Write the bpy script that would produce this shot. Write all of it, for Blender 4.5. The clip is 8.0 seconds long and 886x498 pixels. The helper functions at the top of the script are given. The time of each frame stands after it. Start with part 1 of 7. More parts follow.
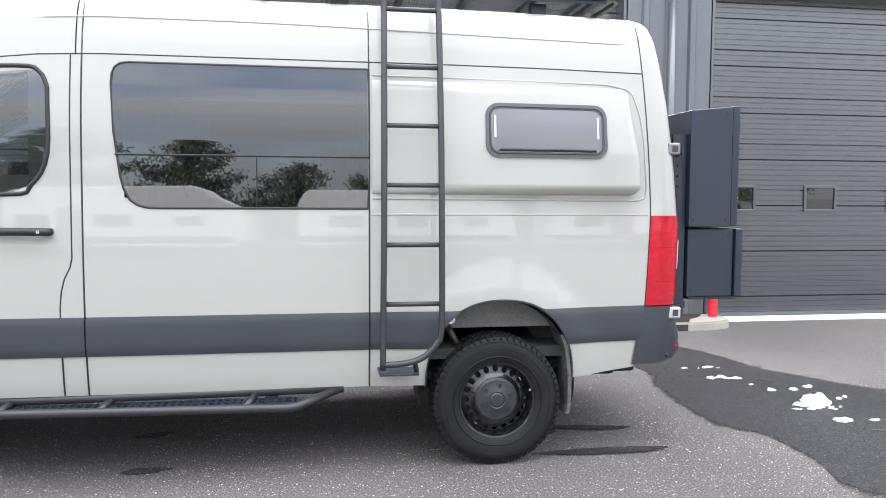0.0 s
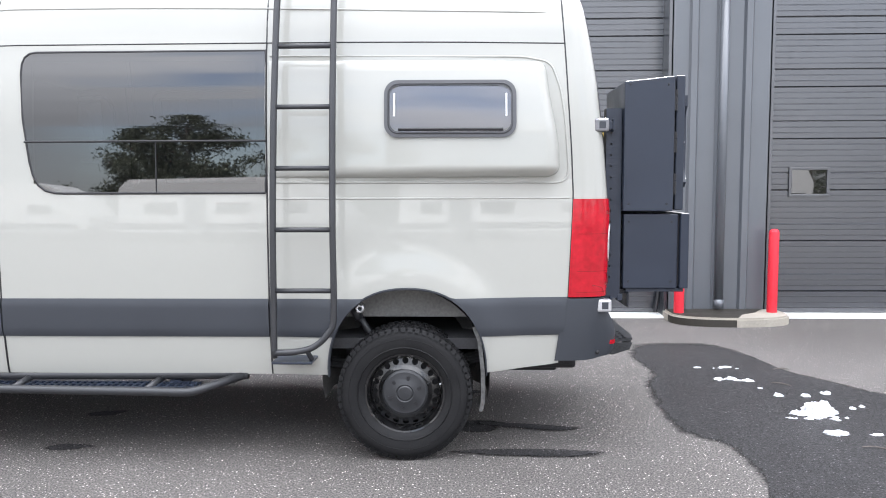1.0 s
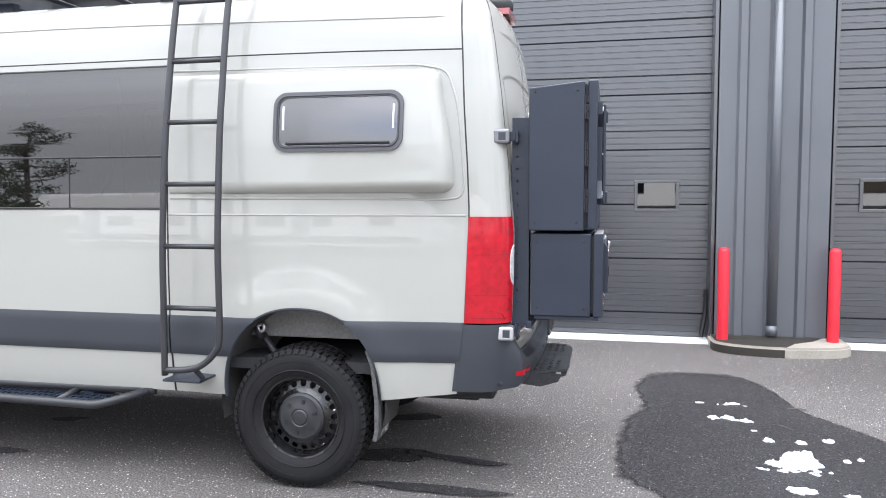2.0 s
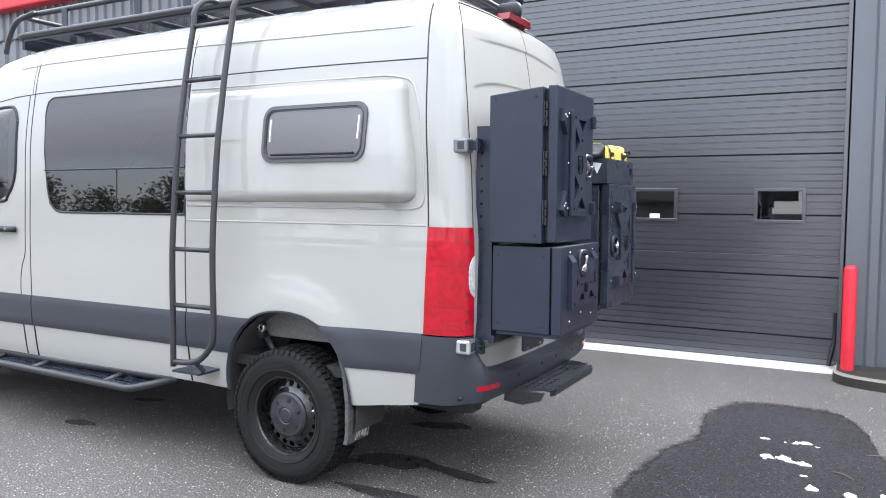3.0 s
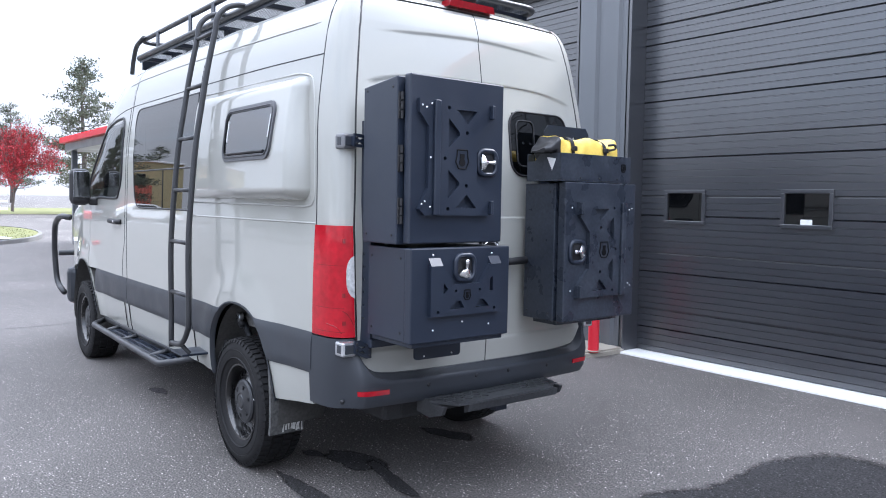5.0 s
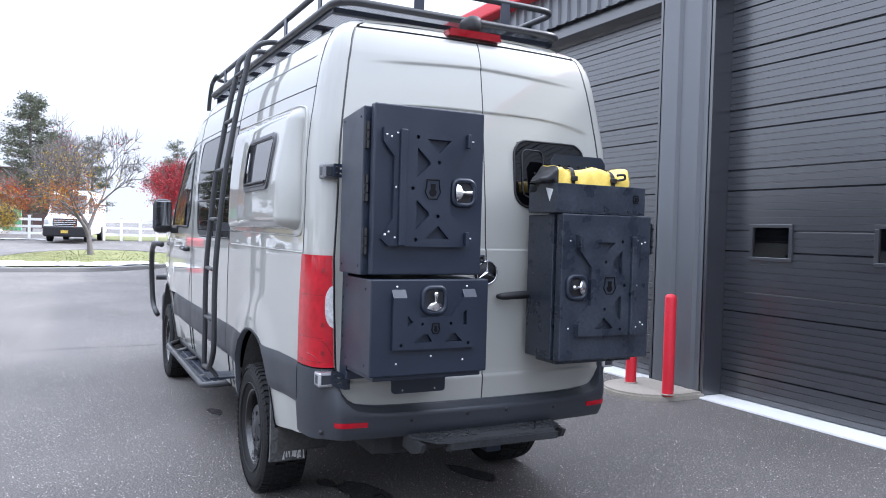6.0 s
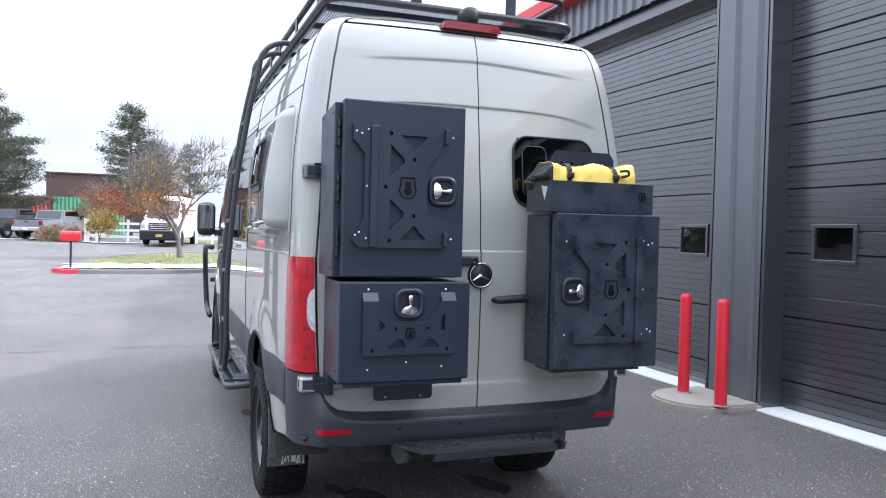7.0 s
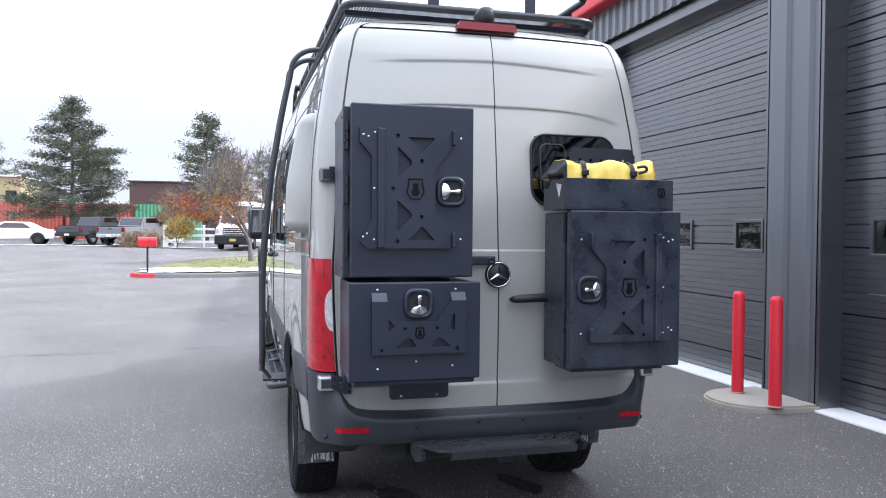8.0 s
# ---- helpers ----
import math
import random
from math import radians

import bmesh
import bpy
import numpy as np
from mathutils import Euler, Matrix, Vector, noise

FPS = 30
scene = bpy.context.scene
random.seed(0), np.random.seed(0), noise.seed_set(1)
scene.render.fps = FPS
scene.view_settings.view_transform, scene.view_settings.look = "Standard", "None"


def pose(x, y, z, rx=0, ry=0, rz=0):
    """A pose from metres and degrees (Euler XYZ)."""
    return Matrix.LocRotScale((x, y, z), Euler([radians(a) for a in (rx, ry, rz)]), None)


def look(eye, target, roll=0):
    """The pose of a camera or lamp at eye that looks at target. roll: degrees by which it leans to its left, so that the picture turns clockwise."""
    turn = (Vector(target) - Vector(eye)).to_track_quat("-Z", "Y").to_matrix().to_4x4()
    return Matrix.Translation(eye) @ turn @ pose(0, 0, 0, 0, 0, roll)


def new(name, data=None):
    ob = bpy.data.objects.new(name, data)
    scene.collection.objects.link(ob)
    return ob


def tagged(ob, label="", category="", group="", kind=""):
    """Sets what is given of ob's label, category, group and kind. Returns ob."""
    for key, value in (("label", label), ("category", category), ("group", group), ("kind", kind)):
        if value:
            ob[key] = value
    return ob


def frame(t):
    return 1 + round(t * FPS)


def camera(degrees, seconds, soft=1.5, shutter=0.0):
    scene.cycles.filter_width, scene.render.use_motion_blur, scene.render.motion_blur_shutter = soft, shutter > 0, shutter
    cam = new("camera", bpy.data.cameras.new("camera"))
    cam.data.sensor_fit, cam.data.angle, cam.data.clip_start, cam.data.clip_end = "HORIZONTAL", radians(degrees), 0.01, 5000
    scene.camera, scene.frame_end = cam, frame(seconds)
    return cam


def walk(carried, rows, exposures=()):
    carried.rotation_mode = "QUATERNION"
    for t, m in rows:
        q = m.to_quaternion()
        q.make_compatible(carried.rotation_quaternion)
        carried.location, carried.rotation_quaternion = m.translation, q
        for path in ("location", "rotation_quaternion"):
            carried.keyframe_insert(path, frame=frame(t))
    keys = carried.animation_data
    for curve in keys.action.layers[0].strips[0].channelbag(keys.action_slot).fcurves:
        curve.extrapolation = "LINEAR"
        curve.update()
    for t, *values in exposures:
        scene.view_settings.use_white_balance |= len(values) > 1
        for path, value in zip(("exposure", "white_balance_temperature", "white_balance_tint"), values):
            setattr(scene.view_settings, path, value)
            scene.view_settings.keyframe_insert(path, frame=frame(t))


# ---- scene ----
cam = camera(60.4, 8.0, soft=1.0)
PATH = [
    (0, (0.198, -0.098, 1.566), (0.509, 1.873, 1.43), 0.3),
    (0.5, (0.89, -0.043, 1.531), (1.01, 1.947, 1.372), 0.0),
    (1, (1.554, 0.027, 1.532), (1.488, 2.02, 1.368), -0.2),
    (1.5, (2.228, 0.225, 1.532), (1.971, 2.203, 1.381), -0.3),
    (2, (2.833, 0.443, 1.56), (2.395, 2.39, 1.424), -0.1),
    (3.3, (4.284, 1.094, 1.589), (3.2, 2.771, 1.47), 0.3),
    (3.5, (4.438, 1.222, 1.581), (3.297, 2.861, 1.467), 0.2),
    (4, (4.841, 1.6, 1.564), (3.57, 3.138, 1.432), 0.3),
    (4.2, (5.009, 1.764, 1.577), (3.676, 3.25, 1.443), 0.4),
    (5.3, (5.539, 2.604, 1.588), (3.887, 3.727, 1.481), 1.1),
    (5.5, (5.596, 2.738, 1.596), (3.901, 3.796, 1.506), 1.2),
    (6, (5.781, 3.083, 1.593), (4.003, 3.998, 1.546), 1.6),
    (6.5, (5.819, 3.362, 1.579), (3.992, 4.174, 1.543), 1.6),
    (7, (5.833, 3.591, 1.594), (3.961, 4.293, 1.549), 1.4),
    (7.5, (5.902, 3.776, 1.593), (3.992, 4.368, 1.543), 1.0),
    (8, (5.936, 3.838, 1.597), (4.007, 4.362, 1.55), 0.4),
]
EXPOSURE = [(0.0, 2.15, 6250, 12), (2.0, 2.19, 6200, 12), (3.5, 2.00, 5850, 12), (5.5, 1.72, 5650, 13), (8.0, 1.56, 5750, 13)]
walk(cam, [(t, look(eye, target, roll)) for t, eye, target, roll in PATH], EXPOSURE)

# ---- sky and sun ----
SUN_EL, SUN_AZ = radians(41), radians(12)   # azimuth counted from +y towards +x
world = bpy.data.worlds.new("sky")
scene.world = world
world.use_nodes = True
wn = world.node_tree.nodes
wl = world.node_tree.links
wn.clear()
w_out = wn.new("ShaderNodeOutputWorld")
w_bg = wn.new("ShaderNodeBackground")
w_sky = wn.new("ShaderNodeTexSky")
w_sky.sky_type = "NISHITA"
w_sky.sun_disc = False
w_sky.sun_elevation = SUN_EL
w_sky.sun_rotation = SUN_AZ
w_sky.air_density, w_sky.dust_density = 1.0, 2.0
w_co = wn.new("ShaderNodeTexCoord")
w_map = wn.new("ShaderNodeMapping")
w_map.inputs["Scale"].default_value = (1.0, 1.0, 2.6)
w_no = wn.new("ShaderNodeTexNoise")
w_no.inputs["Scale"].default_value = 2.1
w_no.inputs["Detail"].default_value = 7
w_ramp = wn.new("ShaderNodeValToRGB")
w_ramp.color_ramp.elements[0].position = 0.20
w_ramp.color_ramp.elements[1].position = 0.52
w_mix = wn.new("ShaderNodeMix")
w_mix.data_type = "RGBA"
w_sep = wn.new("ShaderNodeSeparateXYZ")
w_rise = wn.new("ShaderNodeMapRange")      # an overcast dome, brightest overhead
w_rise.interpolation_type = "SMOOTHSTEP"
w_rise.inputs["From Min"].default_value, w_rise.inputs["From Max"].default_value = 0.05, 1.0
w_rise.inputs["To Min"].default_value, w_rise.inputs["To Max"].default_value = 0.275, 1.22
w_cloud = wn.new("ShaderNodeVectorMath")
w_cloud.operation = "SCALE"
w_cloud.inputs[0].default_value = (9.05, 9.2, 9.5)
wl.new(w_co.outputs["Generated"], w_sep.inputs[0])
wl.new(w_sep.outputs["Z"], w_rise.inputs["Value"])
wl.new(w_rise.outputs["Result"], w_cloud.inputs["Scale"])
wl.new(w_cloud.outputs["Vector"], w_mix.inputs["B"])
w_bg.inputs["Strength"].default_value = 0.13
wl.new(w_co.outputs["Generated"], w_map.inputs["Vector"])
wl.new(w_map.outputs["Vector"], w_no.inputs["Vector"])
wl.new(w_no.outputs["Fac"], w_ramp.inputs["Fac"])
wl.new(w_ramp.outputs["Color"], w_mix.inputs["Factor"])
wl.new(w_sky.outputs["Color"], w_mix.inputs["A"])
wl.new(w_mix.outputs["Result"], w_bg.inputs["Color"])
wl.new(w_bg.outputs["Background"], w_out.inputs["Surface"])

sun_data = bpy.data.lights.new("sun", "SUN")
sun_data.energy = 1.25
sun_data.angle = radians(2.0)
sun_data.color = (1.0, 0.95, 0.88)
sun = new("sun", sun_data)
SUN_DIR = Vector((math.sin(SUN_AZ) * math.cos(SUN_EL), math.cos(SUN_AZ) * math.cos(SUN_EL), math.sin(SUN_EL)))
sun.matrix_world = look(tuple(SUN_DIR * 60), (0, 0, 0))

# ---- materials ----
def mat(name, color, rough=0.5, metal=0.0, var=0.12, scale=6.0, fine=120.0, bump=0.0, coat=0.0, spec=0.5, rvar=0.08, tint=None, coat_rough=0.03, coat_ior=1.5):
    """A principled surface with two scales of variation in colour and roughness, and fine relief."""
    m = bpy.data.materials.new(name)
    m.use_nodes = True
    n, l = m.node_tree.nodes, m.node_tree.links
    b = n["Principled BSDF"]
    co = n.new("ShaderNodeTexCoord")
    big, small = n.new("ShaderNodeTexNoise"), n.new("ShaderNodeTexNoise")
    big.inputs["Scale"].default_value, big.inputs["Detail"].default_value = scale, 5
    small.inputs["Scale"].default_value, small.inputs["Detail"].default_value = fine, 3
    for k in (big, small):
        l.new(co.outputs["Object"], k.inputs["Vector"])
    add = n.new("ShaderNodeMath")
    add.operation = "ADD"
    l.new(big.outputs["Fac"], add.inputs[0])
    l.new(small.outputs["Fac"], add.inputs[1])
    ramp = n.new("ShaderNodeMapRange")
    ramp.inputs["From Min"].default_value, ramp.inputs["From Max"].default_value = 0.6, 1.4
    l.new(add.outputs[0], ramp.inputs["Value"])
    mix = n.new("ShaderNodeMix")
    mix.data_type = "RGBA"
    lo = [c * (1 - var) for c in color]
    hi = [min(1, c * (1 + var)) for c in (tint or color)]
    mix.inputs["A"].default_value, mix.inputs["B"].default_value = (*lo, 1), (*hi, 1)
    l.new(ramp.outputs["Result"], mix.inputs["Factor"])
    l.new(mix.outputs["Result"], b.inputs["Base Color"])
    rr = n.new("ShaderNodeMapRange")
    rr.inputs["To Min"].default_value, rr.inputs["To Max"].default_value = max(0.02, rough - rvar), min(1, rough + rvar)
    rr.inputs["From Min"].default_value, rr.inputs["From Max"].default_value = 0.3, 0.7
    l.new(big.outputs["Fac"], rr.inputs["Value"])
    l.new(rr.outputs["Result"], b.inputs["Roughness"])
    b.inputs["Metallic"].default_value = metal
    b.inputs["Specular IOR Level"].default_value = spec
    b.inputs["Coat Weight"].default_value = coat
    b.inputs["Coat Roughness"].default_value = coat_rough
    b.inputs["Coat IOR"].default_value = coat_ior
    if bump:
        bp = n.new("ShaderNodeBump")
        bp.inputs["Strength"].default_value, bp.inputs["Distance"].default_value = bump, 0.004
        l.new(small.outputs["Fac"], bp.inputs["Height"])
        l.new(bp.outputs["Normal"], b.inputs["Normal"])
    return m


def glass(name, tint, clear):
    """Sheet glass: a mirror by Fresnel over a tinted see-through pane."""
    m = bpy.data.materials.new(name)
    m.use_nodes = True
    n, l = m.node_tree.nodes, m.node_tree.links
    n.clear()
    out = n.new("ShaderNodeOutputMaterial")
    tr, gl, df = n.new("ShaderNodeBsdfTransparent"), n.new("ShaderNodeBsdfGlossy"), n.new("ShaderNodeBsdfDiffuse")
    tr.inputs["Color"].default_value = (*tint, 1)
    df.inputs["Color"].default_value = (0.012, 0.014, 0.017, 1)
    gl.inputs["Roughness"].default_value = 0.015
    fr = n.new("ShaderNodeFresnel")
    fr.inputs["IOR"].default_value = 2.15
    under, top = n.new("ShaderNodeMixShader"), n.new("ShaderNodeMixShader")
    under.inputs["Fac"].default_value = clear
    l.new(df.outputs[0], under.inputs[1])
    l.new(tr.outputs[0], under.inputs[2])
    l.new(fr.outputs[0], top.inputs["Fac"])
    l.new(under.outputs[0], top.inputs[1])
    l.new(gl.outputs[0], top.inputs[2])
    l.new(top.outputs[0], out.inputs["Surface"])
    return m


PAINT = mat("stone_grey_paint", (0.368, 0.367, 0.336), 0.45, var=0.02, scale=1.5, fine=400, coat=1.0, spec=0.12, rvar=0.03, coat_rough=0.012, coat_ior=1.52)
CLAD = mat("dark_moulding", (0.032, 0.036, 0.044), 0.45, var=0.10, scale=3, fine=300, bump=0.08)
LINER = mat("dusty_wheel_liner", (0.060, 0.058, 0.055), 0.85, var=0.4, scale=7, fine=60, bump=0.2)
STEEL = mat("black_powder_coat", (0.0150, 0.0210, 0.0355), 0.38, var=0.15, scale=5, fine=500, bump=0.06)
DUSTY = mat("worn_black_powder_coat", (0.0160, 0.0220, 0.0370), 0.36, var=0.40, scale=7, fine=60, bump=0.08, rvar=0.18, tint=(0.032, 0.038, 0.050))
TUBE = mat("satin_black_tube", (0.028, 0.029, 0.032), 0.38, var=0.15, scale=8, fine=300, bump=0.05)
BLACK = mat("black_plastic", (0.012, 0.012, 0.014), 0.5, var=0.2, scale=9, fine=200)
UNDER = mat("underbody", (0.030, 0.030, 0.032), 0.85, var=0.4, scale=7, fine=90, bump=0.3)
RUBBER = mat("tyre_rubber", (0.0095, 0.0095, 0.011), 0.66, var=0.25, scale=10, fine=150, bump=0.15, spec=0.22, tint=(0.0150, 0.0148, 0.0150))
INNER = mat("dusty_wheel_inner", (0.17, 0.168, 0.16), 0.8, var=0.35, scale=5, fine=60, bump=0.1)
HOLE = mat("deep_black", (0.004, 0.004, 0.005), 0.7, var=0.2, spec=0.15)
STEP = mat("dusty_step_coat", (0.020, 0.022, 0.025), 0.6, var=0.3, scale=9, fine=80, bump=0.15, tint=(0.042, 0.043, 0.046))
RIM = mat("black_steel_wheel", (0.005, 0.005, 0.0055), 0.30, coat=1.0, coat_rough=0.06, spec=0.3, var=0.2, scale=12, fine=200)
CAP = mat("grey_hub_cap", (0.026, 0.027, 0.030), 0.42, var=0.15, scale=12, fine=300)
SALT = mat("dried_salt", (0.50, 0.50, 0.48), 0.9, var=0.3, scale=60, fine=200)
FLAP = mat("muddy_flap", (0.035, 0.035, 0.037), 0.7, var=0.5, scale=14, fine=60, bump=0.2, tint=(0.085, 0.085, 0.082))
CHROME = mat("chrome", (0.82, 0.83, 0.85), 0.12, metal=1.0, var=0.03, rvar=0.03)
MIRROR = mat("mirror_glass", (0.30, 0.31, 0.33), 0.05, metal=1.0, var=0.02, rvar=0.02)
ALU = mat("bare_metal", (0.62, 0.63, 0.65), 0.32, metal=0.9, var=0.1)
RED_LAMP = mat("red_lens", (0.30, 0.003, 0.010), 0.14, var=0.14, scale=7, fine=30, coat=0.3, spec=0.3, tint=(0.46, 0.006, 0.018))
RED_DARK = mat("dark_red_lens", (0.20, 0.004, 0.008), 0.12, var=0.2, scale=20, fine=60, coat=0.5)
CLEAR = mat("clear_lens", (0.52, 0.52, 0.52), 0.10, var=0.35, scale=40, fine=90, coat=0.6)
HINGE = mat("dull_hinge_metal", (0.22, 0.22, 0.23), 0.38, metal=0.7, var=0.15, scale=20)
FRAME = mat("grey_window_frame", (0.075, 0.076, 0.082), 0.42, var=0.12, scale=9, fine=200)
TINT = glass("tinted_glass", (0.05, 0.055, 0.065), 0.9)
PALE = glass("pale_glass", (0.55, 0.60, 0.62), 0.9)
ACRYL = glass("acrylic_pane", (0.88, 0.87, 0.93), 0.97)
SEAT = mat("seat_cloth", (0.07, 0.07, 0.075), 0.9, var=0.2, scale=20, fine=300, bump=0.3)
WHITE = mat("white_paint", (0.78, 0.78, 0.77), 0.55, var=0.06, scale=4, fine=90)
YELLOW = mat("yellow_tarpaulin", (0.80, 0.58, 0.11), 0.40, var=0.16, scale=9, fine=140, bump=0.15)
SILVER = mat("silver_paint", (0.22, 0.225, 0.235), 0.35, metal=0.3, var=0.05, coat=0.8)
CHARCOAL = mat("charcoal_paint", (0.05, 0.052, 0.056), 0.35, var=0.08, coat=0.8)
DOORMETAL = mat("charcoal_door_steel", (0.021, 0.0235, 0.031), 0.34, spec=0.5, coat=1.0, coat_rough=0.27, coat_ior=2.0, var=0.10, scale=1.2, fine=200, rvar=0.06)
SIDING = mat("grey_steel_siding", (0.098, 0.107, 0.120), 0.40, coat=0.8, coat_rough=0.25, coat_ior=1.6, var=0.10, scale=1.5, fine=200)
TRIM_RED = mat("red_trim", (0.62, 0.022, 0.035), 0.38, var=0.10, scale=2, fine=120)
BOLLARD = mat("red_bollard_paint", (0.66, 0.022, 0.040), 0.42, var=0.12, scale=6, fine=90, bump=0.05)
CONCRETE = mat("concrete", (0.36, 0.33, 0.28), 0.85, var=0.18, scale=4, fine=60, bump=0.3)
KERB = mat("kerb_concrete", (0.20, 0.195, 0.185), 0.85, var=0.2, scale=3, fine=60, bump=0.3)
KERB_RED = mat("red_kerb_paint", (0.55, 0.04, 0.06), 0.7, var=0.2, scale=3, fine=60, bump=0.2)
SNOW = mat("snow", (0.80, 0.81, 0.84), 0.75, var=0.14, scale=30, fine=160, bump=0.9)
GRASS = mat("lawn", (0.14, 0.18, 0.045), 0.9, var=0.4, scale=1.5, fine=40, bump=0.5, tint=(0.20, 0.19, 0.08))
BARK = mat("grey_bark", (0.13, 0.11, 0.10), 0.9, var=0.3, scale=8, fine=60, bump=0.4)
TWIG = mat("pale_twig_bark", (0.15, 0.135, 0.13), 0.9, var=0.25, scale=8, fine=60)
PINE = mat("pine_needles", (0.085, 0.105, 0.075), 0.8, var=0.45, scale=1.2, fine=20, tint=(0.18, 0.19, 0.135))
DRY = mat("dry_grass", (0.30, 0.21, 0.13), 0.9, var=0.35, scale=3, fine=30, tint=(0.40, 0.30, 0.20))
RED_LEAF = mat("red_leaves", (0.42, 0.035, 0.045), 0.7, var=0.35, scale=2, fine=20)
RUST_LEAF = mat("rust_leaves", (0.46, 0.11, 0.05), 0.7, var=0.4, scale=2, fine=20, tint=(0.50, 0.20, 0.06))
GOLD_LEAF = mat("yellow_leaves", (0.52, 0.37, 0.07), 0.7, var=0.35, scale=2, fine=20)
BROWN = mat("brown_brick", (0.09, 0.055, 0.048), 0.8, var=0.2, scale=2, fine=30)
TAN = mat("tan_stucco", (0.42, 0.36, 0.20), 0.8, var=0.1, scale=2, fine=30)
ORANGE = mat("orange_container", (0.47, 0.12, 0.08), 0.6, var=0.15, scale=2, fine=30)
GREEN = mat("green_container", (0.12, 0.36, 0.20), 0.6, var=0.15, scale=2, fine=30)


def asphalt(name, dark, light, rough, stains, fade=False, spec=0.5):
    m = bpy.data.materials.new(name)
    m.use_nodes = True
    n, l = m.node_tree.nodes, m.node_tree.links
    b = n["Principled BSDF"]
    co = n.new("ShaderNodeTexCoord")
    grit, broad, vor = n.new("ShaderNodeTexNoise"), n.new("ShaderNodeTexNoise"), n.new("ShaderNodeTexVoronoi")
    grit.inputs["Scale"].default_value, grit.inputs["Detail"].default_value = 95, 8
    grit.inputs["Roughness"].default_value = 0.72
    broad.inputs["Scale"].default_value, broad.inputs["Detail"].default_value = 0.45, 7
    vor.inputs["Scale"].default_value = 82
    for k in (grit, broad, vor):
        l.new(co.outputs["Object"], k.inputs["Vector"])
    cr = n.new("ShaderNodeValToRGB")
    cr.color_ramp.elements[0].position, cr.color_ramp.elements[0].color = 0.43, (*dark, 1)
    cr.color_ramp.elements[1].position, cr.color_ramp.elements[1].color = 0.60, (*light, 1)
    l.new(grit.outputs["Fac"], cr.inputs["Fac"])
    chips = n.new("ShaderNodeMapRange")
    chips.inputs["From Min"].default_value, chips.inputs["From Max"].default_value = 0.22, 0.50
    chips.inputs["To Min"].default_value, chips.inputs["To Max"].default_value = 6.0, 0.92
    pick = n.new("ShaderNodeSeparateColor")      # only some stones are pale
    l.new(vor.outputs["Color"], pick.inputs[0])
    far = n.new("ShaderNodeMath")
    far.operation = "MULTIPLY_ADD"
    far.inputs[1].default_value = 1.15
    l.new(pick.outputs["Red"], far.inputs[0])
    l.new(vor.outputs["Distance"], far.inputs[2])
    l.new(far.outputs[0], chips.inputs["Value"])
    soft = n.new("ShaderNodeMapRange")
    soft.inputs["From Min"].default_value, soft.inputs["From Max"].default_value = 0.3, 0.7
    soft.inputs["To Min"].default_value, soft.inputs["To Max"].default_value = 1 - stains, 1 + stains
    l.new(broad.outputs["Fac"], soft.inputs["Value"])
    mul = n.new("ShaderNodeMath")
    mul.operation = "MULTIPLY"
    l.new(chips.outputs["Result"], mul.inputs[0])
    l.new(soft.outputs["Result"], mul.inputs[1])
    vm = n.new("ShaderNodeVectorMath")
    vm.operation = "SCALE"
    l.new(cr.outputs["Color"], vm.inputs[0])
    l.new(mul.outputs[0], vm.inputs["Scale"])
    l.new(vm.outputs["Vector"], b.inputs["Base Color"])
    b.inputs["Roughness"].default_value, b.inputs["Specular IOR Level"].default_value = rough, spec
    bp = n.new("ShaderNodeBump")
    bp.inputs["Strength"].default_value, bp.inputs["Distance"].default_value = 0.9, 0.012
    l.new(grit.outputs["Fac"], bp.inputs["Height"])
    l.new(bp.outputs["Normal"], b.inputs["Normal"])
    if fade:      # the damp thins out in grains towards its rim
        at = n.new("ShaderNodeAttribute")
        at.attribute_name = "damp"
        mid = n.new("ShaderNodeTexNoise")
        mid.inputs["Scale"].default_value, mid.inputs["Detail"].default_value = 9, 6
        l.new(co.outputs["Object"], mid.inputs["Vector"])
        s1, s2, edge = n.new("ShaderNodeMath"), n.new("ShaderNodeMath"), n.new("ShaderNodeMapRange")
        s1.operation = s2.operation = "MULTIPLY_ADD"
        s1.inputs[1].default_value, s2.inputs[1].default_value = 0.9, 0.7
        l.new(mid.outputs["Fac"], s1.inputs[0])
        l.new(at.outputs["Fac"], s1.inputs[2])
        l.new(grit.outputs["Fac"], s2.inputs[0])
        l.new(s1.outputs[0], s2.inputs[2])
        edge.inputs["From Min"].default_value, edge.inputs["From Max"].default_value = 1.05, 1.55
        l.new(s2.outputs[0], edge.inputs["Value"])
        clear_, mixed = n.new("ShaderNodeBsdfTransparent"), n.new("ShaderNodeMixShader")
        l.new(edge.outputs["Result"], mixed.inputs["Fac"])
        l.new(clear_.outputs[0], mixed.inputs[1])
        l.new(b.outputs[0], mixed.inputs[2])
        l.new(mixed.outputs[0], n["Material Output"].inputs["Surface"])
    return m


ASPHALT = asphalt("asphalt", (0.042, 0.039, 0.037), (0.262, 0.240, 0.222), 0.80, 0.20)
WET = asphalt("wet_asphalt", (0.010, 0.0098, 0.010), (0.070, 0.067, 0.068), 0.60, 0.30, True, 0.25)
DAMP = mat("damp_concrete", (0.030, 0.026, 0.020), 0.60, var=0.3, scale=5, fine=60, bump=0.2)


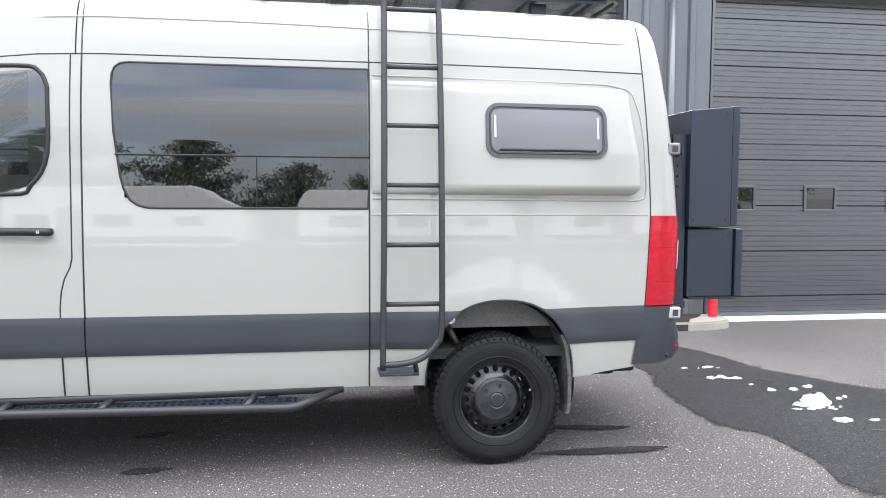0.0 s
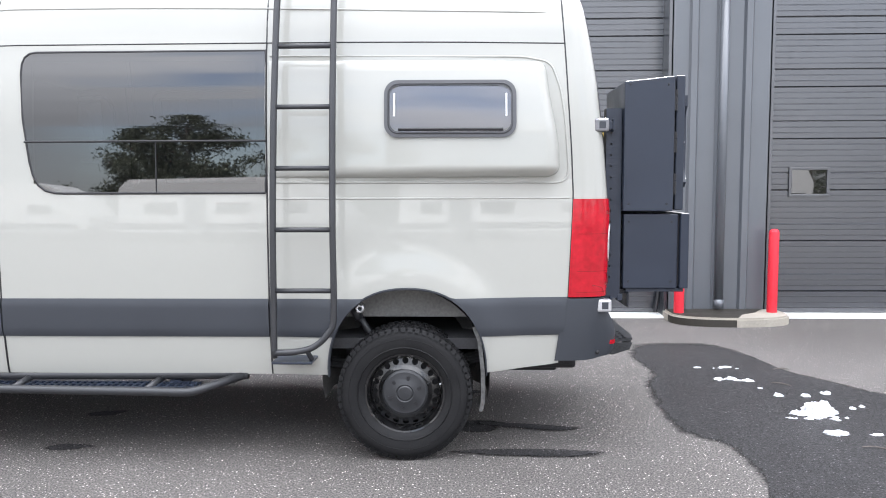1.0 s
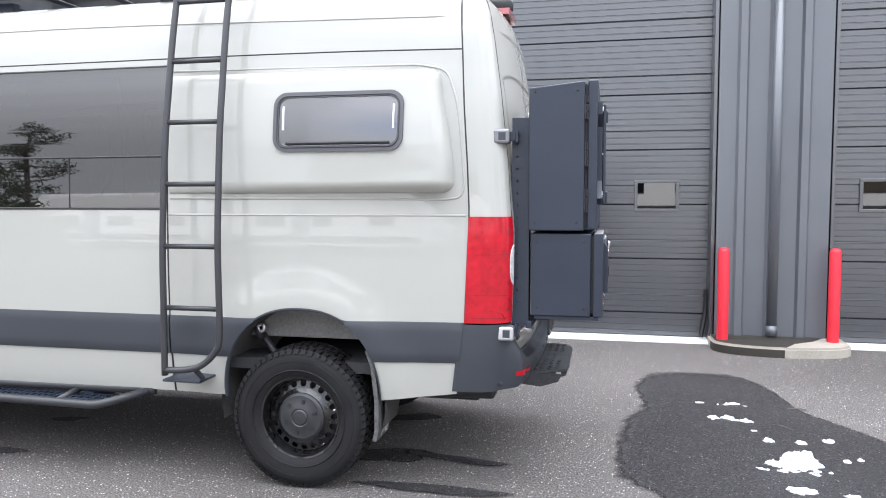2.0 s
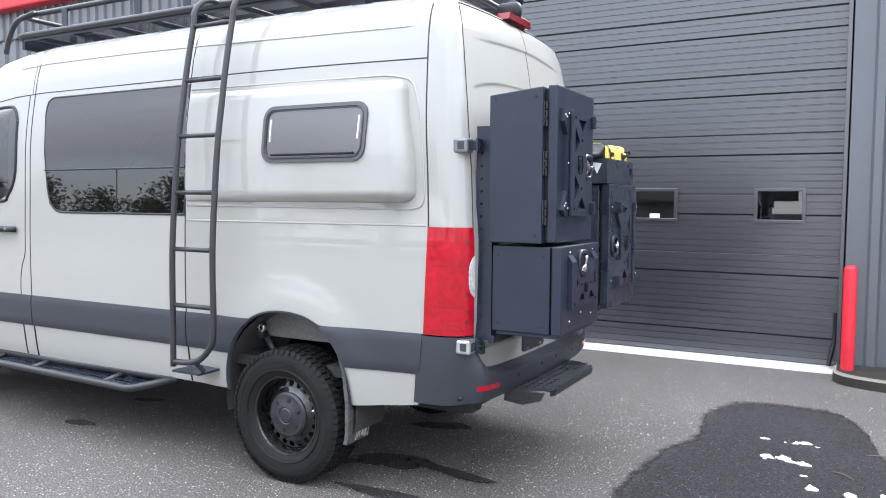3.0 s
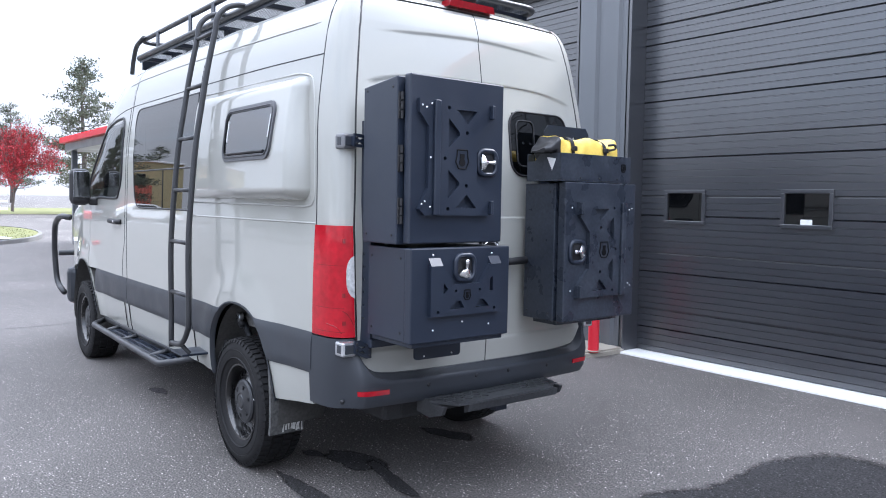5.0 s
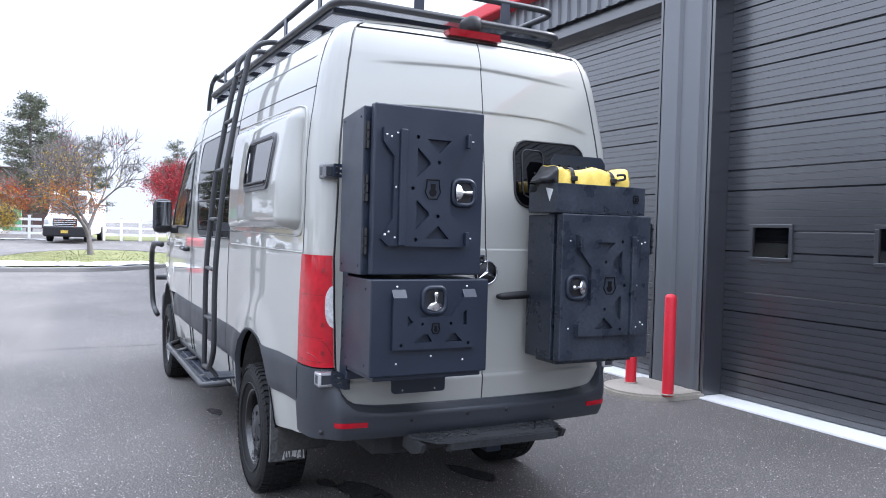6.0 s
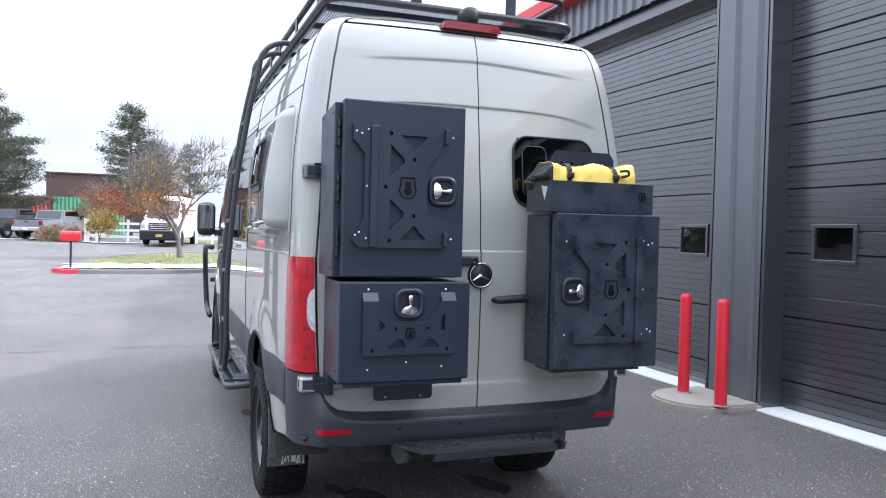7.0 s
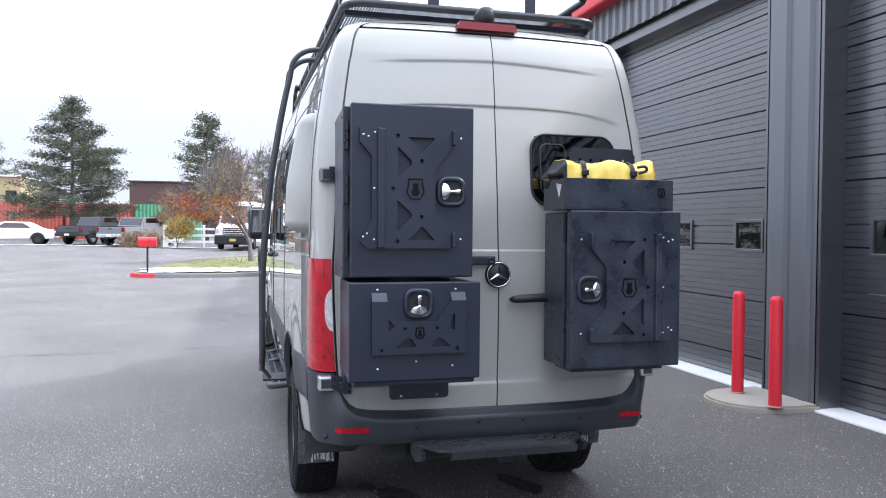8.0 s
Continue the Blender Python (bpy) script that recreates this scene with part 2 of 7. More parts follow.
# ---- mesh helpers ----
def part(name, bm, material, parent=None, label="", smooth=False):
    me = bpy.data.meshes.new(name)
    bm.normal_update()
    bm.to_mesh(me)
    bm.free()
    me.materials.append(material)
    if smooth:
        me.polygons.foreach_set("use_smooth", [True] * len(me.polygons))
    ob = new(name, me)
    if parent is not None:
        ob.parent = parent
    if label:
        ob["label"] = label
    return ob


def thing(name, label, category, group="", at=(0, 0, 0), rz=0):
    ob = new(name)
    ob.matrix_world = pose(*at, 0, 0, rz)
    return tagged(ob, label, category, group)


def box(bm, a, b, bevel=0.0):
    """A box between two corners, with its edges cut if wanted."""
    r = bmesh.ops.create_cube(bm, size=1.0)
    vs = r["verts"]
    for v in vs:
        v.co = Vector([a[i] + (v.co[i] + 0.5) * (b[i] - a[i]) for i in range(3)])
    if bevel:
        es = list({e for v in vs for e in v.link_edges})
        bmesh.ops.bevel(bm, geom=es, offset=bevel, segments=2, profile=0.5, affect="EDGES", clamp_overlap=True)
    return bm


def boxes(*ab, bevel=0.0):
    bm = bmesh.new()
    for a, b in ab:
        box(bm, a, b, bevel)
    return bm


def smooth_path(pts, n=6):
    """A rounded path through the points (Catmull-Rom)."""
    p = [Vector(q) for q in pts]
    p = [2 * p[0] - p[1]] + p + [2 * p[-1] - p[-2]]
    out = []
    for i in range(1, len(p) - 2):
        for k in range(n):
            t = k / n
            a, b, c, d = p[i - 1:i + 3]
            out.append(0.5 * (2 * b + (c - a) * t + (2 * a - 5 * b + 4 * c - d) * t * t + (3 * b - a - 3 * c + d) * t ** 3))
    return out + [p[-2]]


def fillet(pts, r, n=5):
    """A polyline with its corners rounded by about r."""
    p = [Vector(q) for q in pts]
    out = [p[0]]
    for a, b, c in zip(p, p[1:], p[2:]):
        u, v = (a - b), (c - b)
        k = min(r, u.length * 0.48, v.length * 0.48)
        s, e = b + u.normalized() * k, b + v.normalized() * k
        for i in range(n + 1):
            t = i / n
            out.append((1 - t) ** 2 * s + 2 * t * (1 - t) * b + t * t * e)
    return out + [p[-1]]


def tube(bm, path, r, seg=10, cap=True):
    """A round bar along a path; r may be one radius or one for each point."""
    p = [Vector(q) for q in path]
    rad = r if isinstance(r, (list, tuple)) else [r] * len(p)
    rings, up = [], None
    for i, q in enumerate(p):
        d = (p[min(i + 1, len(p) - 1)] - p[max(i - 1, 0)]).normalized()
        if up is None:
            up = d.orthogonal().normalized()
        up = (up - d * up.dot(d))
        up = up.normalized() if up.length > 1e-6 else d.orthogonal().normalized()
        side = d.cross(up)
        rings.append([bm.verts.new(q + (up * math.cos(a) + side * math.sin(a)) * rad[i]) for a in [2 * math.pi * k / seg for k in range(seg)]])
    for a, b in zip(rings, rings[1:]):
        for k in range(seg):
            bm.faces.new((a[k], a[(k + 1) % seg], b[(k + 1) % seg], b[k]))
    if cap:
        bm.faces.new(rings[0][::-1])
        bm.faces.new(rings[-1])
    return bm


def lathe(bm, profile, axis_at, seg=48, axis="y", closed=False):
    """Turns a profile of (radius, along) round an axis through axis_at."""
    rings = []
    for r, h in profile:
        ring = []
        for k in range(seg):
            a = 2 * math.pi * k / seg
            c, s = r * math.cos(a), r * math.sin(a)
            q = (c, h, s) if axis == "y" else ((c, s, h) if axis == "z" else (h, c, s))
            ring.append(bm.verts.new(Vector(axis_at) + Vector(q)))
        rings.append(ring)
    pairs = list(zip(rings, rings[1:])) + ([(rings[-1], rings[0])] if closed else [])
    for a, b in pairs:
        for k in range(seg):
            bm.faces.new((a[k], a[(k + 1) % seg], b[(k + 1) % seg], b[k]))
    return rings


def prism(bm, outline, axis, a, b):
    """Extrudes a flat outline of 2D points along an axis from a to b."""
    def place(p, h):
        return {"x": (h, p[0], p[1]), "y": (p[0], h, p[1]), "z": (p[0], p[1], h)}[axis]
    lo = [bm.verts.new(place(p, a)) for p in outline]
    hi = [bm.verts.new(place(p, b)) for p in outline]
    n = len(outline)
    f1, f2 = bm.faces.new(lo[::-1]), bm.faces.new(hi)
    for i in range(n):
        bm.faces.new((lo[i], lo[(i + 1) % n], hi[(i + 1) % n], hi[i]))
    bmesh.ops.recalc_face_normals(bm, faces=bm.faces[:])
    return bm


def round_rect(u0, v0, u1, v1, r, n=5):
    out = []
    for cx, cy, a0 in ((u1 - r, v1 - r, 0), (u0 + r, v1 - r, 90), (u0 + r, v0 + r, 180), (u1 - r, v0 + r, 270)):
        for k in range(n + 1):
            a = radians(a0 + 90 * k / n)
            out.append((cx + r * math.cos(a), cy + r * math.sin(a)))
    return out


def ramp(x, xs, ys):
    return float(np.interp(x, xs, ys))


def step(a, b, x):
    t = min(1, max(0, (x - a) / (b - a)))
    return t * t * (3 - 2 * t)


def face_out(bm, rule):
    """Turns every face so that its front looks the way that rule(centre) points."""
    bm.normal_update()
    bad = [f for f in bm.faces if f.normal.dot(rule(f.calc_center_median())) < 0]
    if bad:
        bmesh.ops.reverse_faces(bm, faces=bad)
    return bm


def sheet(grid, thick=None, holes=None):
    """A skin from rows of points; thick(i, j) gives the inward offset vector of the folded rim; holes(i, j) drops a cell."""
    bm = bmesh.new()
    v = [[bm.verts.new(p) for p in row] for row in grid]
    for i in range(len(v) - 1):
        for j in range(len(v[0]) - 1):
            if holes and holes(i, j):
                continue
            q = [v[i][j], v[i][j + 1], v[i + 1][j + 1], v[i + 1][j]]
            if len({tuple(round(c, 5) for c in w.co) for w in q}) > 3:
                bm.faces.new(q)
    if thick is not None:
        rim = [e for e in bm.edges if len(e.link_faces) == 1]
        for e in rim:
            a, b = e.verts[0].co.copy(), e.verts[1].co.copy()
            n1 = [bm.verts.new(c) for c in (a, b, b + thick, a + thick)]
            bm.faces.new(n1)
    bmesh.ops.recalc_face_normals(bm, faces=bm.faces[:])
    return bm

# ---- ground ----
def lie(x):
    """The height of the ground: level by the building, rising gently beyond the front of the van."""
    return ramp(x, (-60, -46, -41, -37, -30, -20, -10, -4.5), (0.75, 0.60, 0.52, 0.44, 0.20, 0.07, 0.02, 0.0))


def ground_sheet(name, xs, ys, material, label, category, lift=0.0):
    grid = [[Vector((x, y, lie(x) + lift)) for x in xs] for y in ys]
    return tagged(part(name, sheet(grid), material, None, smooth=True), label, category, kind="structure")


XS = [-3000, -1200, -400, -160, -90, -60, -46, -41, -37, -30, -27, -25, -22, -20, -18, -15.5, -13, -11, -10, -7.5, -6, -4.5, -3, 0, 3, 8, 20, 60, 200, 800, 3000]
gr = ground_sheet("ground", XS, [-3000, -600, -150, -60, -30, -20, -17, -15, -13, -11, -9, -7, -5, 0, 5, 10, 20, 60, 200, 800, 3000], ASPHALT, "worn grey asphalt yard rising gently to the road", "ground")
gr.data.polygons.foreach_set("use_smooth", [False] * len(gr.data.polygons))


def blot(name, cx, cy, rx, ry, seed, material, label, category, lift=0.004, rough=0.22, turn=0.0, n=72, pts=None, rim=0.0):
    """A flat patch with an uneven edge; with a rim it thins out over that share of its size."""
    rnd = random.Random(seed)
    ph = [rnd.uniform(0, 6.28) for _ in range(6)]
    bm = bmesh.new()
    ring = []
    for k in range(n):
        a = 2 * math.pi * k / n
        if pts:
            r = 1 + rough * 0.4 * sum(math.sin((j + 5) * a + ph[j]) / (j + 2) for j in range(6))
            q = k / n * len(pts)
            i, f = int(q), q - int(q)
            p0, p1, p2, p3 = (pts[(i + d) % len(pts)] for d in (-1, 0, 1, 2))
            c = [0.5 * (2 * p1[m] + (p2[m] - p0[m]) * f + (2 * p0[m] - 5 * p1[m] + 4 * p2[m] - p3[m]) * f * f + (3 * p1[m] - p0[m] - 3 * p2[m] + p3[m]) * f ** 3) for m in (0, 1)]
            x, y = (c[0] - cx) * r, (c[1] - cy) * r
        else:
            r = 1 + rough * sum(math.sin((j + 2) * a + ph[j]) / (j + 1.5) for j in range(6))
            u, v = rx * r * math.cos(a), ry * r * math.sin(a)
            x, y = u * math.cos(turn) - v * math.sin(turn), u * math.sin(turn) + v * math.cos(turn)
        ring.append((x, y))
    damp = bm.verts.layers.float.new("damp")
    loops = []
    for s, w in ((1 + rim, 0.0), (1 - rim, 1.0)) if rim else ((1.0, 1.0),):
        vs = []
        for x, y in ring:
            v = bm.verts.new((cx + x * s, cy + y * s, lie(cx + x * s) + lift))
            v[damp] = w
            vs.append(v)
        loops.append(vs)
    for a, b in zip(loops, loops[1:]):
        for k in range(n):
            bm.faces.new((a[k], a[(k + 1) % n], b[(k + 1) % n], b[k]))
    bm.faces.new(loops[-1])
    bmesh.ops.recalc_face_normals(bm, faces=bm.faces[:])
    if bm.faces[:][0].normal.z < 0:
        bmesh.ops.reverse_faces(bm, faces=bm.faces[:])
    return tagged(part(name, bm, material), label, category, kind="structure")


blot("wet_patch", 3.9, 5.5, 1, 1, 3, WET, "dark wet asphalt where snow has melted", "wet ground", rough=0.07, rim=0.07, n=240,
     pts=[(3.04, 3.55), (3.09, 3.90), (3.11, 4.28), (3.06, 4.52), (2.90, 4.74), (2.885, 5.26), (2.94, 5.80), (3.06, 6.22), (3.03, 6.75), (3.22, 7.25), (3.58, 7.40), (3.90, 7.34), (4.07, 6.90), (4.17, 6.30), (4.38, 5.98), (4.60, 5.60), (5.1, 5.15), (5.5, 4.4), (5.1, 3.5), (4.3, 3.25), (3.5, 3.25)])
for k, (x, y, rx, ry, tr) in enumerate(((1.54, 4.78, 0.24, 0.11, 0.1), (1.46, 5.57, 0.18, 0.08, 0.3), (-0.81, 4.34, 0.13, 0.05, 0.0), (-0.90, 5.0, 0.12, 0.05, 0.2), (1.90, 4.30, 0.45, 0.05, 0.0), (1.93, 4.78, 0.30, 0.05, -0.15), (1.30, 4.62, 0.09, 0.04, 0.3))):
    blot("drip_stain", x, y, rx, ry, 20 + k, WET, "dark drip stain on the asphalt", "stain", turn=tr, rough=0.18, rim=0.24, lift=0.004 + 0.0012 * k)
# cracks
for k, pts in enumerate((((-4.9, -1.5), (-4.62, 0.8), (-4.6, 2.35), (-4.72, 3.2), (-4.75, 4.2), (-4.9, 6.0)), ((-4.6, 2.35), (-4.1, 2.2), (-3.2, 2.1)))):
    bm = bmesh.new()
    p = smooth_path([(x, y, 0) for x, y in pts], 10)
    rnd = random.Random(k)
    a, b = [], []
    for q in p:
        w = rnd.uniform(0.004, 0.012)
        x = q.x + rnd.uniform(-0.02, 0.02)
        a.append(Vector((x - w, q.y, lie(x) + 0.004)))
        b.append(Vector((x + w, q.y, lie(x) + 0.004)))
    tagged(part("asphalt_crack", sheet([a, b]), UNDER), "thin dark crack in the asphalt", "crack", kind="structure")


def lump(name, x, y, r, h, seed, label, stretch=1.0, turn=0.0, category="snow", fine=5):
    rnd = random.Random(seed)
    off = Vector((rnd.uniform(0, 50), rnd.uniform(0, 50), rnd.uniform(0, 50)))
    bm = bmesh.new()
    bmesh.ops.create_icosphere(bm, subdivisions=fine, radius=1.0)
    ca, sa = math.cos(turn), math.sin(turn)
    for v in bm.verts:
        n = noise.fractal(v.co * 2.0 + off, 1.0, 2.0, 4) * 0.5 + noise.fractal(v.co * 7.0 + off, 0.8, 2.0, 3) * 0.16
        c = v.co * (1 + n * (0.6 if r > 0.07 else 1.0))
        u, w = c.x * r * stretch, c.y * r
        v.co = Vector((x + u * ca - w * sa, y + u * sa + w * ca, max(-0.01, c.z * h)))
    return tagged(part(name, bm, SNOW, smooth=True), label, category, "snow scraps" if fine > 3 else "snow crumbs")


SNOWS = ((3.905, 5.10, 0.100, 0.098, 1.35, 0.1), (3.76, 5.09, 0.05, 0.03, 1.2, 0.2), (3.82, 4.675, 0.055, 0.030, 1.5, 0.0), (3.53, 6.01, 0.030, 0.022, 1.6, -0.05), (3.63, 6.01, 0.036, 0.026, 1.7, -0.1), (3.74, 5.96, 0.032, 0.020, 1.9, -0.2),
         (3.48, 6.40, 0.022, 0.012, 1.9, 0.1), (3.72, 6.41, 0.024, 0.013, 2.6, 0.05), (3.81, 5.54, 0.034, 0.024, 1.3, -0.3), (4.00, 5.53, 0.034, 0.024, 1.2, -0.4), (4.18, 5.60, 0.036, 0.022, 1.3, -0.2),
         (4.185, 5.22, 0.024, 0.018, 1.1, 0), (4.27, 5.27, 0.024, 0.016, 1.1, -0.3), (4.06, 4.67, 0.030, 0.012, 1.8, 0), (3.76, 5.75, 0.022, 0.008, 1.4, 0.2))
for k, (x, y, r, h, st, tr) in enumerate(SNOWS):
    lump("snow_mound" if k < 1 else "snow_scrap", x, y, r * (0.80 if k < 1 else 0.72), h * 0.85, 40 + k, "small heap of old snow melting on the asphalt" if k < 1 else "scrap of melting snow on wet asphalt", st, tr)
rnd = random.Random(77)
for k in range(34):
    if k < 20:
        x = 3.85 + rnd.gauss(-0.03, 0.09)
        y = 5.00 + rnd.gauss(0, 0.018)
    elif k < 27:
        x, y = 3.58 + rnd.uniform(-0.10, 0.20), 5.98 + rnd.gauss(0, 0.015)
    else:
        x, y = 3.72 + rnd.uniform(-0.28, 0.09), 6.40 + rnd.gauss(0, 0.02)
    lump("snow_crumb", x, y, rnd.uniform(0.007, 0.017), rnd.uniform(0.006, 0.013), 400 + k, "crumb of grainy melting snow on wet asphalt", rnd.uniform(1.0, 2.0), rnd.uniform(-0.4, 0.4), fine=3)
for k, (x, y, a) in enumerate(((3.96, 5.86, -0.7), (4.15, 6.34, 0.1), (3.92, 4.42, -0.3))):
    bm = bmesh.new()
    tube(bm, smooth_path([(x - 0.07 * math.cos(a), y - 0.07 * math.sin(a), 0.008), (x, y + 0.01, 0.014), (x + 0.07 * math.cos(a), y + 0.07 * math.sin(a), 0.008)]), 0.004, 5)
    tagged(part("twig", bm, BARK), "thin dry twig on the asphalt", "twig", "twigs")

# ---- the workshop building ----
WALL_Y, DOOR_Y, BASE = 8.89, 9.138, 0.0
DOORS = ((-4.145, -0.485), (0.21, 3.865), (4.99, 8.65))
DOOR_TOP = 4.27
S_Z = [0.02, 0.281, 0.879, 1.477, 2.075, 2.673, 3.271, 3.869, DOOR_TOP]


def siding(name, x0, x1, z0, z1, y, label, pitch=0.305, rib=0.035, parent=None, cat="wall"):
    """Ribbed steel sheet facing -y."""
    bm = bmesh.new()
    prof = []
    x = x0
    while x < x1 - 1e-4:
        for dx, dy in ((0.0, 0.0), (pitch * 0.62, 0.0), (pitch * 0.70, -rib), (pitch * 0.92, -rib)):
            if x + dx < x1:
                prof.append((x + dx, y + dy))
        x += pitch
    prof.append((x1, y))
    lo = [bm.verts.new((px, py, z0)) for px, py in prof]
    hi = [bm.verts.new((px, py, z1)) for px, py in prof]
    for i in range(len(prof) - 1):
        bm.faces.new((lo[i], lo[i + 1], hi[i + 1], hi[i]))
    back_ = [bm.verts.new((px, y + 0.14, z)) for px in (x0, x1) for z in (z0, z1)]
    bm.faces.new((back_[0], back_[1], back_[3], back_[2]))
    bm.faces.new((lo[0], hi[0], back_[1], back_[0]))
    bm.faces.new((lo[-1], back_[2], back_[3], hi[-1]))
    bm.faces.new((hi[0], *hi[1:], back_[3], back_[1]))
    ob = part(name, bm, SIDING, parent)
    return tagged(ob, label, cat, kind="structure") if parent is None else ob


siding("wall_pier_1", -0.485, 0.21, BASE, DOOR_TOP, WALL_Y, "ribbed grey steel pier between garage doors")
siding("wall_pier_2", 3.865, 4.99, BASE, DOOR_TOP, WALL_Y, "ribbed grey steel pier between garage doors")
siding("wall_pier_3", 8.65, 16.0, BASE, DOOR_TOP, WALL_Y, "ribbed grey steel wall")
siding("wall_pier_4", -14.1, -4.145, BASE - 0.1, DOOR_TOP, WALL_Y, "ribbed grey steel wall")
siding("wall_fascia", -14.1, 16.0, DOOR_TOP + 0.002, 4.75, WALL_Y - 0.05, "ribbed grey steel fascia over the doors", pitch=0.20, rib=0.03)
tagged(part("wall_body", boxes(((-14.08, 9.40, -0.1), (15.9, 22.0, 4.75)), ((-14.1, 9.04, -0.1), (-13.9, 9.39, 4.75)), ((15.7, 9.04, -0.1), (16.0, 9.39, 4.75))), SIDING), "steel workshop building", "building", kind="structure")
tagged(part("trim_gutter", boxes(((-14.0, WALL_Y - 0.26, 4.72), (16.2, WALL_Y + 0.2, 4.92)), bevel=0.03), TRIM_RED), "red painted eave trim", "trim", kind="structure")
bm = bmesh.new()
prism(bm, [(8.72, 4.91), (15.5, 6.1), (22.2, 4.91)], "x", -13.98, 16.15)
tagged(part("roof_building", bm, TRIM_RED), "low red metal roof", "roof", kind="structure")
# low canopy beyond the end of the building
cp = thing("canopy", "low open canopy with a red metal roof beyond the building", "canopy")
bm = bmesh.new()
prism(bm, [(7.6, 3.22), (7.6, 3.36), (10.2, 3.98), (12.8, 3.36), (12.8, 3.22)], "x", -21.0, -13.7)
part("roof", bm, TRIM_RED, cp, "red ribbed metal roof")
for x in np.arange(-20.9, -13.8, 0.4):
    part("roof_rib", prism(bmesh.new(), [(7.6, 3.3605), (7.6, 3.385), (10.2, 4.005), (10.2, 3.9805)], "x", x, x + 0.03), TRIM_RED, cp)
part("soffit", boxes(((-20.9, 7.75, 2.98), (-14.2, 12.6, 3.219)), bevel=0.01), SIDING, cp, "grey boxed soffit")
for x in (-20.6, -14.6):
    for y in (7.95, 12.4):
        part("post", boxes(((x - 0.08, y - 0.08, -0.05), (x + 0.08, y + 0.08, 2.979)), bevel=0.01), SIDING, cp)
# jamb flashings
for x0, x1 in DOORS:
    for xa, xb in ((x0 - 0.02, x0 + 0.035), (x1 - 0.035, x1 + 0.02)):
        tagged(part("trim_jamb", boxes(((xa, WALL_Y + 0.0, BASE), (xb, DOOR_Y + 0.1, DOOR_TOP)), bevel=0.004), DOORMETAL), "folded steel door jamb", "jamb", kind="structure")
    tagged(part("trim_header", boxes(((x0 + 0.036, WALL_Y + 0.02, DOOR_TOP - 0.14), (x1 - 0.036, DOOR_Y + 0.1, DOOR_TOP)), bevel=0.004), DOORMETAL), "folded steel door header", "header", kind="structure")
    tagged(part("threshold", boxes(((x0 - 0.12, WALL_Y - 0.06, -0.02), (x1 + 0.12, DOOR_Y + 0.06, 0.018)), bevel=0.006), WHITE), "white painted concrete threshold strip", "threshold", kind="structure")
    if x1 < 9:
        bm = bmesh.new()
        tube(bm, smooth_path([(x1 - 0.05, DOOR_Y - 0.05, 0.55), (x1 - 0.055, DOOR_Y - 0.06, 0.3), (x1 - 0.10, DOOR_Y - 0.12, 0.04)]), 0.02, 6)
        tagged(part("weather_strip", bm, BLACK), "loose black rubber weather strip", "weather strip", kind="structure")


def door_panel(x0, x1, z0, z1, win):
    """One section of the door, with its pressed ribs, and openings for the windows."""
    y = DOOR_Y
    h = z1 - z0
    prof = [(0.0, 0.022), (0.004, 0.016), (0.008, 0.0)]
    for k in range(-1, 8):
        base = 0.281 + 0.598 * k - z0
        for dz, deep in [(0.598 * j / 9, j == 3) for j in range(1, 9)]:
            zc = base + dz
            if 0.025 < zc < h - 0.025:
                if deep:
                    prof += [(zc - 0.010, 0.0), (zc - 0.006, 0.020), (zc + 0.009, 0.024), (zc + 0.012, 0.0)]
                else:
                    prof += [(zc - 0.006, 0.0), (zc - 0.002, 0.0065), (zc + 0.004, 0.0070), (zc + 0.0065, 0.0)]
    prof += [(h - 0.009, 0.0), (h - 0.004, 0.016), (h, 0.022)]
    xs = sorted({x0, x1, *[a for w in win for a in w[:2]]})
    bm = bmesh.new()
    for xa, xb in zip(xs, xs[1:]):
        for (za, ya), (zb, yb) in zip(prof, prof[1:]):
            zm = z0 + 0.5 * (za + zb)
            if any(w[0] <= xa and xb <= w[1] and w[2] < zm < w[3] for w in win):
                continue
            q = [bm.verts.new((px, y + dy, z0 + pz)) for px, pz, dy in ((xa, za, ya), (xb, za, ya), (xb, zb, yb), (xa, zb, yb))]
            bm.faces.new(q)
    return bm


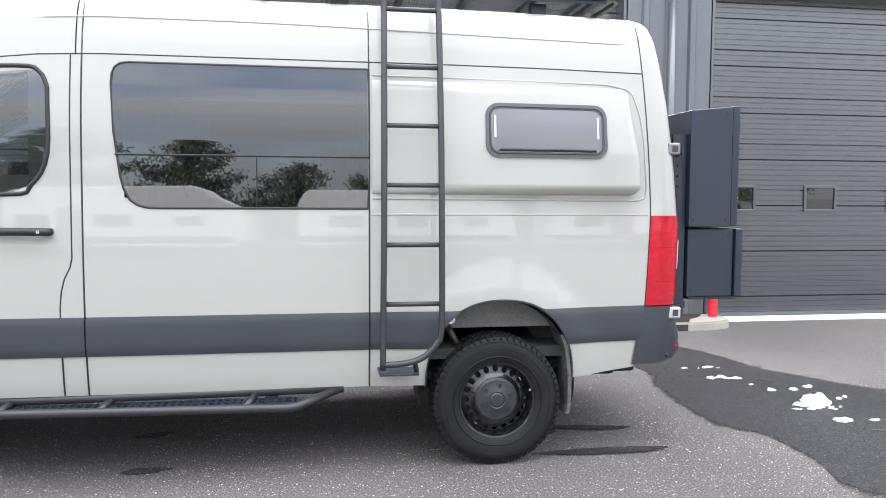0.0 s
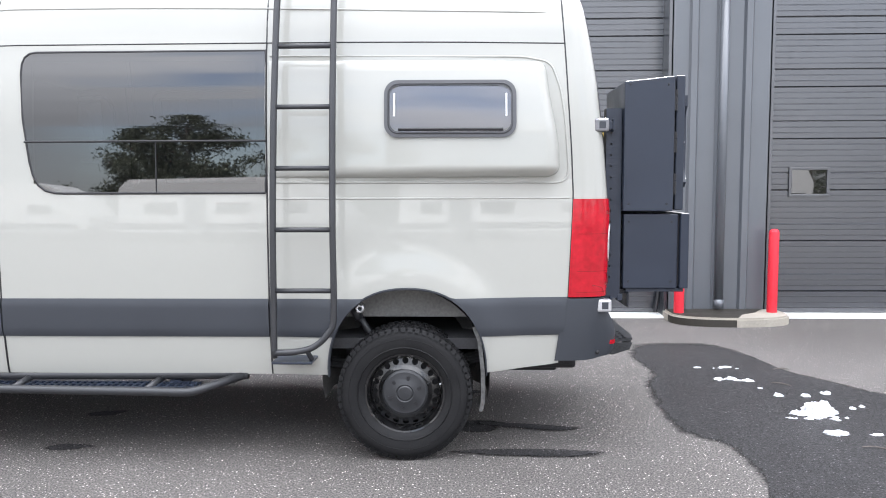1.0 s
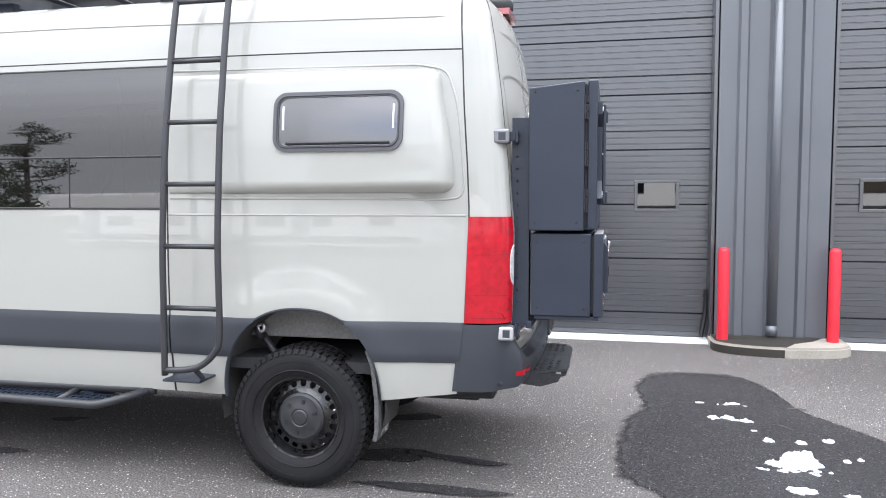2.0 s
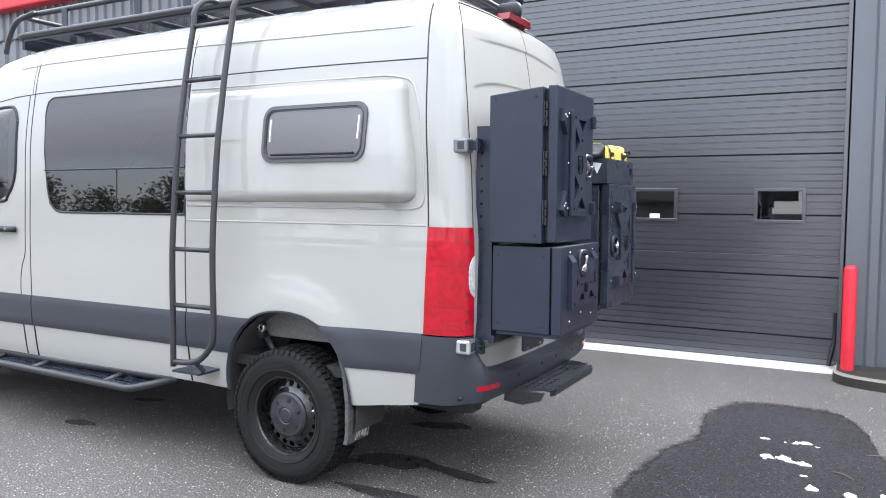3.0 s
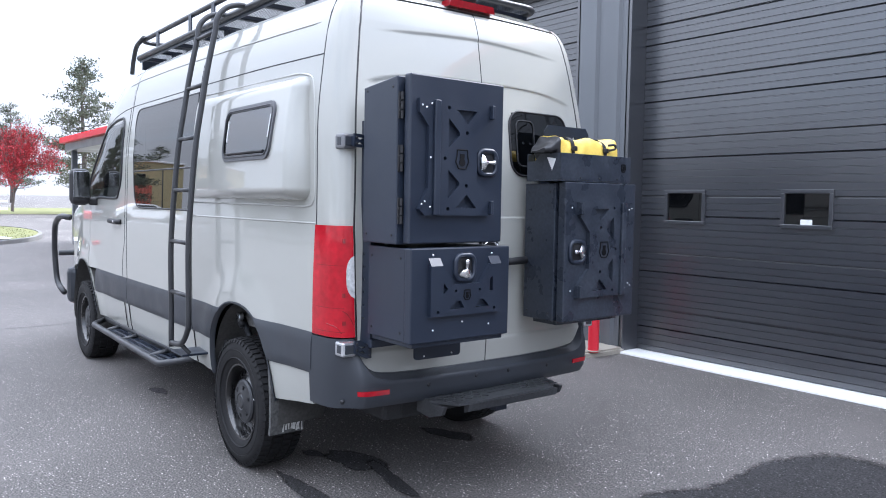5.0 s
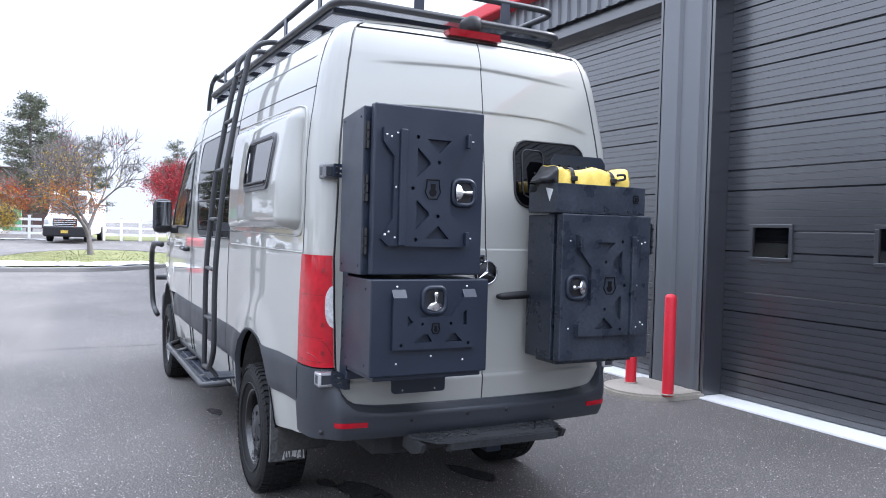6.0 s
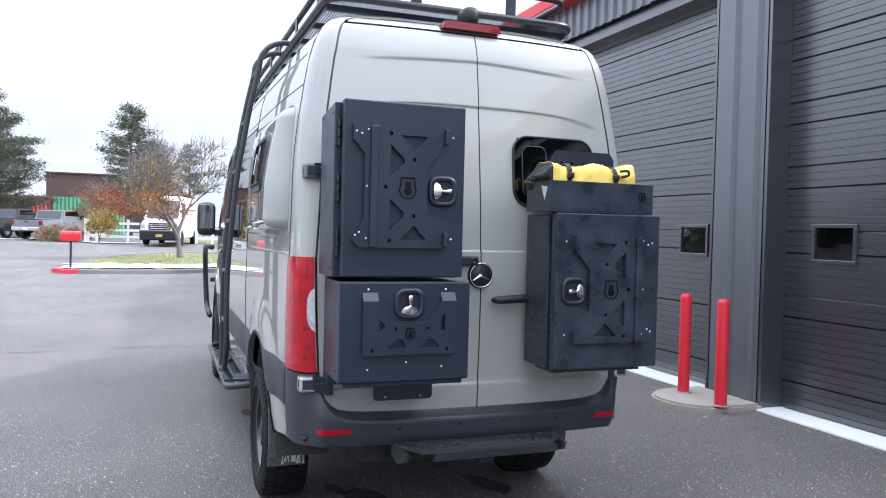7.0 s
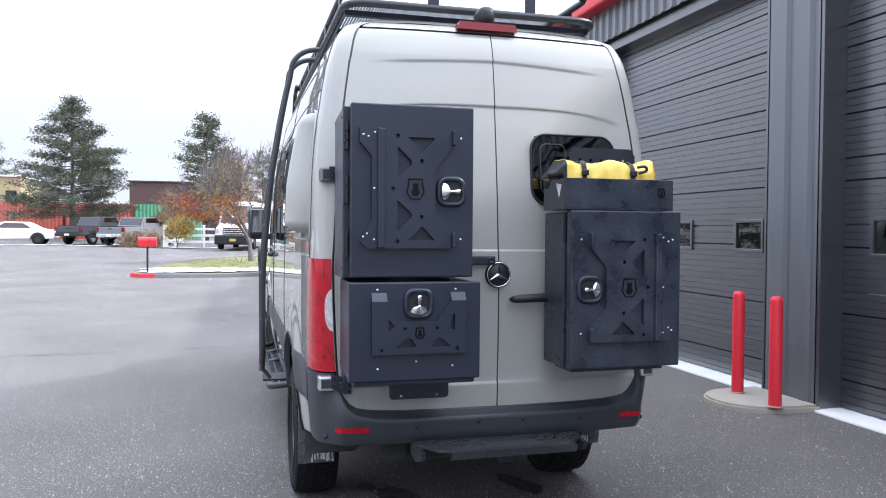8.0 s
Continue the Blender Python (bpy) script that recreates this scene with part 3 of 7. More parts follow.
GLASSD = glass("dark_window", (0.06, 0.065, 0.07), 0.85)
for n, (x0, x1) in enumerate(DOORS):
    d = new("garage_door_%d" % (n + 1))
    tagged(d, "charcoal sectional garage door with pressed ribs and three small windows", "garage door", kind="structure")
    offs = {0: (0.345, 1.565, 2.845), 1: (0.35, 1.612, 2.835), 2: (0.325, 1.49, 2.72)}[n]
    wins = [(x0 + o, x0 + o + 0.475, 1.394, 1.745) for o in offs]
    for k, (za, zb) in enumerate(zip(S_Z, S_Z[1:])):
        w = [(a + 0.02, b - 0.02, c + 0.02, e - 0.02) for a, b, c, e in wins] if za < 1.745 and zb > 1.394 else []
        part("door_section", door_panel(x0 + 0.036, x1 - 0.036, za, zb, w), DOORMETAL, d)
    for a, b, c, e in wins:
        fr = part("window_frame", boxes(((a, DOOR_Y - 0.022, c), (b, DOOR_Y + 0.02, c + 0.035)), ((a, DOOR_Y - 0.022, e - 0.035), (b, DOOR_Y + 0.02, e)), ((a, DOOR_Y - 0.0225, c + 0.036), (a + 0.035, DOOR_Y + 0.02, e - 0.036)), ((b - 0.035, DOOR_Y - 0.0225, c + 0.036), (b, DOOR_Y + 0.02, e - 0.036)), bevel=0.004), DOORMETAL, d, "thin window frame")
        part("pane", boxes(((a + 0.03, DOOR_Y - 0.003, c + 0.03), (b - 0.03, DOOR_Y + 0.003, e - 0.03))), GLASSD, fr)
        part("back_panel", boxes(((a, DOOR_Y + 0.12, c), (b, DOOR_Y + 0.14, e))), UNDER, fr)
    if n == 1:
        for wn_ in (1, 2):
            a, b, c, e = wins[wn_]
            if wn_ == 1:
                part("window_sticker", boxes(((a + 0.185, DOOR_Y - 0.006, c + 0.036), (a + 0.292, DOOR_Y - 0.0045, c + 0.082))), WHITE, d, "small white sticker")

# downpipe, islands, bollards
bm = bmesh.new()
tube(bm, [(4.44, WALL_Y - 0.055, 0.16), (4.44, WALL_Y - 0.055, 4.26)], 0.05, 12)
tube(bm, [(4.44, WALL_Y - 0.07, 0.12), (4.44, WALL_Y - 0.06, 0.22)], 0.056, 12)
tagged(part("downpipe", bm, SIDING, smooth=True), "round grey steel downpipe on the wall", "downpipe")


def island_edge(x0, x1, y0, a0=0.0, a1=math.pi, n=25, out=0.0):
    return [(0.5 * (x0 + x1) + (0.5 * (x1 - x0) + out) * math.cos(a), WALL_Y - 0.25 - (WALL_Y - 0.25 - y0 + out) * abs(math.sin(a)) ** 0.7) for a in np.linspace(a0, a1, n)]


def island(x0, x1, y0, top, label):
    bm = bmesh.new()
    prism(bm, [(x1, WALL_Y)] + island_edge(x0, x1, y0) + [(x0, WALL_Y)], "z", -0.02, top)
    bmesh.ops.bevel(bm, geom=[e for e in bm.edges if all(v.co.z > top - 0.007 for v in e.verts)], offset=0.020, segments=2, affect="EDGES")
    return tagged(part("concrete_island", bm, CONCRETE), label, "concrete base")


island(-0.60, 0.27, 8.09, 0.062, "low rounded concrete island under two bollards")
island(3.82, 5.13, 8.26, 0.100, "low rounded concrete island, partly wet, under two bollards")
bm = bmesh.new()
prism(bm, island_edge(3.845, 5.13, 8.285, 1.58, math.pi, 16) + [(3.845, 8.885), (4.95, 8.885), (4.80, 8.66), (4.60, 8.50)], "z", 0.099, 0.1035)
prism(bm, island_edge(3.82, 5.13, 8.26, 1.60, math.pi, 16, 0.004) + [(3.84, 8.64), (4.00, 8.45), (4.50, 8.30)], "z", -0.01, 0.079)
tagged(part("wet_stain", bm, DAMP), "dark wet stain on the concrete", "stain", kind="structure")
for k, (x, y) in enumerate(((-0.365, 8.50), (0.232, 8.445), (3.93, 8.62), (4.99, 8.68))):
    b = thing("bollard", "red painted steel pipe bollard set in concrete", "bollard", "bollards by the garage doors", (x, y, 0.05))
    bm = bmesh.new()
    lathe(bm, [(0.056, 0.0), (0.056, 0.950), (0.050, 0.975), (0.034, 0.990), (0.001, 0.995)], (0, 0, 0), 24, "z")
    part("post", bm, BOLLARD, b, smooth=True)
    part("collar", tube(bmesh.new(), [(0.064 * math.cos(a), 0.064 * math.sin(a), 0.018) for a in np.linspace(0, 2 * math.pi, 25)], 0.008, 6, cap=False), CONCRETE, b)

# ---- the van ----
CY = 5.095                       # the van's middle line
HUB_X, HUB_Z, FRONT_X = 1.2, 0.380, -2.545
W_Z = (0.30, 0.42, 0.55, 0.75, 0.95, 1.30, 1.50, 2.00, 2.30, 2.42, 2.52, 2.58, 2.62, 2.65, 2.675, 2.686, 2.69)
W_D = (0.90, 0.935, 0.965, 0.990, 0.998, 1.000, 0.992, 0.976, 0.926, 0.903, 0.872, 0.842, 0.805, 0.745, 0.620, 0.40, 0.0)
ROOF_U = (2.306, 2.36, 2.42, 2.47, 2.52, 2.55, 2.58, 2.60, 2.62, 2.635, 2.65, 2.6625, 2.675, 2.68, 2.686, 2.69)
van = thing("camper_van", "light stone-grey high-roof camper van with dark grey mouldings, parked on asphalt", "van")


def outward(c):
    return c - Vector((min(1.7, max(-2.4, c.x)), CY, 1.3))


def half(x, u):
    """Half the van's width at x and at the height u, before the nose drops."""
    w = sum(ramp(u + d, W_Z, W_D) for d in (-0.14, -0.07, 0.0, 0.07, 0.14)) / 5 if 0.9 < u < 2.25 else ramp(u, W_Z, W_D)
    return w * ramp(x, (-3.75, -3.6, -3.2, -2.6, -1.4, 0.6, 1.3, 2.08), (0.69, 0.77, 0.865, 0.907, 0.932, 0.932, 0.928, 0.912))


def spread(x):
    """How much the flat drawing of the side grows on the true skin."""
    return 0.0165 * ramp(x, (-3.75, 0.9, 1.5, 2.08), (1.0, 1.0, 0.7, 0.0))


def fall(x, u):
    """The true height of the level u at x: the windscreen and bonnet drop in front of the cab."""
    s = ramp(x, (-3.7, -3.2, -2.72, -2.2, -1.85, -1.55, -1.25, -0.95), (0.02, 0.07, 0.14, 0.60, 0.86, 0.945, 0.985, 1.0))
    z = u if u < 1.5 else 1.5 + (u - 1.5) * s
    return z * ramp(x, (-3.75, -3.4, -2.7), (0.80, 0.90, 1.0)) if z > 0.9 and x < -2.7 else z


MID_X = 0.30
SEAM_U = (0.55, 0.64, 0.78, 0.92, 1.30, 1.47, 1.73, 2.0, 2.24, 2.48, 2.65)
SEAM_X = (2.056, 2.069, 2.086, 2.100, 2.117, 2.124, 2.113, 2.095, 2.082, 2.066, 2.057)


def seam(u):
    """Where the side ends and the curved rear corner begins."""
    return ramp(u, SEAM_U, SEAM_X)


def skin(x, u, off=0.0, side=-1):
    if x > 1.98:
        x += (seam(u) - 2.082) * min(1, (x - 1.98) / 0.10)
    for cx in (HUB_X + 0.005, FRONT_X):      # the flared wheel arches
        if abs(x - cx) < 0.7 and u < 1.25:
            off += 0.020 * step(0.70, 0.50, math.hypot(x - cx, (u - 0.49) * 0.95))
    k = spread(x)
    return Vector((x + (x - MID_X) * k, CY + side * (half(x, u) + off), fall(x, u) + (fall(x, u) - 1.5) * k))


def arch(x, grow=0.0):
    """The lower edge of the side at x: the sill, and the two wheel arches."""
    z = ramp(x, (-3.7, -2.2, 0.75, 1.65, 2.08), (0.52, 0.50, 0.50, 0.508, 0.552))
    for cx in (HUB_X + 0.005, FRONT_X):
        a, b, zc = 0.435 + grow, 0.485 + grow, 0.49
        if abs(x - cx) < a:
            z = max(z, zc + b * (1 - (abs(x - cx) / a) ** 2.3) ** (1 / 2.3))
    return z


def span(x0, x1, step_=0.05):
    """Stations along x, closer at the wheel arches."""
    xs = set(np.linspace(x0, x1, max(2, int((x1 - x0) / step_) + 1)).tolist())
    for cx in (HUB_X + 0.005, FRONT_X):
        for k in range(0, 25):
            for a in (0.435, 0.47):
                x = cx - a * math.cos(math.pi * k / 24)
                if x0 < x < x1:
                    xs.add(x)
    return sorted(xs)


def side_panel(name, x0, x1, lo, hi, rows, side=-1, off=None, material=None, holes=None, label="", rim=0.018, step_=0.05):
    xs = span(x0, x1, step_)
    grid = []
    for k in range(rows + 1):
        row = []
        for x in xs:
            a, b = lo(x), hi(x)
            u = a + (b - a) * k / rows
            row.append(skin(x, u, off(x, u) if off else 0.0, side))
        grid.append(row)

    def gone(i, j):
        if not holes:
            return False
        x = 0.5 * (xs[j] + xs[j + 1])
        u = lo(x) + (hi(x) - lo(x)) * (i + 0.5) / rows
        return any(x0_ < x < x1_ and z0_ < u < z1_ for x0_, z0_, x1_, z1_ in holes)
    return part(name, face_out(sheet(grid, Vector((0, -side * rim, 0)), gone), outward), material or PAINT, van, label, smooth=False)


def shade_smooth(ob, deg=40):
    for p in ob.data.polygons:
        p.use_smooth = True
    bm = bmesh.new()
    bm.from_mesh(ob.data)
    for e in bm.edges:
        if len(e.link_faces) != 2 or e.calc_face_angle(0) > radians(deg):
            e.smooth = False
    bm.to_mesh(ob.data)
    bm.free()
    return ob


def glass_panel(name, outline, off, material, side=-1, parent=None, label="", rows=14, cols=10, over=None):
    """A pane that follows the side's curve; outline is a convex polygon in x and u."""
    us = [p[1] for p in outline]
    u0, u1 = min(us), max(us)
    grid = []
    for k in range(rows + 1):
        u = u0 + (u1 - u0) * (0.0005 + 0.999 * k / rows)
        cut = []
        for (ax, au), (bx, bu) in zip(outline, outline[1:] + outline[:1]):
            if (au - u) * (bu - u) <= 0 and au != bu:
                cut.append(ax + (bx - ax) * (u - au) / (bu - au))
        xa, xb = min(cut), max(cut)
        grid.append([skin(x, u, off + (over(x, u) if over else 0), side) for x in [xa + (xb - xa) * j / cols for j in range(cols + 1)]])
    return shade_smooth(part(name, face_out(sheet(grid, Vector((0, -side * 0.006, 0))), outward), material, parent or van, label))


def skin_tube(name, outline, off, r, material, side=-1, label="", parent=None, squash=1.0):
    """A rubber strip round an outline on the side."""
    bm = bmesh.new()
    pts = [skin(x, u, off, side) for x, u in outline + outline[:1]]
    tube(bm, pts, r, 8, cap=False)
    return part(name, bm, material, parent or van, label, smooth=True)


CLAD_LO, CLAD_HI = 0.715, 0.926
SEAMS = (-2.30, -1.035, 0.452, 2.082)
G = 0.0045
WIN = [(0.445, 1.50), (0.445, 2.262), (-0.81, 2.262), (-0.845, 2.255), (-0.872, 2.235), (-0.885, 2.20), (-0.888, 2.15), (-0.875, 1.90), (-0.845, 1.67), (-0.828, 1.60), (-0.80, 1.545), (-0.76, 1.515), (-0.71, 1.502), (-0.65, 1.50)]
DOORWIN = [(p.x, p.y) for p in smooth_path([(x, u, 0) for x, u in ((-1.20, 2.13), (-1.24, 2.21), (-1.36, 2.25), (-1.95, 2.26), (-2.30, 2.10), (-2.36, 1.75), (-2.30, 1.62), (-1.42, 1.57), (-1.28, 1.62), (-1.20, 1.78), (-1.20, 2.13))], 4)[:-1]]
for side in (-1, 1):
    near = side < 0
    for name, x0, x1, win in (("front_wing", -3.62, SEAMS[0], None), ("front_door", SEAMS[0], SEAMS[1], (-2.2, 1.66, -1.3, 2.2)),
                              ("middle_panel", SEAMS[1], SEAMS[2], (-0.83, 1.56, 0.41, 2.21)), ("rear_quarter_panel", SEAMS[2], SEAMS[3], None)):
        shade_smooth(side_panel(name, x0 + G, x1 - G, lambda x: max(CLAD_HI, arch(x) + 0.002), lambda x: 2.300, 46, side, holes=[win] if win else None))
        shade_smooth(side_panel("sill_panel", x0 + G, x1 - G, arch, lambda x: max(CLAD_LO, arch(x) + 0.0005), 4, side,
                                off=lambda x, u: -0.004))
        if name != "front_wing":
            x0c = x0 + (0.25 if name == "front_door" else 0)
            shade_smooth(side_panel("moulding", x0c + G, x1 - G, lambda x: max(CLAD_LO, arch(x) + 0.0005), lambda x: max(CLAD_HI, arch(x) + 0.012), 8, side,
                                    off=lambda x, u: 0.010 - 0.008 * min(1, abs((u - 0.82) / 0.106)) ** 6 if u < 0.93 else 0.004, material=CLAD, label="dark grey plastic moulding"))
    # the broad windows with their inner joints
    w = glass_panel("side_window", WIN, 0.003, TINT, side, label="dark tinted side window", rows=70)
    if near:
        bm = bmesh.new()
        for z0 in (1.779,):
            tube(bm, [skin(x, z0, 0.0045, side) for x in np.linspace(-0.87, 0.45, 12)], 0.006, 6)
        tube(bm, [skin(-0.15, u, 0.004, side) for u in np.linspace(1.505, 1.775, 5)], 0.0035, 6)
        part("window_bar", bm, BLACK, w)
    skin_tube("window_seal", [(x, u) for x, u in WIN], 0.0, 0.007, BLACK, side, parent=w)
    w = glass_panel("door_window", DOORWIN, 0.002, PALE, side, label="clear front door window")
    skin_tube("window_seal", DOORWIN, 0.0, 0.012, BLACK, side, parent=w)
    # wheel arches: lip and liner
    for cx in (HUB_X + 0.005, FRONT_X):
        inner, outer, deep = [], [], []
        for k in range(41):
            a = math.pi * k / 40
            for lst, g, o in ((inner, 0.0, 0.007), (outer, 0.008, 0.005), (deep, -0.003, -0.025)):
                x = cx - (0.435 + g) * np.sign(math.cos(a)) * abs(math.cos(a)) ** (2 / 2.3)
                z = 0.49 + (0.485 + g) * abs(math.sin(a)) ** (2 / 2.3)
                lst.append(skin(x, z, o, side))
        g = sheet([deep, inner, outer])
        part("arch_lip", g, CLAD, van, smooth=True)
        bm = bmesh.new()
        rings = []
        for y in (0.0, 0.28, 0.36):
            ring = []
            for k in range(25):
                a = math.pi * (k / 24) * 1.16 - 0.08 * math.pi
                rr = 0.47 - (0.10 if y > 0.3 else 0)
                ring.append(bm.verts.new((cx - rr * math.cos(a), CY + side * (0.918 - y - (0.03 if cx > 0 else 0)), 0.47 + (rr + 0.03) * math.sin(a))))
            rings.append(ring)
        for a, b in zip(rings, rings[1:]):
            for k in range(24):
                bm.faces.new((a[k], a[k + 1], b[k + 1], b[k]))
        part("wheel_well", bm, LINER, van, smooth=True)

# roof skin, from the windscreen's top edge to the back
def roof_grid(x0, x1, nx):
    rows = []
    for x in np.linspace(x0, x1, nx):
        left = [skin(x, u, 0, -1) for u in ROOF_U]
        rows.append(left + [skin(x, u, 0, 1) for u in ROOF_U[-2::-1]])
    return rows


shade_smooth(part("roof", face_out(sheet(roof_grid(-1.062, 2.079, 40), Vector((0, 0, -0.012))), outward), PAINT, van))
shade_smooth(part("front_roof", face_out(sheet(roof_grid(-1.86, -1.069, 14), Vector((0, 0, -0.012))), outward), PAINT, van))
shade_smooth(part("windscreen", face_out(sheet(roof_grid(-2.72, -1.865, 14)), outward), TINT, van, "wide tinted windscreen"))
shade_smooth(part("bonnet", face_out(sheet(roof_grid(-3.66, -2.725, 16)), outward), PAINT, van))
bm = bmesh.new()
prof = [skin(-3.66, u, 0, -1) for u in (0.5, 0.7, 0.95, 1.3, 1.5, 2.3, 2.6)] + [skin(-3.66, u, 0, 1) for u in (2.6, 2.3, 1.5, 1.3, 0.95, 0.7, 0.5)]
bm.faces.new([bm.verts.new(p) for p in prof])
part("nose", bm, CLAD, van, "dark front grille")
part("front_bumper", boxes(((-3.78, CY - 0.84, 0.40), (-3.60, CY + 0.84, 0.80)), bevel=0.06), CLAD, van)

# dark joints between the panels
for side in (-1, 1):
    def joint(pts, r=0.0045):
        bm_ = bmesh.new()
        tube(bm_, [skin(x, u, -0.0015, side) for x, u in pts], r, 6)
        part("panel_joint", bm_, BLACK, van)
    joint([(x, 2.303) for x in np.linspace(-1.9, 2.08, 50)], 0.0042)
    for xs_ in (SEAMS[1], SEAMS[2]):
        joint([(xs_, u) for u in np.linspace(arch(xs_) + 0.004, 2.66, 30)])
    joint([(2.083, u) for u in np.linspace(0.56, 2.66, 30)])
    joint([(-1.09, u) for u in np.linspace(2.30, 1.24, 12)] + [(-1.10, 1.19), (-1.13, 1.13), (-1.147, 1.06)] + [(-1.155, u) for u in np.linspace(0.98, 0.505, 8)])

# the stamped line along the upper side
for side in (-1, 1):
    bm = bmesh.new()
    tube(bm, [skin(x, 2.505 - 0.03 * step(-0.4, 1.6, x), -0.001, side) for x in np.linspace(-1.3, 2.0, 40)], [0.0005] + [0.006] * 38 + [0.0005], 8)
    part("roof_crease", bm, PAINT, van, smooth=True)
    bm = bmesh.new()
    tube(bm, [skin(x, 1.468, -0.002, side) for x in np.linspace(0.46, 2.07, 20)], 0.006, 8)
    part("waist_crease", bm, PAINT, van, smooth=True)


# the bulging side pod with its framed window
def pod_off(x, u):
    """How far the pod stands off the side: it swells towards the back and ends in a blunt rounded face."""
    r = 0.062
    end = 2.03 - 0.055 * step(1.7, 2.2, u) - x
    low = min(u - 1.580, 2.205 - u)
    d = min(end, low)
    if d <= 0:
        return 0.001
    if end < r and low < r:
        d = r - math.hypot(r - end, r - low)
    d = max(0, min(1, d / r))
    swell = ramp(x, (0.45, 0.80, 1.10, 1.80, 1.96), (0.014, 0.030, 0.058, 0.098, 0.108)) * ramp(u, (1.58, 1.82, 2.06, 2.205), (1.06, 1.04, 0.80, 0.66))
    return 0.001 + swell * math.sqrt(max(0.0, 1 - (1 - d) ** 2))


def pod(side):
    us = [1.578 + 0.629 * (0.5 - 0.5 * math.cos(math.pi * k / 100)) for k in range(101)]
    grid = [[skin(x, u, pod_off(x, u), side) for x in [0.468 + (2.034 - 0.055 * step(1.7, 2.2, u) - 0.468) * (1 - (1 - k / 120) ** 2) for k in range(121)]] for u in us]
    p = shade_smooth(part("side_pod", face_out(sheet(grid, Vector((0, -side * 0.01, 0))), outward), PAINT, van, "bulging painted side pod"), 50)
    bm = bmesh.new()
    o = [(2.055, 2.19), (2.062, 1.9), (2.068, 1.62), (2.055, 1.56), (2.00, 1.548), (1.3, 1.553), (0.47, 1.556)]
    tube(bm, fillet([skin(x, u, 0.001, side) for x, u in [(0.47, 2.232), (1.85, 2.228), (2.0, 2.20), (2.048, 2.05)] + o[1:]], 0.05), 0.006, 8)
    part("pod_seam", bm, PAINT, p, smooth=True)
    if side > 0:
        return
    F = round_rect(1.094, 1.788, 1.801, 2.091, 0.072, 6)

    def at(x, u, o):
        return skin(x, u, pod_off(x, u) + o, side)
    def strip(outer, inner, o):
        a = [at(x, u, o) for x, u in outer]
        b = [at(x, u, o) for x, u in inner]
        back = [at(x, u, o - 0.05) for x, u in outer]
        return face_out(sheet([[*back, back[0]], [*a, a[0]], [*b, b[0]]]), outward)
    inner = round_rect(1.124, 1.818, 1.771, 2.063, 0.050, 6)
    fr = shade_smooth(part("pod_window", strip(F, inner, 0.012), FRAME, van, "small framed awning window with rounded corners"), 50)
    o1 = round_rect(1.116, 1.810, 1.779, 2.071, 0.055, 6)
    part("window_bead", tube(bmesh.new(), [at(x, u, 0.013) for x, u in o1 + o1[:1]], 0.0035, 6, cap=False), TUBE, fr, smooth=True)
    g = glass_panel("pane", inner, 0.006, ACRYL, side, fr, rows=10, cols=6, over=pod_off)
    part("rail", tube(bmesh.new(), [at(x, 1.830, 0.014) for x in np.linspace(1.17, 1.73, 6)], 0.007, 6), BLACK, fr)
    for x in (1.148, 1.748):
        part("stay", tube(bmesh.new(), [at(x, u, 0.002) for u in (1.90, 1.94, 1.98, 2.02)], 0.007, 6), WHITE, fr, "pale window stay")
    # blind colour is lifted to carry the sky's reflection in the pane
    back = [at(x, u, -0.012) for x, u in inner]
    bm = bmesh.new()
    bm.faces.new([bm.verts.new(p) for p in back])
    part("blind", bm, mat("sky_paled_blind", (0.78, 0.76, 0.84), 0.8, var=0.05), fr, "window blind paled for the sky mirrored in the pane")


pod(-1)
pod(1)


# ---- the van's back ----
R_Z = (0.50, 0.72, 1.00, 1.38, 1.75, 2.10, 2.35, 2.50, 2.58, 2.62, 2.65, 2.675, 2.69)
R_X = (2.335, 2.348, 2.366, 2.372, 2.345, 2.305, 2.268, 2.240, 2.215, 2.185, 2.13, 2.06, 1.95)
CORNER = ((0.0, 1.0), (0.32, 0.995), (0.62, 0.975), (0.82, 0.935), (0.93, 0.885), (0.98, 0.83), (1.0, 0.79))


def edge_at(u):
    """How far out the back door's edge lies, as a share of half the width."""
    return ramp(u, (0.7, 0.95, 1.2, 1.45, 1.9, 2.45, 2.6), (0.86, 0.88, 0.893, 0.905, 0.888, 0.886, 0.90))


def back(f, u, off=0.0, side=-1):
    """A point of the tail: f from 0 (the side seam) through 1 (the door's edge) to 2 (the middle)."""
    xr = ramp(u, R_Z, R_X)
    w = half(2.08, u)
    if f <= 1:
        fr = ramp(f, [k / 6 for k in range(7)], [c[0] for c in CORNER])
        e = edge_at(u)
        d = w * (1 - (1 - ramp(f, [k / 6 for k in range(7)], [c[1] for c in CORNER])) * (1 - e) / 0.21)
        x = seam(u) + 0.0035 + (xr - 0.041 - seam(u) - 0.0035) * fr
        n = Vector((math.sin(f * 1.5), side * math.cos(f * 1.5), 0))
    else:
        k = f - 1
        d = w * edge_at(u) * (1 - k)
        x = xr - 0.041 + 0.041 * (1 - (1 - k) ** 2.4)
        n = Vector((1, 0, 0))
    return Vector((x, CY + side * d, u)) + n * off


def tail(name, fs, us, off, material, side, label="", rim=(-0.015, 0, 0), hole=None, parent=None):
    grid = [[back(f, u, off(f, u) if off else 0, side) for f in fs] for u in us]
    return shade_smooth(part(name, face_out(sheet(grid, Vector(rim), hole), outward), material, parent or van, label), 45)


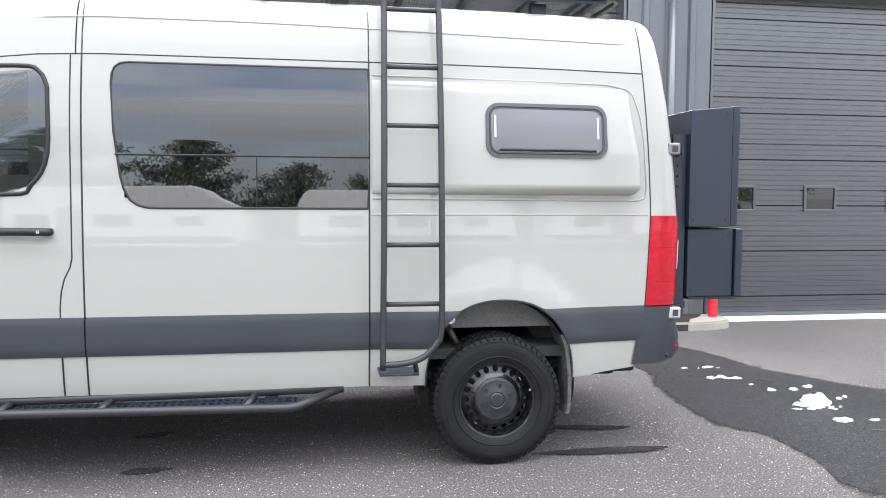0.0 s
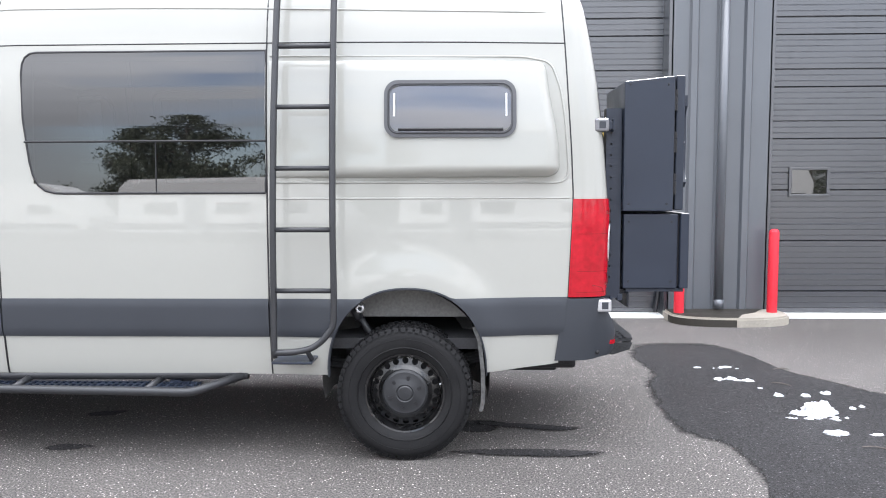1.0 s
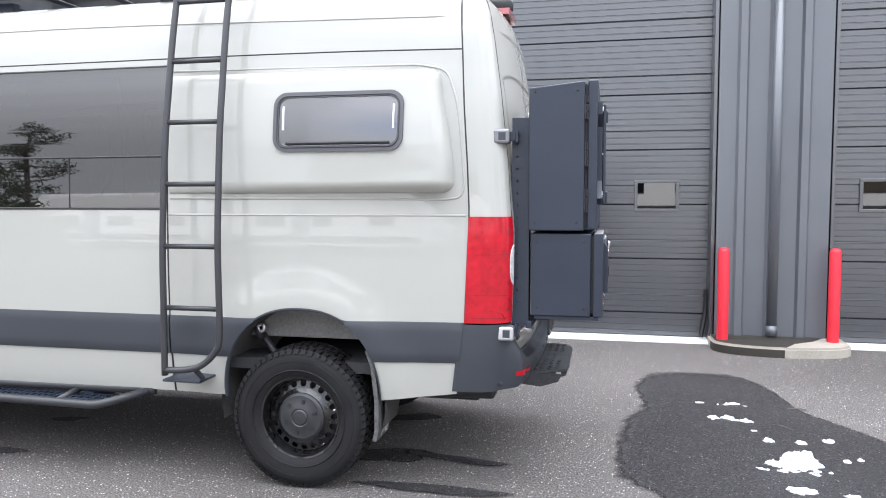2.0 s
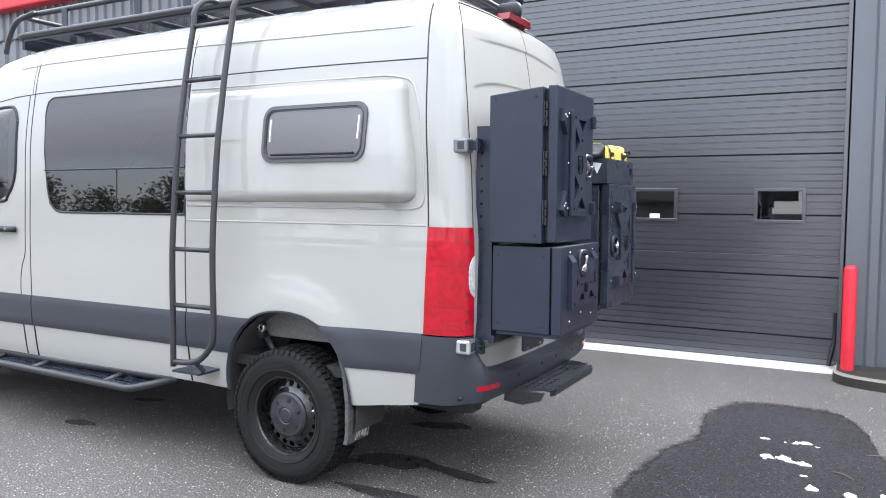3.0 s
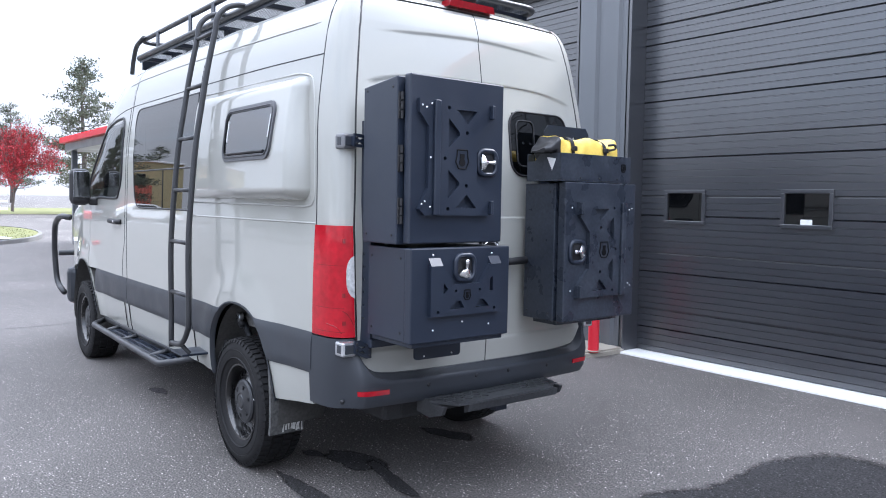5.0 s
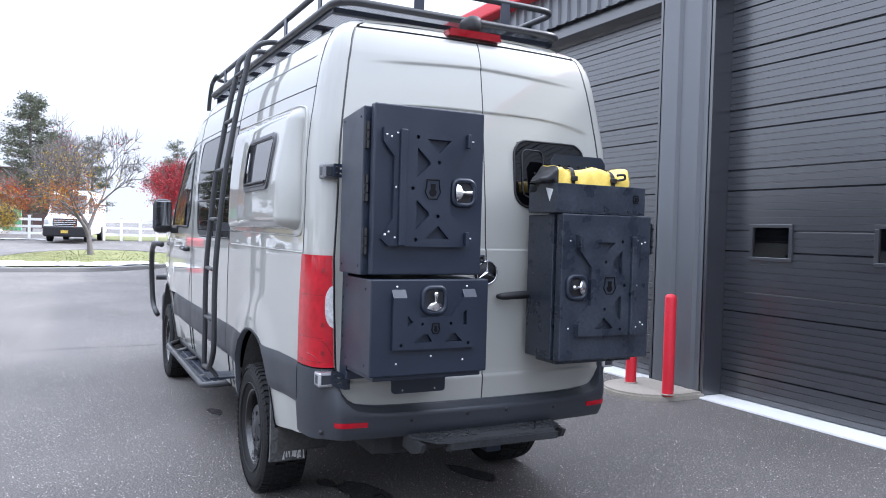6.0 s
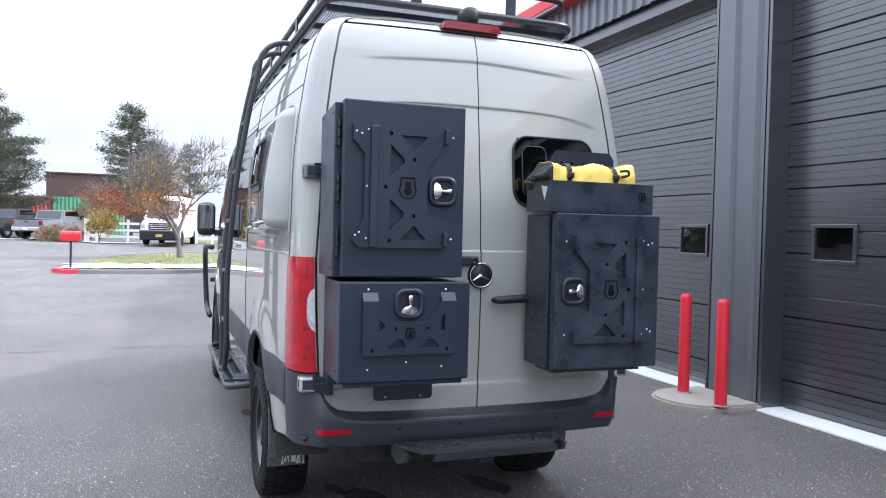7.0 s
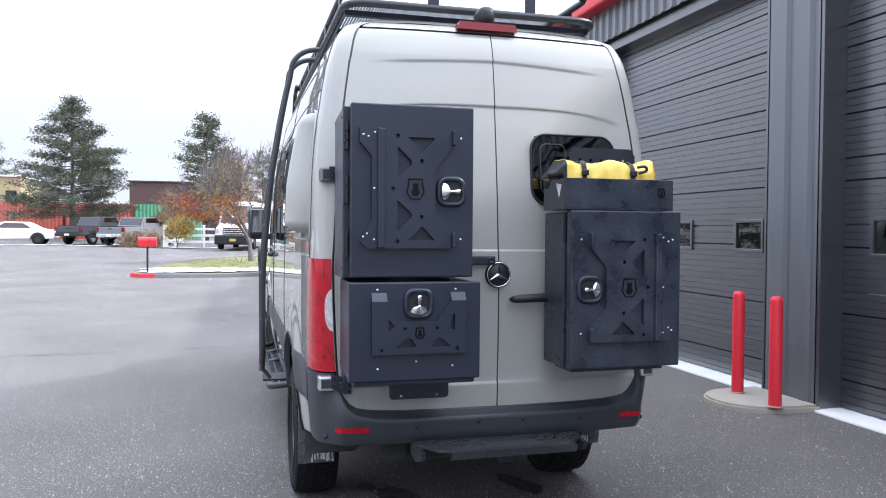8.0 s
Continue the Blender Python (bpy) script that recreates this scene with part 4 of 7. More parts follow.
def door_off(f, u):
    """The stamped forms of the back doors."""
    d = half(2.08, u) * edge_at(u) * (2 - f)
    edge = 2.225 - 0.07 * (d / 0.72) ** 4
    o = -0.007 * step(edge + 0.005, edge - 0.006, u) * step(0.70, 0.67, d)
    line = 2.455 - 0.032 * (d / 0.66) ** 1.3
    o += 0.0065 * step(line - 0.006, line + 0.008, u) * step(0.68, 0.40, d) * step(line + 0.15, line + 0.02, u)
    o += 0.009 * step(0.857, 0.838, u) + 0.006 * step(1.507, 1.500, u) * step(0.78, 0.70, d)
    return o


DOOR_U = sorted(set([0.715, 0.725] + [0.735 + 0.03 * k for k in range(54)] + [0.836, 0.842, 0.848, 0.854, 1.496, 1.500, 1.5035, 1.507, 1.511, 2.15, 2.16, 2.17, 2.18, 2.19, 2.20, 2.21, 2.215, 2.22, 2.225, 2.23, 2.235, *[2.408 + 0.006 * k for k in range(12)], 2.53, 2.56, 2.585, 2.60]))
for side in (-1, 1):
    tail("rear_corner", [k / 18 for k in range(19)], [0.925 + 0.045 * k for k in range(37)] + [2.59, 2.605, 2.62, 2.635, 2.65, 2.66, 2.675, 2.684, 2.69], None, PAINT, side)
    # roof end over the doors
    tail("roof_end", [1.0 + 0.02 + 0.98 * k / 16 for k in range(17)], [2.612, 2.625, 2.64, 2.65, 2.66, 2.67, 2.68, 2.69], None, PAINT, side)

    def cut(i, j, side=side):
        if side < 0:
            return False
        return 1.76 < DOOR_U[i] < 2.06 and 0.22 < half(2.08, 2.0) * edge_at(2.0) * (2 - DF[j]) < 0.62
    DF = [1.012 + (1.996 - 1.012) * k / 30 for k in range(31)]
    rd = tail("rear_door", DF, [u for u in DOOR_U], door_off, PAINT, side, hole=cut)
    if side > 0:
        def rp(d, z, o):
            return back(2 - d / (half(2.08, z) * edge_at(z)), z, o, 1)
        outl = round_rect(0.185, 1.735, 0.665, 2.095, 0.085, 6)
        pan = [rp(d, z, -0.003) for d, z in outl]
        bm = bmesh.new()
        c = bm.verts.new(rp(0.425, 1.915, -0.003))
        vs = [bm.verts.new(p) for p in pan]
        for i in range(len(vs)):
            bm.faces.new((c, vs[i], vs[(i + 1) % len(vs)]))
        part("rear_window", bm, TINT, rd, "dark rear window with rounded corners")
        part("window_seal", tube(bmesh.new(), pan + pan[:1], 0.006, 8, cap=False), BLACK, rd, smooth=True)
        inn = [rp(d, z, 0.0) for d, z in round_rect(0.235, 1.79, 0.375, 2.045, 0.035)]
        part("vent_seal", tube(bmesh.new(), inn + inn[:1], 0.004, 6, cap=False), TUBE, rd)
        bm = bmesh.new()
        tube(bm, smooth_path([(2.395, CY + 0.050, 1.262), (2.412, CY + 0.075, 1.263), (2.424, CY + 0.15, 1.268), (2.420, CY + 0.25, 1.272), (2.375, CY + 0.29, 1.274)], 5), [0.009, 0.011, 0.013, 0.015, 0.017, 0.018, 0.019, 0.020, 0.020, 0.020, 0.021, 0.021, 0.021, 0.021, 0.021, 0.021, 0.020, 0.020, 0.020, 0.020, 0.020], 12)
        part("door_handle", bm, BLACK, rd, "black door handle", smooth=True)
        bm = bmesh.new()
        lathe(bm, [(0.001, 0.022), (0.045, 0.022), (0.050, 0.016), (0.060, 0.014), (0.064, 0.006), (0.066, 0.0)], (2.372, CY - 0.008, 1.385), 32, "x")
        part("badge", bm, BLACK, rd, "round black badge", smooth=True)
        part("badge_ring", tube(bmesh.new(), [(2.392, CY - 0.008 + 0.059 * math.cos(a), 1.385 + 0.059 * math.sin(a)) for a in np.linspace(0, 2 * math.pi, 33)], 0.0035, 6, cap=False), CHROME, rd, smooth=True)
        bm = bmesh.new()
        for k in range(3):
            a = math.pi / 2 + 2 * math.pi * k / 3
            c_, s_ = math.cos(a), math.sin(a)
            tip = bm.verts.new((2.3945, CY - 0.008 + 0.056 * c_, 1.385 + 0.056 * s_))
            mid = bm.verts.new((2.401, CY - 0.008, 1.385))
            for q in (-1, 1):
                w_ = bm.verts.new((2.3945, CY - 0.008 + 0.009 * (0.58 * c_ - q * s_), 1.385 + 0.009 * (0.58 * s_ + q * c_)))
                bm.faces.new((mid, tip, w_))
        part("badge_spokes", face_out(bm, lambda c: Vector((1, 0, 0))), CHROME, rd, "three bright badge spokes")
    # dark joints round the door
    for f_ in (1.006, 2.0):
        if f_ == 2.0 and side > 0:
            continue
        bm = bmesh.new()
        tube(bm, [back(f_, u, -0.004 + (door_off(1.99, u) if f_ == 2.0 else 0), side) for u in DOOR_U], 0.0065 if f_ < 2 else 0.0055, 6)
        part("panel_joint", bm, BLACK, van)
    # lamps
    U = [0.925 + (1.462 - 0.925) * k / 20 for k in range(21)]
    lamp = tail("tail_light", [0.03 + 0.93 * k / 14 for k in range(15)], U, lambda f, u: 0.008, RED_LAMP, side, "tall red tail light")
    us_ = [1.115 + 0.205 * k / 18 for k in range(19)]
    lens = [[back(f0 + (0.975 - f0) * j / 5, u, 0.0125, side) for j in range(6)] for u, f0 in ((u, 0.97 - 0.24 * max(0.0, 1 - abs((u - 1.2175) / 0.1025) ** 3) ** 0.6) for u in us_)]
    shade_smooth(part("reversing_lens", face_out(sheet(lens, Vector((-0.01, 0, 0))), outward), CLEAR, lamp, "clear reversing lens"))
    for z in (1.38, 1.12, 0.985):
        tail("bulb_shade", [0.62 + 0.07 * k / 3 for k in range(4)], [z + 0.020 * k / 3 for k in range(4)], lambda f, u: 0.0105, RED_DARK, side, "darker red bulb spot", parent=lamp)
    for z in (0.95, 1.065, 1.27):
        tail("lens_rib", [0.12 + 0.55 * k / 6 for k in range(7)], [z, z + 0.003], lambda f, u: 0.0095, RED_DARK, side, parent=lamp)
    for pts in (((0.62, 1.055), (0.75, 1.035), (0.90, 0.985)), ((0.30, 0.99), (0.48, 0.975), (0.60, 0.945))):
        bm = bmesh.new()
        tube(bm, [back(p.x, p.y, 0.009, side) for p in smooth_path([(f_, z_, 0) for f_, z_ in pts], 6)], 0.0018, 6)
        part("lens_ridge", bm, RED_DARK, lamp, smooth=True)
    # bumper: side piece and wrap
    cols = [(f, 0.917) for f in (0.0, 0.15, 0.3, 0.45, 0.6, 0.75, 0.88, 0.96)] + [(1.0, 0.885), (1.015, 0.835), (1.035, 0.795), (1.065, 0.765), (1.1, 0.748), (1.16, 0.737), (1.25, 0.731), (1.4, 0.728), (1.7, 0.727), (2.0, 0.727)]
    rows = []
    for t in (0, 0.12, 0.25, 0.4, 0.55, 0.68, 0.78, 0.84, 0.89, 0.94, 0.975, 1.0):
        row = []
        for f, top in cols:
            lo = 0.565 + 0.012 * step(0.2, 0.9, f)
            z = lo + (top - lo) * t
            o = 0.006 + 0.075 * step(0.55, 1.05, f) * step(0.90, 0.70, z) * (1 - 0.5 * step(0.62, 0.54, z))
            o *= 1 - 0.72 * step(top - 0.032, top, z) * step(0.9, 1.0, f)
            row.append(back(f, z, o, side))
        rows.append(row)
    rows.append([back(f, top + 0.002, -0.03, side) for f, top in cols])
    shade_smooth(part("rear_bumper", face_out(sheet(rows, Vector((-0.03, 0, 0))), outward), CLAD, van, "dark grey plastic rear bumper"), 50)
    tail("reflector", [0.86 + 0.29 * k / 12 for k in range(13)], [0.642, 0.654, 0.666], lambda f, u: 0.088 * step(0.55, 1.05, f), RED_LAMP, side, "thin red bumper reflector")
    for f, z in ((1.45, 0.662), (1.85, 0.672), (0.55, 0.605)):
        p = back(f, z, 0.0795 if f > 1 else 0.014, side)
        bm = bmesh.new()
        if f > 1:
            lathe(bm, [(0.001, 0.004), (0.008, 0.004), (0.012, 0.0), (0.012, -0.01)], p, 16, "x")
        else:
            lathe(bm, [(0.001, side * 0.004), (0.008, side * 0.004), (0.012, 0.0), (0.012, -side * 0.01)], p, 16, "y")
        part("parking_sensor", bm, BLACK, van, smooth=True)
    # hinges
    for z in (0.872, 1.862):
        hy = CY + side * (half(2.08, z) * edge_at(z) + (0.090 if z < 1 else 0.080))
        hx = back(0.97, z, 0.0, side).x
        y0, y1 = sorted((hy - side * 0.075, hy))
        hg = part("door_hinge", boxes(((hx - 0.05, y0, z - 0.036), (hx + 0.03, y1, z + 0.036)), bevel=0.010), HINGE if z > 1 else ALU, van, "dull metal door hinge in a square frame")
        # dark slabs stand for the shade inside the hinge frame's hollow
        ya, yb = sorted((hy - side * 0.012, hy - side * 0.062))
        part("hollow_shade", boxes(((hx + 0.026, ya, z - 0.022), (hx + 0.0315, yb, z + 0.022)), bevel=0.002), CLAD, hg)
        part("hollow_shade", boxes(((hx - 0.025, y1 - 0.004 if side > 0 else y0 - 0.001, z - 0.020), (hx + 0.012, y1 + 0.001 if side > 0 else y0 + 0.004, z + 0.020)), bevel=0.002), CLAD, hg)

# high brake light and camera
bm = bmesh.new()
prism(bm, [(CY - 0.178, 2.622), (CY + 0.142, 2.622), (CY + 0.13, 2.660), (CY - 0.166, 2.660)], "x", 2.14, 2.222)
part("high_brake_light", bm, RED_DARK, van, "red high-level brake light")
bm = boxes(((2.08, CY - 0.06, 2.655), (2.225, CY + 0.025, 2.75)), bevel=0.03)
part("reversing_camera", bm, BLACK, van, "black reversing camera housing", smooth=True)

# inside and under the van
part("cabin_floor", boxes(((-2.6, CY - 0.84, 0.62), (2.15, CY + 0.84, 0.68))), UNDER, van)
# unseen panel added to stop light and sight passing through the cab
part("view_blocker", boxes(((-0.98, CY - 0.80, 0.68), (-0.95, CY - 0.2, 2.15))), SEAT, van)
part("chassis", boxes(((-3.3, CY - 0.55, 0.44), (2.2, CY - 0.42, 0.62)), ((-3.3, CY + 0.42, 0.44), (2.2, CY + 0.55, 0.62)), ((-1.6, CY - 0.3, 0.36), (0.2, CY + 0.35, 0.6)), ((1.5, CY - 0.45, 0.40), (2.1, CY + 0.45, 0.58)), bevel=0.02), UNDER, van)
for x in (HUB_X, FRONT_X):
    bm = bmesh.new()
    tube(bm, [(x, CY - 0.8, HUB_Z), (x, CY + 0.8, HUB_Z)], 0.05)
    part("axle", bm, UNDER, van, smooth=True)
bm = bmesh.new()
lathe(bm, [(0.01, -0.16), (0.12, -0.1), (0.16, 0), (0.12, 0.1), (0.01, 0.16)], (HUB_X, CY, HUB_Z), 20)
part("differential", bm, UNDER, van, smooth=True)
for s in (-1, 1):
    bm = bmesh.new()
    tube(bm, [(HUB_X - 0.29, CY + s * 0.77, 0.83), (HUB_X - 0.12, CY + s * 0.70, 0.52)], 0.020)
    tube(bm, [(HUB_X - 0.30, CY + s * 0.785, 0.845), (HUB_X - 0.27, CY + s * 0.772, 0.78)], 0.026)
    part("shock_absorber", bm, CAP, van, smooth=True)
    bm = bmesh.new()
    lathe(bm, [(0.010, s * 0.012), (0.014, s * 0.014), (0.026, s * 0.014), (0.028, s * 0.010), (0.028, -s * 0.014), (0.010, -s * 0.014)], (HUB_X - 0.262, CY + s * 0.800, 0.843), 20)
    part("shock_eye", bm, ALU, van, "bare metal shock absorber eye", smooth=True)
    ya, yb = sorted((CY + s * 0.745, CY + s * 0.725))
    part("inner_wing", boxes(((HUB_X - 0.40, ya, 0.785), (HUB_X + 0.40, yb, 1.0)), bevel=0.006), INNER, van, "dusty grey inner wing")
    bm = bmesh.new()
    for k in range(3):
        tube(bm, smooth_path([(HUB_X - 0.75, CY + s * 0.66, 0.55 - 0.02 * k), (HUB_X, CY + s * 0.66, 0.50 - 0.02 * k), (HUB_X + 0.75, CY + s * 0.66, 0.62 - 0.02 * k)]), 0.014, 6)
    part("leaf_spring", bm, UNDER, van)
for y in (CY - 0.42, CY + 0.42):
    bm = boxes(((-1.75, y - 0.25, 0.66), (-1.25, y + 0.25, 1.12)), ((-1.38, y - 0.24, 1.1), (-1.22, y + 0.24, 1.72)), ((-1.36, y - 0.13, 1.74), (-1.24, y + 0.13, 1.98)), bevel=0.05)
    part("front_seat", bm, SEAT, van, smooth=False)


# ---- wheels ----
def make_wheel(x, side):
    """Tyre with tread blocks and sidewall, slotted steel rim, hub cap with bolts."""
    w = new("wheel")
    w.parent = van
    y = CY + side * 0.803
    R, hw = 0.383, 0.122
    o = side
    bm = bmesh.new()
    prof = [(0.222, -0.10), (0.236, -0.112), (0.27, -0.125), (0.32, -0.128), (0.352, -0.120), (0.368, -0.105), (0.372, -0.06), (0.373, 0), (0.372, 0.06), (0.368, 0.105), (0.352, 0.120), (0.32, 0.128), (0.27, 0.125), (0.236, 0.112), (0.222, 0.10)]
    lathe(bm, [(r, o * h) for r, h in prof], (x, y, HUB_Z), 64)
    n = 58
    for k in range(n):
        a = 2 * math.pi * k / n
        for row, (h0, h1, sh) in enumerate(((-0.118, -0.068, 0.0), (-0.058, -0.006, 0.5), (0.006, 0.058, 0.15), (0.068, 0.118, 0.65))):
            vs = []
            for rr in (0.366, R):
                for aa, h in ((-0.042, h0), (0.042, h0), (0.042, h1), (-0.042, h1)):
                    b = a + aa * (0.88 if rr == R else 1) + sh * 2 * math.pi / n + 0.02 * (h / 0.1)
                    edge = 0.010 if (abs(h) > 0.1 and rr == R) else 0
                    vs.append(bm.verts.new((x + (rr - edge) * math.cos(b), y + o * h, HUB_Z + (rr - edge) * math.sin(b))))
            for q in ((4, 5, 6, 7), (0, 1, 5, 4), (1, 2, 6, 5), (2, 3, 7, 6), (3, 0, 4, 7)):
                bm.faces.new([vs[i] for i in q])
    for k in range(n):      # shoulder lugs on the outer wall
        a = 2 * math.pi * (k + 0.65) / n
        vs = []
        for rr, hh in ((0.376, 0.112), (0.352, 0.1235)):
            for aa in (-0.036, 0.036):
                for up in (0.0, 0.004):
                    vs.append(bm.verts.new((x + (rr + up * 0.3) * math.cos(a + aa), y + o * (hh + up), HUB_Z + rr * math.sin(a + aa))))
        for q in ((1, 3, 7, 5), (0, 1, 5, 4), (2, 3, 7, 6), (4, 5, 7, 6)):
            bm.faces.new([vs[i] for i in q])
    for r in (0.262, 0.312):
        lathe(bm, [(r - 0.005, o * 0.122), (r, o * 0.1295), (r + 0.006, o * 0.122)], (x, y, HUB_Z), 64)
    bmesh.ops.recalc_face_normals(bm, faces=bm.faces[:])
    t = shade_smooth(part("tyre", bm, RUBBER, w, "worn all-terrain tyre"), 35)
    bm = bmesh.new()
    lathe(bm, [(0.205, -o * 0.09), (0.200, o * 0.02), (0.204, o * 0.085), (0.214, o * 0.103), (0.224, o * 0.106), (0.226, o * 0.098)], (x, y, HUB_Z), 64)
    lathe(bm, [(0.201, o * 0.010), (0.200, o * 0.034), (0.1975, o * 0.039)], (x, y, HUB_Z), 80)
    lathe(bm, [(0.1525, o * 0.053), (0.140, o * 0.060), (0.128, o * 0.070), (0.10, o * 0.072)], (x, y, HUB_Z), 80)
    cells = 20      # a ring of round holes
    da, rc, hr = math.pi / cells, 0.175, 0.0225

    def on_disc(dr, a):
        return (x + (rc + dr) * math.cos(a), y + o * (0.046 - dr * 0.31), HUB_Z + (rc + dr) * math.sin(a))
    for k in range(cells):
        rim_, hole_ = [], []
        for i in range(16):
            b = 2 * math.pi * i / 16
            u, v = math.cos(b), math.sin(b)
            big = max(abs(u), abs(v))
            rim_.append(bm.verts.new(on_disc(hr * u / big, 2 * da * k + da * v / big)))
            hole_.append(bm.verts.new(on_disc(0.0175 * u, 2 * da * k + 0.0175 / rc * v)))
        for i in range(16):
            bm.faces.new((rim_[i], rim_[(i + 1) % 16], hole_[(i + 1) % 16], hole_[i]))
    shade_smooth(part("rim", bm, RIM, w, "glossy black slotted steel rim"), 35)
    bm = bmesh.new()
    lathe(bm, [(0.19, o * 0.0), (0.01, o * 0.005)], (x, y, HUB_Z), 32)
    part("brake_disc", bm, UNDER, w)
    bm = bmesh.new()
    lathe(bm, [(0.129, o * 0.062), (0.129, o * 0.080), (0.116, o * 0.090), (0.098, o * 0.090), (0.070, o * 0.098), (0.050, o * 0.104), (0.044, o * 0.100), (0.036, o * 0.106), (0.001, o * 0.108)], (x, y, HUB_Z), 48)
    cap = shade_smooth(part("hub_cap", bm, CAP, w, "dark grey hub cap"), 30)
    for k in range(6):
        a = 2 * math.pi * k / 6 + 0.3
        c, s = math.cos(a), math.sin(a)
        bm = bmesh.new()
        prism_pts = [(0.074, -0.008), (0.096, -0.008), (0.096, 0.008), (0.074, 0.008)]
        lo = [bm.verts.new((x + p * c - q * s, y + o * 0.086, HUB_Z + p * s + q * c)) for p, q in prism_pts]
        hi = [bm.verts.new((x + p * c - q * s, y + o * 0.099, HUB_Z + p * s + q * c)) for p, q in prism_pts]
        bm.faces.new(hi)
        for i in range(4):
            bm.faces.new((lo[i], lo[(i + 1) % 4], hi[(i + 1) % 4], hi[i]))
        part("bolt_slot", bm, BLACK, cap)
    bm = bmesh.new()
    tube(bm, [(x + 0.203, y + o * 0.075, HUB_Z + 0.055), (x + 0.196, y + o * 0.108, HUB_Z + 0.053)], 0.005, 8)
    part("valve", bm, ALU, w, "short metal valve", smooth=True)
    return w


for wx in (HUB_X, FRONT_X):
    for side in (-1, 1):
        make_wheel(wx, side)

# mud flaps behind the wheels
for s in (-1, 1):
    bm = bmesh.new()
    pts = [(1.575, 0.76), (1.605, 0.68), (1.625, 0.5), (1.625, 0.34), (1.612, 0.285)]
    rows = []
    for dx in (0.0, 0.022):
        rows.append([[Vector((x + dx, CY + s * d, z)) for x, z in pts] for d in (0.922, 0.90, 0.72)])
    g = [rows[0][0], rows[0][1], rows[0][2], rows[1][2], rows[1][1], rows[1][0], rows[0][0]]
    flap = part("mud_flap", sheet(g), FLAP, van, "grey splashed mud flap")
    rnd = random.Random(31)
    for k in range(9):
        d = 0.735 + 0.013 * k + rnd.uniform(-0.004, 0.004)
        z0_, z1_ = rnd.uniform(0.288, 0.31), rnd.uniform(0.36, 0.50)
        rows = [[], []]
        for z in np.linspace(z0_, z1_, 9):
            x = ramp(z, (0.285, 0.34, 0.5), (1.612, 1.625, 1.625)) + 0.0235
            w_ = rnd.uniform(0.002, 0.006) * (1.25 - (z - z0_) / (z1_ - z0_))
            c_ = d + 0.004 * math.sin(40 * z + k)
            rows[0].append(Vector((x, CY + s * (c_ - w_), z)))
            rows[1].append(Vector((x, CY + s * (c_ + w_), z)))
        part("salt_streak", sheet(rows), SALT, flap, "dried white salt streak")

# door mirror and handle
for s in (-1, 1):
    bm = boxes(((-2.15, CY + s * 1.055 - 0.085, 1.50), (-2.01, CY + s * 1.055 + 0.085, 1.83)), bevel=0.05)
    mir = part("door_mirror", bm, BLACK, van, "black door mirror", smooth=False)
    part("mirror_glass", boxes(((-2.012, CY + s * 1.055 - 0.068, 1.57), (-2.004, CY + s * 1.055 + 0.068, 1.805)), bevel=0.003), MIRROR, mir)
    part("mirror_arm", boxes(((-2.11, min(CY + s * 0.98, CY + s * 0.85), 1.50), (-2.05, max(CY + s * 0.98, CY + s * 0.85), 1.56)), bevel=0.015), BLACK, mir)
    bm = bmesh.new()
    tube(bm, smooth_path([skin(-1.47, 1.375, 0.004, s), skin(-1.44, 1.377, 0.03, s), skin(-1.32, 1.377, 0.034, s), skin(-1.21, 1.375, 0.03, s), skin(-1.19, 1.374, 0.004, s)]), 0.021, 8)
    part("door_handle", bm, BLACK, van, "black front door handle", smooth=True)
    bm = bmesh.new()
    lathe(bm, [(0.009, 0.0), (0.009, s * 0.006), (0.001, s * 0.006)], skin(-1.235, 1.377, 0.052, s), 12)
    part("lock", bm, CHROME, van)
# bull bar
bm = bmesh.new()
for s in (-1, 1):
    tube(bm, fillet([(-3.10, CY + s * 0.930, 1.36), (-3.28, CY + s * 0.985, 1.375), (-3.60, CY + s * 0.975, 1.28), (-3.72, CY + s * 0.96, 0.98), (-3.70, CY + s * 0.94, 0.62), (-3.45, CY + s * 0.92, 0.55)], 0.12), 0.03, 10)
tube(bm, [(-3.80, CY - 0.9, 0.95), (-3.80, CY + 0.9, 0.95)], 0.03)
part("bull_bar", bm, TUBE, van, "black tubular front bull bar", smooth=True)

# ---- ladder, roof rack, steps ----
lad = thing("side_ladder", "black tubular steel ladder fixed to the side of the van", "ladder")
RAIL = 0.0175


def rail_y(z):
    return ramp(z, (0.6, 1.3, 1.66, 1.95, 2.3, 2.55, 2.70, 2.78), (4.008, 4.008, 4.032, 4.062, 4.118, 4.165, 4.205, 4.25))


LX, RX = 0.529, 0.840
zs = [0.62, 0.9, 1.3, 1.7, 1.95, 2.15, 2.3, 2.45, 2.6]
top = [(2.69, 4.195), (2.755, 4.25), (2.785, 4.33), (2.78, 4.42)]
part("rail", tube(bmesh.new(), smooth_path([(LX - 0.012 * (1.95 - z) / 1.3, rail_y(z), z) for z in zs] + [(LX, y, z) for z, y in top]), RAIL, 12), TUBE, lad, smooth=True)
part("rail", tube(bmesh.new(), smooth_path([(LX - 0.005, 4.008, 0.648), (LX + 0.10, 4.008, 0.653), (LX + 0.20, 4.008, 0.68), (RX - 0.03, 4.008, 0.755), (RX, 4.008, 0.855)] + [(RX, rail_y(z), z) for z in zs[2:]] + [(RX, y, z) for z, y in top]), RAIL, 12), TUBE, lad, smooth=True)
